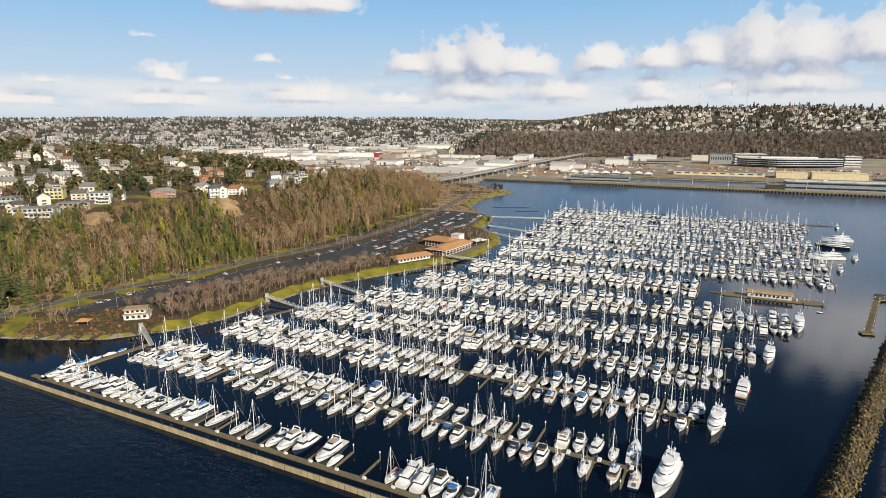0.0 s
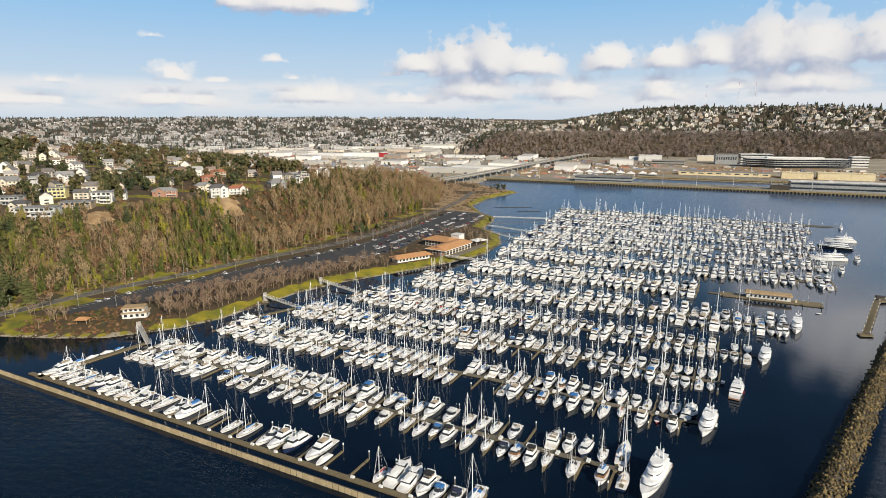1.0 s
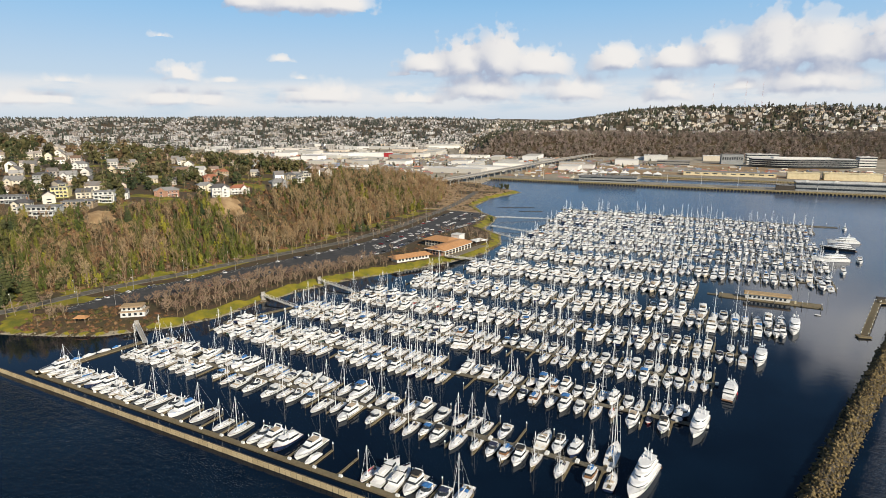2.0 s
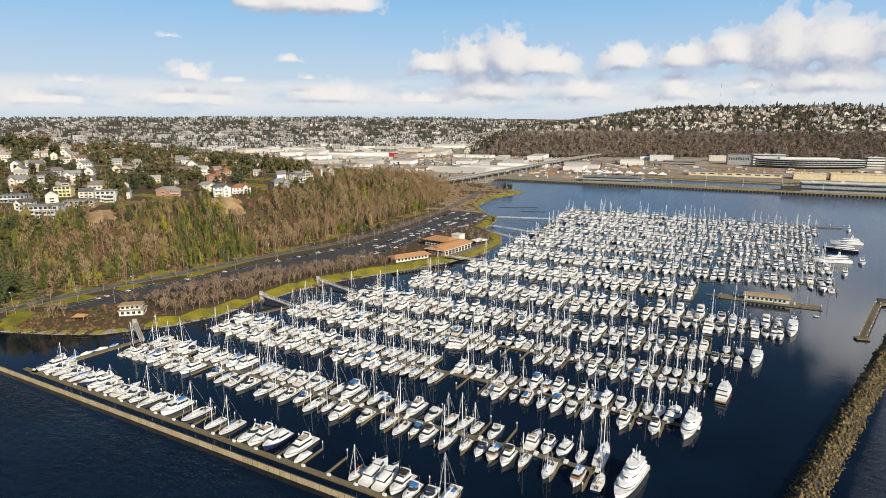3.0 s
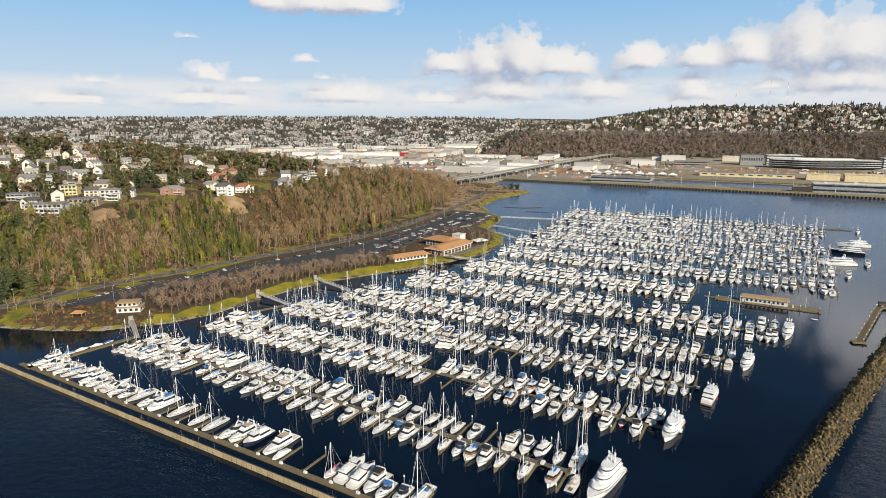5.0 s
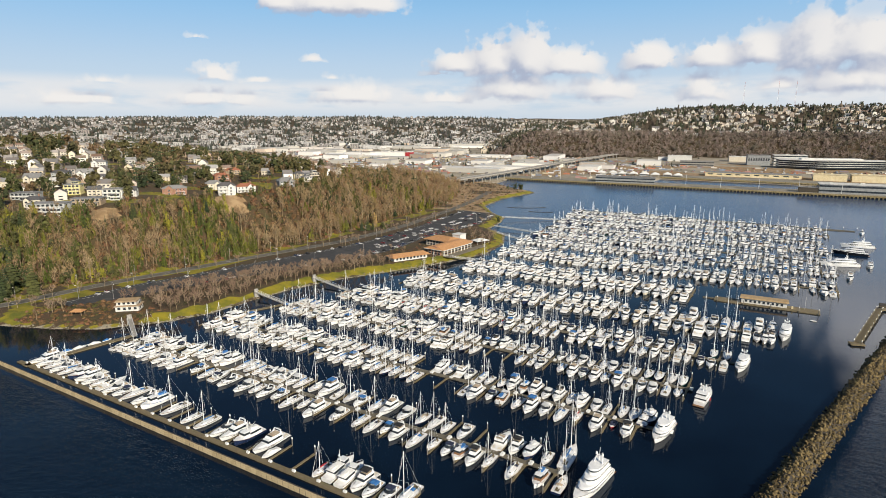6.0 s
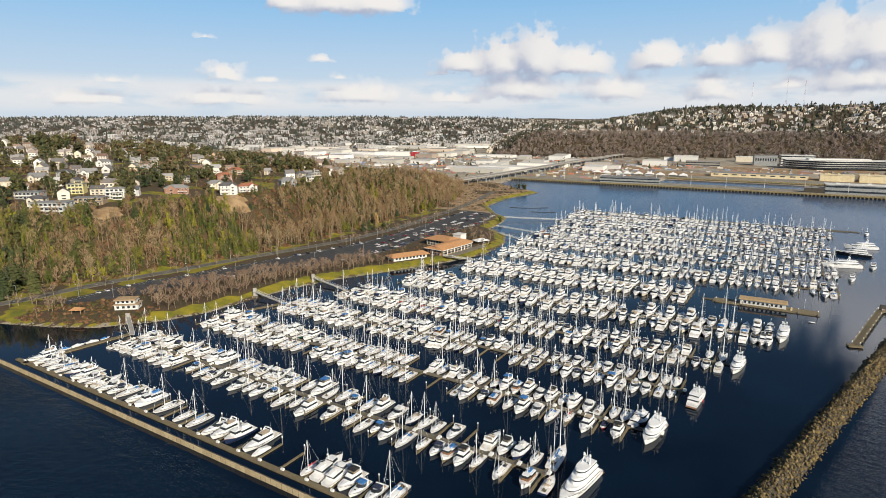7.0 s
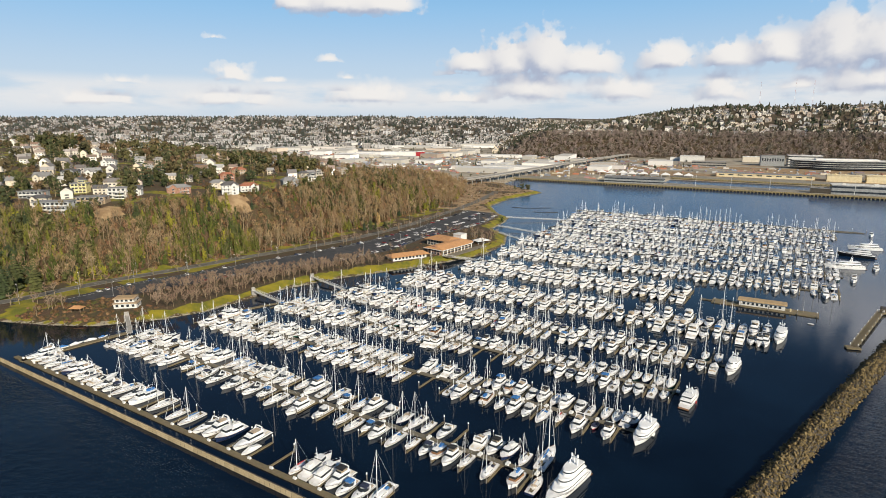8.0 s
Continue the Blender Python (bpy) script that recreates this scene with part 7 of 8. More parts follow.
    edge = edge + np.c_[rs.uniform(-2.2, 1.2, len(edge)), rs.uniform(-1.5, 1.5, len(edge))]
    stones = [(p, q, z - 0.15, r.uniform(0, 6.28), r.uniform(0.4, 1.0), r.uniform(0.6, 1.0), r.randint(0, 3)) for p, q, z in zip(edge[:, 0], edge[:, 1], height(edge[:, 0], edge[:, 1]))]
    scatter("shore_rocks", [rock(k) for k in range(4)], stones, ("shore_stone",), "grey riprap stones along the waterline", "rocks", 15)


surface("shore_stone", (0.10, 0.09, 0.07), (0.30, 0.265, 0.20), 0.7, 0.9, bump=0.8, per="island", stain=(0.05, 0.045, 0.03))
surface("armour_stone", (0.016, 0.012, 0.006), (0.27, 0.195, 0.08), 0.9, 0.9, bump=1.0, per="object", stain=(0.09, 0.075, 0.045))
surface("armour_stones", (0.016, 0.012, 0.006), (0.27, 0.195, 0.08), 0.9, 0.9, bump=1.0, per="island", stain=(0.09, 0.075, 0.045))


def rock(seed):
    """An angular boulder."""
    r = random.Random(300 + seed)
    bm = bmesh.new()
    bmesh.ops.create_icosphere(bm, subdivisions=1, radius=0.8)
    turn = Euler((r.uniform(0, 6), r.uniform(0, 6), r.uniform(0, 6))).to_matrix()
    for v in bm.verts:
        v.co *= r.uniform(0.55, 1.28)
        v.co.x *= r.uniform(1.1, 1.3)
        v.co.z *= 0.75
        v.co = turn @ v.co
    s = Shape()
    s.add([v.co[:] for v in bm.verts], [[v.index for v in f.verts] for f in bm.faces])
    bm.free()
    return s


make_shore_trees()

# ---- port, bridge and far city ----
def long_building(name, label, x, y, w, d, h, turn, wall, roof="grey_roof", bands=0, cat="building", windows=0):
    b = thing(name, label, cat, at=pose(x, y, 3.6, 0, 0, turn))
    s = Shape()
    s.block(0, 0, 0, w, d, h)
    part("wall", s, wall, b)
    r = Shape()
    r.block(0, 0, h, w + 1.2, d + 1.2, 0.5)
    rnd = random.Random(int(x * 7 + y))
    for _ in range(4):
        r.block(rnd.uniform(-0.4, 0.4) * w, rnd.uniform(-0.3, 0.3) * d, h + 0.5, rnd.uniform(2, 6), rnd.uniform(2, 5), rnd.uniform(0.8, 2.0))
    part("roof", r, roof, b)
    for k in range(bands):
        g = Shape()
        z = h * (k + 0.42) / bands
        g.block(0, 0, z, w + 0.2, d + 0.2, h / bands * 0.38)
        part("window_band", g, "window_glass", b)
    if windows:
        windows_row(b, "window", -w / 2 + 1, w / 2 - 1, windows, -d / 2, h * 0.45, w / windows * 0.55, h * 0.3)
    return b


surface("yellow_shed", (0.60, 0.50, 0.30), (0.74, 0.64, 0.42), 0.2, 0.7)
surface("pale_shed", (0.55, 0.54, 0.51), (0.68, 0.67, 0.64), 0.2, 0.7)
surface("pier_timber", (0.16, 0.125, 0.06), (0.36, 0.29, 0.15), 0.5, 0.85, bump=0.4)
surface("pier_deck", (0.17, 0.155, 0.125), (0.32, 0.285, 0.215), 0.08, 0.9, stain=(0.11, 0.10, 0.085))


def pier(name, label, x0, x1, y0, y1, skew=0.0):
    """A long wharf on piles: a deck, a fender band, and piles along the face."""
    p = thing(name, label, "pier")
    s = Shape()
    top = [(x0, y0, 3.0), (x1, y0 + skew, 3.0), (x1, y1 + skew, 3.0), (x0, y1, 3.0)]
    s.loft([top, [(a, b, 4.3) for a, b, _ in top]])
    part("deck", s, "pier_deck", p)
    f = Shape()
    f.loft([[(x0, y0 - 0.6, 2.3), (x0, y0 - 0.1, 2.3), (x0, y0 - 0.1, 4.5), (x0, y0 - 0.6, 4.5)], [(x1, y0 + skew - 0.6, 2.3), (x1, y0 + skew - 0.1, 2.3), (x1, y0 + skew - 0.1, 4.5), (x1, y0 + skew - 0.6, 4.5)]])
    part("fender_beam", f, "pier_timber", p)
    q = Shape()
    n = int((x1 - x0) / 5)
    for k in range(n):
        u = k / n
        q.block(x0 + (x1 - x0) * u, y0 + skew * u + 0.6, -3, 1.6, 1.6, 6.0)
    tagged(part("pile", q, "pier_timber", p), kind="stuff")
    # added dark block in place of the shade behind the piles
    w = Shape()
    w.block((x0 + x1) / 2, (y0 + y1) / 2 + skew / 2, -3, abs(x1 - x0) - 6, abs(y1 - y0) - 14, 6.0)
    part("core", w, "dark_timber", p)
    return p


def make_port():
    pier("cargo_pier", "long cargo pier with timber fender wall on dark piles", -455, 420, 1046, 1092, 6)
    pier("cargo_pier", "second cargo pier behind the narrow slip", -190, 420, 1206, 1260, 4)
    long_building("port_building", "low grey pier warehouse with ribbon windows", -226, 1072, 100, 22, 10, 6, "grey_wall", "grey_roof", 2)
    long_building("pier_terminal", "grey cruise terminal on the pier with pale roof", 135, 1078, 140, 26, 14, 4, "grey_wall", "pale_shed", 2)
    long_building("pier_hut", "dark shed on the pier edge", 52, 1064, 26, 10, 8, 4, "dark_timber")
    long_building("port_shed", "long yellow port shed with flat roof", -38, 1296, 165, 26, 7, 2, "yellow_shed", "grey_roof", 0, windows=10)
    long_building("port_shed", "tall yellow port shed", 88, 1290, 52, 26, 11, 2, "yellow_shed", "yellow_shed")
    long_building("port_shed", "tall yellow port shed with roof monitor", 165, 1296, 88, 30, 12, 2, "yellow_shed", "yellow_shed")
    long_building("port_shed", "large pale port shed", 300, 1300, 120, 30, 11, 2, "pale_shed")
    for k in range(14):
        p = thing("pier_light", "tall slim light mast on the cargo pier", "light mast", "pier light masts", pose(-400 + 55 * k, 1062 + (k % 3) * 6, 4.3))
        s = Shape()
        s.tube((0, 0, 0), (0, 0, 17), 0.35, 0.22, 5)
        part("mast", s, "pale_shed", p)
        s = Shape()
        s.block(0, 0, 17, 2.4, 0.8, 0.7)
        part("lamp_head", s, "lamp_metal", p)
    # waterfront office campus with curved glass front
    b = thing("office_campus", "long curved glass office building with pale floor bands", "building", at=pose(102, 1590, 5.5, 0, 0, 12))
    for k in range(4):
        for name, mat, z0, z1, grow in (("window_band", "window_glass", 0.5, 3.9, 0.0), ("floor_band", "white_wall", 3.9, 4.6, 0.7)):
            s = Shape()
            rings = []
            for j in range(13):
                u = j / 12 - 0.5
                x, y = u * 210, -14 - 22 * math.cos(u * math.pi) + 6 * math.sin(u * 9)
                rings.append([(x, y - grow, k * 4.5 + z0), (x, 30, k * 4.5 + z0), (x, 30, k * 4.5 + z1), (x, y - grow, k * 4.5 + z1)])
            s.loft(rings)
            part(name, s, mat, b)
    s = Shape()
    s.block(0, 10, 18.05, 120, 24, 3.0)
    part("roof_plant", s, "pale_shed", b)
    long_building("office_block", "grey office block with square windows", -46, 1640, 50, 26, 24, 10, "grey_wall", "grey_roof", 0, windows=9)
    long_building("office_block", "white laboratory block with large windows", 20, 1660, 70, 30, 25, 10, "white_wall", "pale_shed", 4)
    long_building("office_block", "white office block with windows", 232, 1650, 34, 26, 24, 10, "white_wall", "pale_shed", 4)
    long_building("parking_garage", "open concrete parking garage with rows of columns", -172, 1545, 74, 34, 11, 8, "kerb_concrete", "kerb_concrete", 2)
    long_building("store_building", "white flat-roofed store building", -235, 1700, 60, 36, 14, 8, "white_wall", "pale_shed")
    long_building("store_building", "cream flat-roofed store building", -100, 1760, 42, 28, 13, 8, "cream_wall", "pale_shed")
    # road bridge over the rail yard
    br = thing("road_bridge", "long concrete road bridge on rows of columns", "bridge")
    line = smooth_line([(-500, 730), (-466, 819), (-453, 965), (-446, 1157), (-441, 1428), (-420, 1760)], 14)
    s = Shape()
    a, c = offset_line(line, 8), offset_line(line, -8)
    s.loft([[(*p, 14.5), (*p, 13.2), (*q, 13.2), (*q, 14.5)] for p, q in zip(a, c)])
    part("deck", s, "kerb_concrete", br)
    for side in (8, -8):
        e = offset_line(line, side)
        s = Shape()
        s.loft([[(p[0] - 0.2, p[1], 14.5), (p[0] + 0.2, p[1], 14.5), (p[0] + 0.2, p[1], 15.6), (p[0] - 0.2, p[1], 15.6)] for p in e])
        part("parapet", s, "kerb_concrete", br)
    col = Shape()
    for ex in (-5, 5):
        col.block(ex, 0, 0, 1.4, 1.6, 10.2)
    col.block(0, 0, 9.2, 15, 1.8, 1.2)
    cm = col.mesh("bent", ("kerb_concrete",))
    for p in line[::2]:
        part("bent", cm, (), br).matrix_basis = pose(p[0], p[1], 3.0)
    # white and coloured sheds over the flat land
    r = random.Random(44)
    shed = []
    boxes = [city_house(w, d, h, False, glazed=False) for w, d, h in ((70, 28, 7), (120, 40, 8), (40, 22, 6), (56, 44, 9))]
    rs = np.random.RandomState(44)
    px, py = rs.uniform(-2300, -250, 900), rs.uniform(1120, 3300, 900)
    bad = (-0.75 * px + 0.66 * py > 2950) | (inside_by(QUEEN, px, py) > -40) | (inside_by(BLUFF, px, py) > -90) | ((px > -330 - (py - 1100) * 0.05) & (py < 1500)) | (np.abs(px - np.interp(py, line[:, 1], line[:, 0])) < 45)
    for x, y in zip(px[~bad].tolist(), py[~bad].tolist()):
        if any(abs(x - q[0]) < 84 and abs(y - q[1]) < 50 for q in shed):
            continue
        shed.append((x, y, 3.6, radians(r.choice((8, 8, 98)) + r.uniform(-4, 4)), 1.0, r.uniform(0.8, 1.3), r.randint(0, 3)))
    tinted("shed_wall", [(0.70, 0.69, 0.66), (0.56, 0.53, 0.47), (0.72, 0.71, 0.69), (0.44, 0.42, 0.38), (0.62, 0.59, 0.53), (0.46, 0.36, 0.28), (0.70, 0.69, 0.68)], 0.8)
    tinted("shed_roof", [(0.60, 0.58, 0.54), (0.44, 0.41, 0.36), (0.68, 0.66, 0.63), (0.34, 0.33, 0.31), (0.54, 0.50, 0.43)], 0.8)
    scatter("warehouses", boxes, shed, ("shed_wall", "shed_roof", "window_glass"), "pale flat-roofed warehouses and shops on the valley floor", "warehouses", 16)
    long_building("store_building", "long white store building on the valley floor", -1040, 1480, 110, 40, 14, 35, "white_wall", "pale_shed")
    long_building("store_building", "red-fronted store building on the valley floor", -985, 1515, 26, 40, 14, 35, "red_hull", "pale_shed")
    # rail yard sidings, cars and containers
    junk = []
    px, py = rs.uniform(-1500, 400, 2300), rs.uniform(1075, 1700, 2300)
    good = (inside_by(LAND, px, py) > 30) & (inside_by(BLUFF, px, py) < -70) & ((py > 1330) | (px < -210)) & ((py < 1520) | (px < -240))
    for x, y in zip(px[good].tolist(), py[good].tolist()):
            junk.append((x, y, 3.6, radians(r.choice((8, 98)) + r.uniform(-3, 3)), 1.0, 1.0, r.randint(0, 1)))
    unit = Shape()
    unit.block(0, 0, 0, 12, 2.5, 2.8)
    van = Shape()
    van.block(0, 0, 0.2, 5.0, 2.0, 1.6, 0, (0.8, 0.85))
    tinted("container_paint", [(0.60, 0.60, 0.58), (0.10, 0.10, 0.11), (0.45, 0.18, 0.10), (0.15, 0.2, 0.28), (0.62, 0.61, 0.60), (0.5, 0.42, 0.25)], 0.6)
    for k in range(9):
        t = Shape()
        hip_roof(t, 16, 14, 4.0, 4.2, 0.4, 0.06)
        for ex in (-7.5, 7.5):
            for ey in (-6.5, 6.5):
                t.tube((ex, ey, 0), (ex, ey, 4.0), 0.15, n=4)
        o = tagged(part("tent", t, "white_canvas"), "white peaked storage tent on the port land", "tent", "port tents")
        o.matrix_basis = pose(-330 + 21 * k, 1225 + r.uniform(-12, 12), 3.6, 0, 0, 8)
    scatter("parked_vehicles", [unit, van], junk, ("container_paint",), "parked trailers and vehicles on the port land", "vehicles", 17)


def far_tree(seed, h, conifer):
    """A small distant tree of a few ragged clumps."""
    r = random.Random(seed)
    s = Shape()
    s.tube((0, 0, -1), (0, 0, h * 0.6), 0.25, 0.1, 3, cap=False)
    n = 4
    for k in range(n):
        f = k / n
        rad = h * (0.26 * (1 - f) + 0.03) if conifer else h * r.uniform(0.16, 0.28)
        c = Vector((0, 0, h * (0.2 + 0.7 * f))) if conifer else Vector((r.uniform(-0.22, 0.22) * h, r.uniform(-0.22, 0.22) * h, h * r.uniform(0.4, 0.85)))
        ring = [c + Vector((math.cos(a * 1.2566 + k) * rad * r.uniform(0.7, 1.2), math.sin(a * 1.2566 + k) * rad * r.uniform(0.7, 1.2), -rad * 0.35)) for a in range(5)]
        top, low = c + Vector((0, 0, rad * (1.3 if conifer else 0.8))), c - Vector((0, 0, rad * 0.5))
        s.add(ring + [top, low], [(a, (a + 1) % 5, 5) for a in range(5)] + [((a + 1) % 5, a, 6) for a in range(5)], 0)
    return s


def brush_tree(seed, h, n=15):
    """A distant leafless tree: a fan of thin upright sprays."""
    r = random.Random(seed)
    s = Shape()
    for _ in range(n):
        a, rad = r.uniform(0, 6.283), h * r.uniform(0.02, 0.3)
        base = Vector((math.cos(a) * rad * 0.35, math.sin(a) * rad * 0.35, h * r.uniform(-0.05, 0.3)))
        tip = Vector((math.cos(a) * rad * 1.4, math.sin(a) * rad * 1.4, h * r.uniform(0.5, 1.0)))
        b = r.uniform(0, 6.283)
        w = Vector((math.cos(b), math.sin(b), 0)) * h * r.uniform(0.03, 0.07)
        m = base.lerp(tip, 0.74)
        s.add([base, m - w, tip, m + w], [(0, 1, 2, 3)])
    return s


def clump_tree(seed, h):
    """A distant leafless tree, its round crown of short twig sprays pointing outwards."""
    r = random.Random(seed)
    s = Shape()
    s.tube((0, 0, -1), (0, 0, h * 0.6), 0.3, 0.12, 3, cap=False)
    for _ in range(24):
        d = Vector((r.gauss(0, 1), r.gauss(0, 1), r.gauss(0.3, 0.8))).normalized()
        p = Vector((0, 0, h * 0.58)) + Vector((d.x * 0.36, d.y * 0.36, d.z * 0.42)) * h * r.uniform(0.5, 1.0)
        side = d.cross(Vector((r.uniform(-1, 1), r.uniform(-1, 1), 0.4))).normalized() * h * r.uniform(0.04, 0.09)
        s.add([p - side, p + d * h * r.uniform(0.08, 0.2), p + side, p - d * h * 0.08], [(0, 1, 2, 3)])
    return s


def make_city():
    rs = np.random.RandomState(77)

    def field(n, x0, x1, y0, y1, keep):
        x, y = rs.uniform(x0, x1, n), rs.uniform(y0, y1, n)
        ok = keep(x, y) & (np.hypot(x, y) < 4900) & (np.degrees(np.arctan2(x, y)) > -74) & (np.degrees(np.arctan2(x, y)) < 16)
        x, y = x[ok], y[ok]
        z = height(x, y)
        return x, y, z

    def rows(x, y, z, sizes, kinds, lo, hi, tall=(0.9, 1.3), street=None):
        turn = rs.uniform(0, 6.283, len(x)) if street is None else np.radians(rs.choice([street, street + 90], len(x)) + rs.uniform(-6, 6, len(x)))
        return list(zip(x, y, z - 0.3, turn, rs.uniform(lo, hi, len(x)), rs.uniform(*tall, len(x)), rs.randint(0, kinds, len(x))))

    far = lambda x, y: -0.75 * x + 0.66 * y
    flank = lambda x, y: x < -0.38 * (y - 1650) - 520
    # the hill to the east
    x, y, z = field(7600, -2300, 1300, 1600, 4800, lambda x, y: (inside_by(QUEEN, x, y) > np.where(flank(x, y) & (x < -860), -20, 165)) & (inside_by(QUEEN, x, y) < 1150) & (ripple(x, y, 60) + 0.7 * ripple(y, x, 140) < 0.75))
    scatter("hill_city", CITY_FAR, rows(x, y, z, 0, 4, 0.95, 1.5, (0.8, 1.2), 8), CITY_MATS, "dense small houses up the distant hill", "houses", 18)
    trees = [far_tree(k, 11, False) for k in (0, 5)] + [brush_tree(1, 13, 18)] + [far_tree(10 + k, 16, True) for k in range(2)]
    x, y, z = field(23000, -2300, 1300, 1600, 4800, lambda x, y: (inside_by(QUEEN, x, y) > np.where(flank(x, y), 0, 150)) & (inside_by(QUEEN, x, y) < 1200) & (ripple(x, y, 60) + 0.7 * ripple(y, x, 140) > 0.0))
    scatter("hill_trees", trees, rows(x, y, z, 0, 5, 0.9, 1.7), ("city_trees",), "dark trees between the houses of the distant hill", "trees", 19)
    x, y, z = field(2600, -1900, 1300, 1700, 4200, lambda x, y: (inside_by(QUEEN, x, y) > 780) & (inside_by(QUEEN, x, y) < 1180))
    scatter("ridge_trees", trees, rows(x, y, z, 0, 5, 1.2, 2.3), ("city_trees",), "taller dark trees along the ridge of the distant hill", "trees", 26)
    belt = [clump_tree(30, 14), clump_tree(61, 12), brush_tree(32, 14, 24), clump_tree(63, 13)]
    x, y, z = field(20000, -1100, 900, 1640, 2400, lambda x, y: (inside_by(QUEEN, x, y) > 0) & (inside_by(QUEEN, x, y) < 200) & ((x > -780) | ~flank(x, y)))
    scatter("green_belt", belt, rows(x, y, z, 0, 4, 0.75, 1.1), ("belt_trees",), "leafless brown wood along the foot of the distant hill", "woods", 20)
    # the north slope across the valley
    x, y, z = field(11500, -4800, 600, 500, 4900, lambda x, y: (far(x, y) > 2500) & (inside_by(QUEEN, x, y) < 0) & (ripple(x, y, 75) + 0.7 * ripple(y, x, 170) < 0.5))
    scatter("north_city", CITY_FAR, rows(x, y, z, 0, 4, 0.9, 1.35, (0.8, 1.3), 20), ("hazed_slope_wall", "city_roof", "window_glass"), "endless small houses on the far slope across the valley", "houses", 21)
    x, y, z = field(22000, -4800, 600, 500, 4900, lambda x, y: (far(x, y) > 2350) & (inside_by(QUEEN, x, y) < 0) & (ripple(x, y, 75) + 0.7 * ripple(y, x, 170) > -0.25))
    scatter("north_trees", trees, rows(x, y, z, 0, 5, 1.05, 1.75), ("hazed_slope_trees",), "trees between the houses of the far slope", "trees", 22)
    x, y, z = field(1500, -2600, -200, 900, 2800, lambda x, y: (inside_by(LAND, x, y) > 60) & (inside_by(QUEEN, x, y) < 0) & (inside_by(BLUFF, x, y) < -40) & ((y > 1350) | (x < -520)))
    scatter("valley_trees", trees, rows(x, y, z, 0, 5, 0.4, 0.8), ("city_trees",), "scattered trees over the valley floor", "trees", 23)
    blocks = [city_house(w, d, h, False) for w, d, h in ((34, 16, 12), (46, 18, 10), (26, 20, 16))]
    x, y, z = field(620, -3400, -500, 1500, 3600, lambda x, y: (far(x, y) > 2300) & (far(x, y) < 3500) & (inside_by(QUEEN, x, y) < 60))
    scatter("apartment_blocks", blocks, rows(x, y, z, 0, 3, 0.8, 1.3, (0.8, 1.2), 20), ("hazed_slope_wall", "shed_roof", "window_glass"), "white apartment and shop blocks at the foot of the far slope", "buildings", 27)
    # east flank of the near hill
    x, y, z = field(2600, -1500, -420, 600, 1400, lambda x, y: (inside_by(BLUFF, x, y) < 0) & (inside_by(BLUFF, x, y) > -58))
    scatter("flank_trees", belt + trees, rows(x, y, z, 0, 9, 0.5, 0.9), ("belt_trees",), "bare trees down the far flank of the bluff", "woods", 24)
    # radio masts on the hill
    for x, y, h in ((-190, 2990, 120), (-58, 3000, 128), (8, 3000, 122)):
        m = thing("radio_mast", "tall red and white lattice radio mast", "radio mast", "radio masts", pose(x, y, float(height(x, y)) - 1))
        for k in range(6):
            s = Shape()
            z0, z1 = h * k / 6, h * (k + 1) / 6
            for a in range(3):
                r0, r1 = 3.2 * (1 - z0 / h) + 0.5, 3.2 * (1 - z1 / h) + 0.5
                c, d = math.cos(a * 2.094), math.sin(a * 2.094)
                e, f = math.cos((a + 1) * 2.094), math.sin((a + 1) * 2.094)
                s.tube((c * r0, d * r0, z0), (c * r1, d * r1, z1), 0.16, n=3)
                s.tube((c * r0, d * r0, z0), (e * r1, f * r1, z1), 0.1, n=3)
            part("section", s, "mast_red" if k % 2 else "white_paint", m)


surface("mast_red", (0.30, 0.06, 0.045), (0.42, 0.10, 0.07), 0.5, 0.6)
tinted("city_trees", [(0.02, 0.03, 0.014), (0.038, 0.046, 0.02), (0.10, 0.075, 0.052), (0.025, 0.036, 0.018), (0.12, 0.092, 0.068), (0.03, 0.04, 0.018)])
# bluish tree tones carry the haze over the far slope
tinted("hazed_slope_trees", [(0.022, 0.034, 0.024), (0.04, 0.05, 0.036), (0.085, 0.075, 0.068), (0.027, 0.04, 0.03), (0.10, 0.09, 0.085), (0.032, 0.043, 0.034)])
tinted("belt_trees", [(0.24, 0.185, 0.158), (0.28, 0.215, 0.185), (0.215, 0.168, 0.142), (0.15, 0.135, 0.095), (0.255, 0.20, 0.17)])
make_port()
make_city()

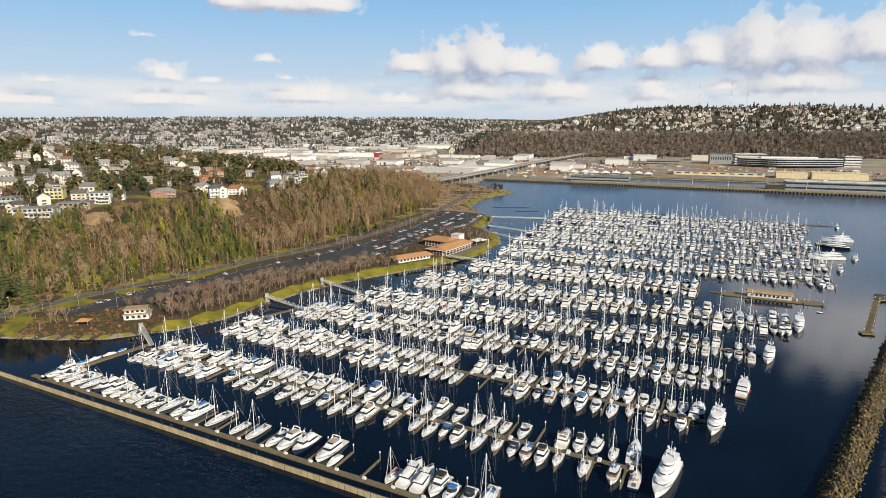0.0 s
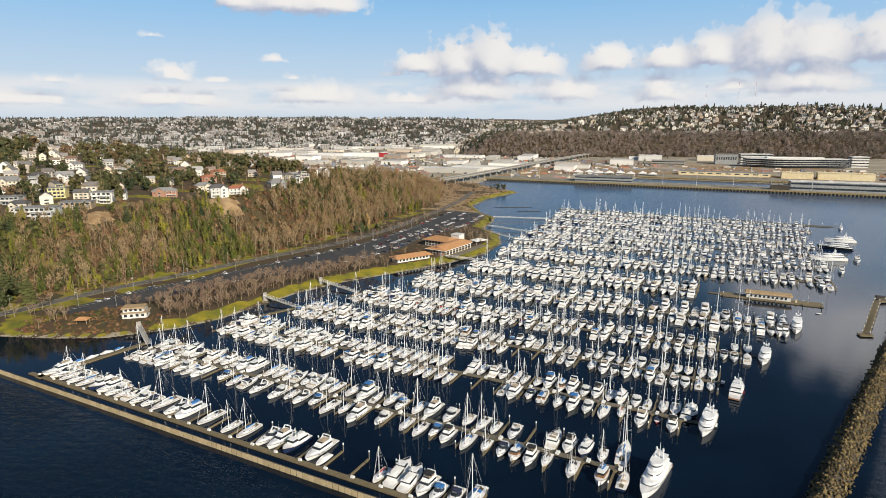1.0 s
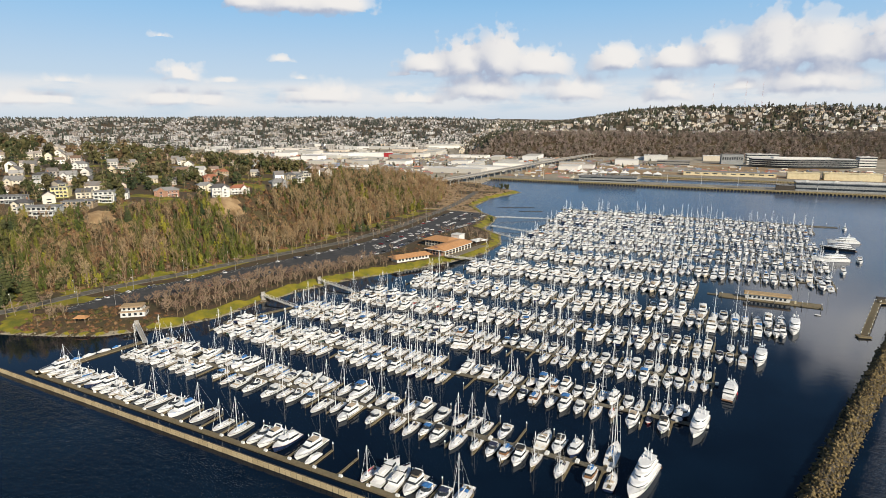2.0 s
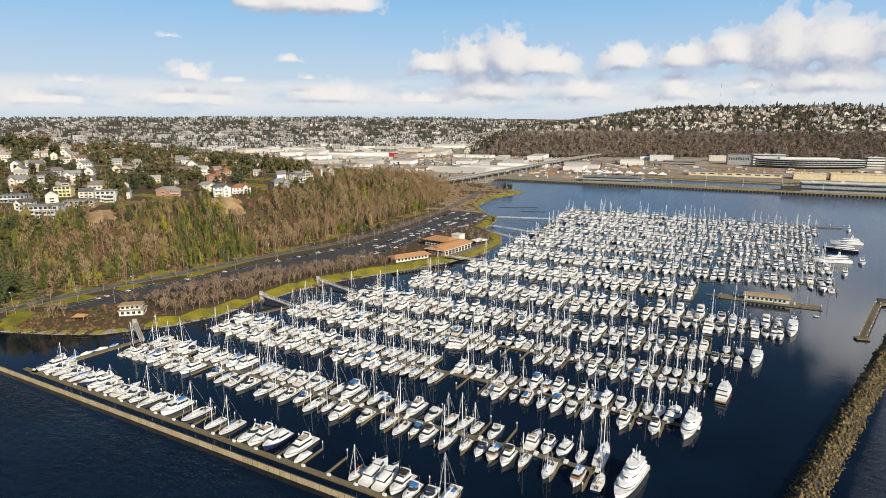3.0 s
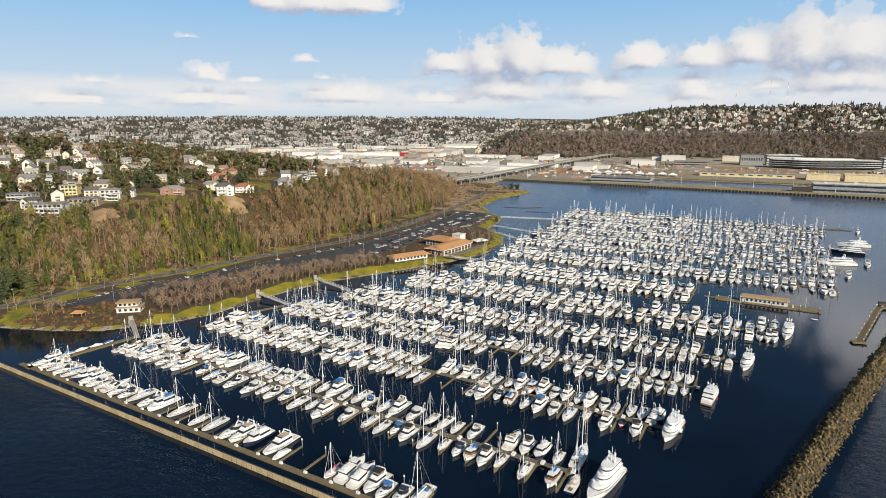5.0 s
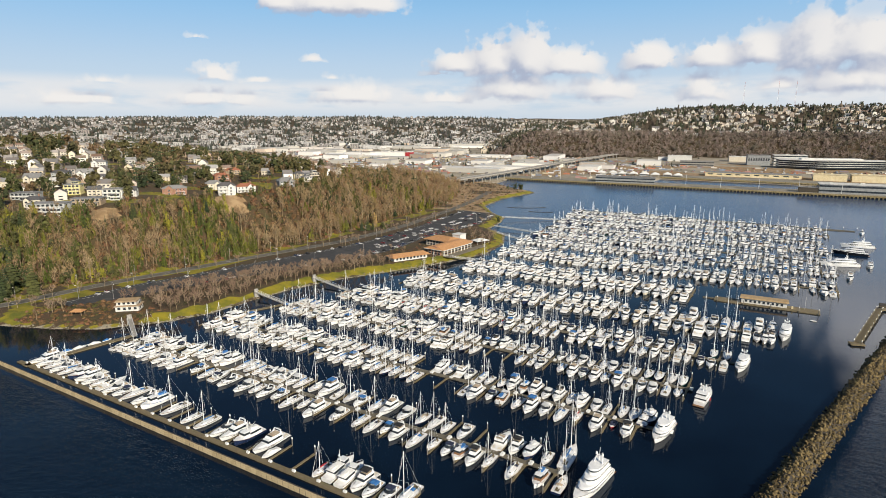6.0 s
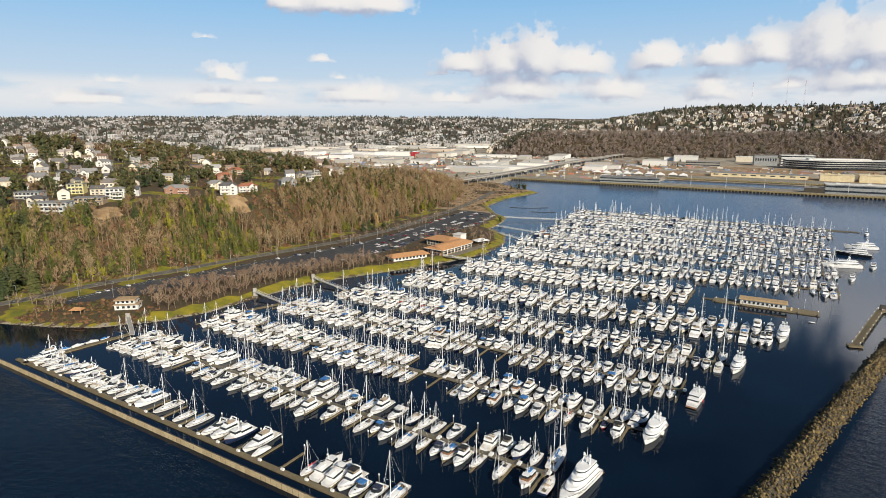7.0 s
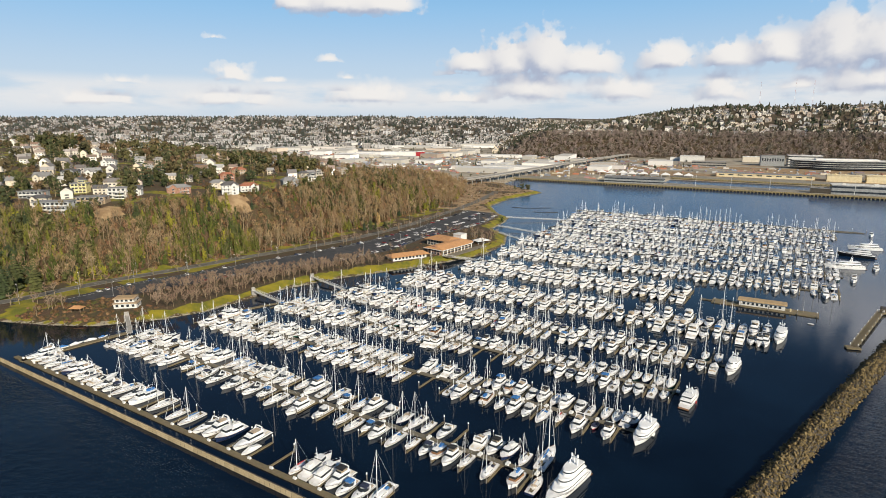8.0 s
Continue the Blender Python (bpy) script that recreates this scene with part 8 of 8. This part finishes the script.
# ---- rock breakwater, piers, fuel dock and yachts ----
def make_rocks():
    bw = thing("rock_breakwater", "long breakwater of piled yellow-brown boulders", "breakwater", kind="structure")
    u = Vector((0.268, 0.963, 0))
    n = Vector((0.963, -0.268, 0))
    start = Vector((5.0, 120, 0))
    # near-black filling, coloured as the shade in the gaps between boulders
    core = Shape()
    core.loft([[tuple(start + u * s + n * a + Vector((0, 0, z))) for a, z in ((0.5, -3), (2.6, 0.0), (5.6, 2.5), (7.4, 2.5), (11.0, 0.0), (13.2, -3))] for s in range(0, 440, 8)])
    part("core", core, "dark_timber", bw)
    r = random.Random(9)
    near, rest = [], []
    for s in np.arange(0, 430, 0.86):
        for a in np.arange(1.2, 12.4, 0.8):
            aa, ss = a + r.uniform(-0.6, 0.6), s + r.uniform(-0.6, 0.6)
            z = np.interp(aa, (0.5, 2.6, 5.6, 7.4, 11.0, 13.2), (-1.3, 0.3, 2.8, 2.8, 0.3, -1.3)) + r.uniform(-0.45, 0.45)
            p = start + u * ss + n * aa
            sc = r.choice((0.35, 0.42, 0.5, 0.58, 0.68, 0.95)) * r.uniform(0.85, 1.1)
            row = (p.x, p.y, z, r.uniform(0, 6.28), sc, r.uniform(0.7, 1.15), r.randint(0, 11))
            if 58 < ss < 112 and aa > 3.5 and aa < 13 and len(near) < 215 and r.random() < 0.4:
                near.append(row)
            else:
                rest.append(row)
    kinds = [rock(20 + k) for k in range(12)]
    meshes = [k.mesh("boulder", ("armour_stone",)) for k in kinds]
    for x, y, z, turn, sc, sz, k in near:
        part("boulder", meshes[k], (), bw).matrix_basis = pose(x, y, z, 0, 0, math.degrees(turn)) @ Matrix.Diagonal((sc, sc, sc * sz, 1))
    rest_ob = scatter("boulders", kinds, rest, ("armour_stones",), "", "", 25)
    rest_ob.parent = bw
    beam = Shape()
    beam.tube((43.0, 222, 1.2), (49.5, 246, 1.6), 0.3, 0.24, 7)
    tagged(part("drift_log", beam, "weathered_planks"), "bleached drift log lying on the boulders", "log")


def big_yacht(name, label, L, B, decks, m, hull_mat="gelcoat", ports=True):
    """A large motor yacht with stacked decks."""
    y = thing(name, label, "motor yacht", "large yachts", m)
    hull, deck, half, sheer = hull_parts(L, B, L * 0.085, L * 0.135, 0.5, 0.12, True)
    part("hull", hull, (hull_mat, "antifoul", "tinted_glass"), y)
    part("deck", deck, "gelcoat_deck", y)
    z, lx, x, w = L * 0.082, L * 0.72, -0.05 * L, B * 0.88
    for k in range(decks):
        def tier(za, zb, fa, fb, cut):
            """A storey with a rounded front."""
            t = Shape()
            rows = []
            for zz, f in ((za, fa), (zb, fb)):
                ring = []
                for a in range(11):
                    an = math.pi * (a / 10 - 0.5)
                    ring.append((x + lx / 2 - lx * 0.34 - f * lx * 0.10 + lx * 0.34 * math.cos(an), w / 2 * (1 - cut) * math.sin(an), zz))
                rows.append(ring + [(x - lx / 2 + f * 0.3, w / 2 * (1 - cut), zz), (x - lx / 2 + f * 0.3, -w / 2 * (1 - cut), zz)])
            t.loft(rows)
            return t
        part("deckhouse", tier(z, z + 0.8, 0.0, 0.35, 0.0), "gelcoat", y)
        part("window_band", tier(z + 0.8, z + 1.35, 0.4, 0.8, 0.03), "tinted_glass", y, "dark wrap-around windows")
        part("deck_roof", tier(z + 1.35, z + 1.7, 0.3, 1.0, -0.04), "gelcoat", y)
        z += 1.71
        lx, x, w = lx * 0.74, x - lx * 0.08, w * 0.86
    part("radar_arch", arch(x, z - 0.1, w * 0.8, 1.8, 0.8), "gelcoat", y)
    mast = Shape()
    mast.tube((x - 0.6, 0, z), (x - 1.0, 0, z + 5.0), 0.14, 0.05, 5)
    mast.block(x - 0.8, 0, z + 2.2, 0.4, 2.4, 0.15)
    for s in (1, -1):
        mast.tube((x - 0.8, s, z + 2.3), (x - 0.8, s, z + 3.1), 0.42, 0.3, 8)
    part("mast", mast, "white_paint", y)
    st = Shape()
    st.block(-0.5 * L - 0.6, 0, 0.3, 1.4, B * 0.85, 0.14)
    part("swim_platform", st, "varnished_teak", y)
    part("bow_rail", bow_rail(L, half, sheer, 0.95), "aluminium", y)
    fend = Shape()
    fend.tube((-0.1 * L, -B * 0.53, 0.5), (-0.1 * L, -B * 0.53, 1.7), 0.24, 0.24, 7)
    part("fender", fend, "red_canvas", y)


def heading(x, y, deg):
    return pose(x, y, 0, 0, 0, deg)


def make_yachts():
    big_yacht("motor_yacht", "large white three-deck motor yacht at the dock end", 24, 6.2, 3, heading(-16.6, 173.5, -99))
    big_yacht("motor_yacht", "large white motor yacht with flying bridge", 19, 5.6, 2, heading(-3.6, 219.0, -97))
    big_yacht("motor_yacht", "white motor yacht with enclosed wheelhouse", 17, 5.0, 2, heading(6.0, 257.5, 83))
    big_yacht("motor_yacht", "white motor yacht with dark windows", 17.5, 5.2, 2, heading(16.8, 300.0, -97))
    big_yacht("motor_yacht", "white motor yacht with tall radar mast", 21, 5.6, 2, heading(33.4, 356.0, -95))
    big_yacht("motor_yacht", "long white motor yacht lying across the dock end", 29, 6.2, 2, heading(67.0, 554.0, 200))
    big_yacht("motor_yacht", "black-hulled motor yacht lying across the dock end", 27, 6.2, 3, heading(77.0, 606.0, 178), "black_hull")
    big_yacht("motor_yacht", "long white motor yacht lying beyond the black one", 27, 6.2, 2, heading(85.0, 643.0, 195))
    BOATS["f3"].moor(heading(88, 560, -95), 2)
    BOATS["f1"].moor(heading(72, 512, -95), 2)
    BOATS["f3"].moor(heading(25.0, 344.5, -95), 2)
    BOATS["s7"].moor(heading(-28.0, 186.5, 92) @ Matrix.Diagonal((1.25, 1.25, 1.35, 1)), 2)
    BOATS["t2"].moor(heading(-11.0, 226.0, 84), 2)
    BOATS["t1"].moor(heading(95.0, 722.0, -95), 2)
    for k, (x, y) in enumerate(((-277.6, 143), (-277, 149.5), (-276.2, 156), (-275.4, 162.5), (-274.6, 169))):
        BOATS[("r2", "r1", "r2", "r2", "r1")[k]].moor(heading(x, y, 83 + 180 * (k % 2)) @ Matrix.Scale(0.8, 4), 2)
    for line in (((-293, 715), (-280, 712), (-262, 722), (-247, 736)), ((-253, 693), (-243, 690), (-233, 696), (-225, 704))):
        boom = thing("log_boom", "chain of dark floating logs moored in the bay", "log boom", "log booms")
        q = smooth_line(line, 6.0)
        for a, b in zip(q, q[1:]):
            log = Shape()
            a, b = Vector((*a, 0.12)), Vector((*b, 0.12))
            log.tube(a.lerp(b, 0.03), a.lerp(b, 0.97), 0.42, 0.36, 7)
            part("log", log, "dark_timber", boom)
    hull, deck, *_ = hull_parts(3.4, 1.5, 0.4, 0.6)
    t = thing("dinghy", "small white dinghy adrift in the fairway", "boat", at=heading(47, 392, 190))
    part("hull", hull, ("gelcoat", "antifoul", "gelcoat_deck"), t)
    part("deck", deck, "gelcoat_deck", t)


def make_fuel_dock():
    d = thing("fuel_dock", "floating fuel dock at the harbour entrance", "dock")
    s = Shape()
    s.block(22, 411, 0.05, 58, 9, 0.6)
    part("walkway", s, "weathered_planks", d)
    for x in (-5, 10, 25, 40, 50):
        part("piling", PILING, (), d).matrix_basis = pose(x, 406.2, 0.4)
    b = thing("fuel_shop", "long low fuel dock shop with tan fascia and white wall openings", "building", at=pose(21, 412, 0.65, 0, 0, 2))
    w = Shape()
    w.block(0, 0, 0, 25, 5.5, 3.0)
    part("wall", w, "white_wall", b)
    r = Shape()
    r.block(0, 0, 3.0, 27, 7.2, 0.9, 0, (0.98, 0.94))
    part("roof", r, "tan_roof", b)
    windows_row(b, "window", -11, 11, 9, -2.75, 0.8, 1.3, 1.5)
    p = thing("fuel_pump", "small yellow fuel pump on the dock", "pump", at=pose(36.5, 410, 0.65))
    s = Shape()
    s.block(0, 0, 0, 1.0, 0.8, 1.7, 0, (0.9, 0.9))
    part("body", s, "yellow_shed", p)
    f = thing("flagpole", "white flagpole on the fuel dock", "flagpole", at=pose(43, 412, 0.6))
    s = Shape()
    s.tube((0, 0, 0), (0, 0, 8), 0.07, 0.04, 5)
    part("pole", s, "white_paint", f)
    link = thing("floating_dock", "walkway linking the fuel dock to the marina", "dock", "marina docks")
    walkway(link, -14, -6, 411)


def make_side_pier():
    p = thing("timber_pier", "narrow timber pier with rails on piles beside the breakwater", "pier")
    pts = [(66, 362), (74, 398), (82, 434), (104, 447)]
    for a, b in zip(pts, pts[1:]):
        A, B = Vector((*a, 0.6)), Vector((*b, 0.6))
        d = (B - A).normalized()
        n = Vector((-d.y, d.x, 0)) * 1.6
        s = Shape()
        up = Vector((0, 0, 0.7))
        s.loft([[A - n, A + n, A + n + up, A - n + up], [B - n, B + n, B + n + up, B - n + up]])
        part("deck", s, "weathered_planks", p)
        for side in (1, -1):
            r = Shape()
            for h in (1.5, 2.0):
                r.tube(A + n * side * 0.96 + Vector((0, 0, h)), B + n * side * 0.96 + Vector((0, 0, h)), 0.06, n=4)
            k = max(2, int((B - A).length / 2.4))
            for j in range(k + 1):
                u = A.lerp(B, j / k) + n * side * 0.96
                r.tube(u + Vector((0, 0, 0.7)), u + Vector((0, 0, 2.0)), 0.06, n=4)
            part("railing", r, "weathered_planks", p)
        for j in range(5):
            for side in (1, -1):
                u = A.lerp(B, j / 4) + n * side * 1.05
                part("piling", PILING, (), p).matrix_basis = pose(u.x, u.y, -0.4)
    s = Shape()
    s.block(65.5, 361, 0.3, 6.5, 4, 0.7, 0, (1, 1), (0, 0), 0.3)
    part("float", s, "weathered_planks", p)
    s = Shape()
    s.block(90, 444, -3, 14, 8, 4.6)
    part("abutment", s, "dark_timber", p)


def make_far_breakwater():
    b = thing("floating_breakwater", "long pale concrete floating breakwater closing the marina", "breakwater", kind="structure")
    s = Shape()
    s.loft(float_rings(-210, 12, 25, 734, 5.0))
    part("walkway", s, "concrete_float", b)
    for k in range(26):
        part("piling", PILING, (), b).matrix_basis = pose(-208 + 12 * k, 737, 0.6)
    d = thing("floating_dock", "floating dock along the inner side of the breakwater", "dock", "marina docks")
    walkway(d, -205, 80, 730)
    berths(d, 730, -203, 72, 12.0, 10.2, -1, 1, (), 0.45)
    spit = thing("rock_breakwater", "low dark rock breakwater tip at the entrance", "breakwater", kind="structure")
    r = random.Random(12)
    s = Shape()
    for k in range(160):
        q = rock(k % 6)
        t = r.random()
        s.take(q, pose(150 + 60 * t + r.uniform(-4, 4), 776 - 70 * t + r.uniform(-4, 4), r.uniform(-0.3, 1.6), 0, 0, r.uniform(0, 360)) @ Matrix.Scale(r.uniform(1.2, 2.2), 4))
    tagged(part("boulders", s, "shore_stone", spit), kind="stuff")


make_rocks()
make_yachts()
make_fuel_dock()
make_side_pier()
make_far_breakwater()
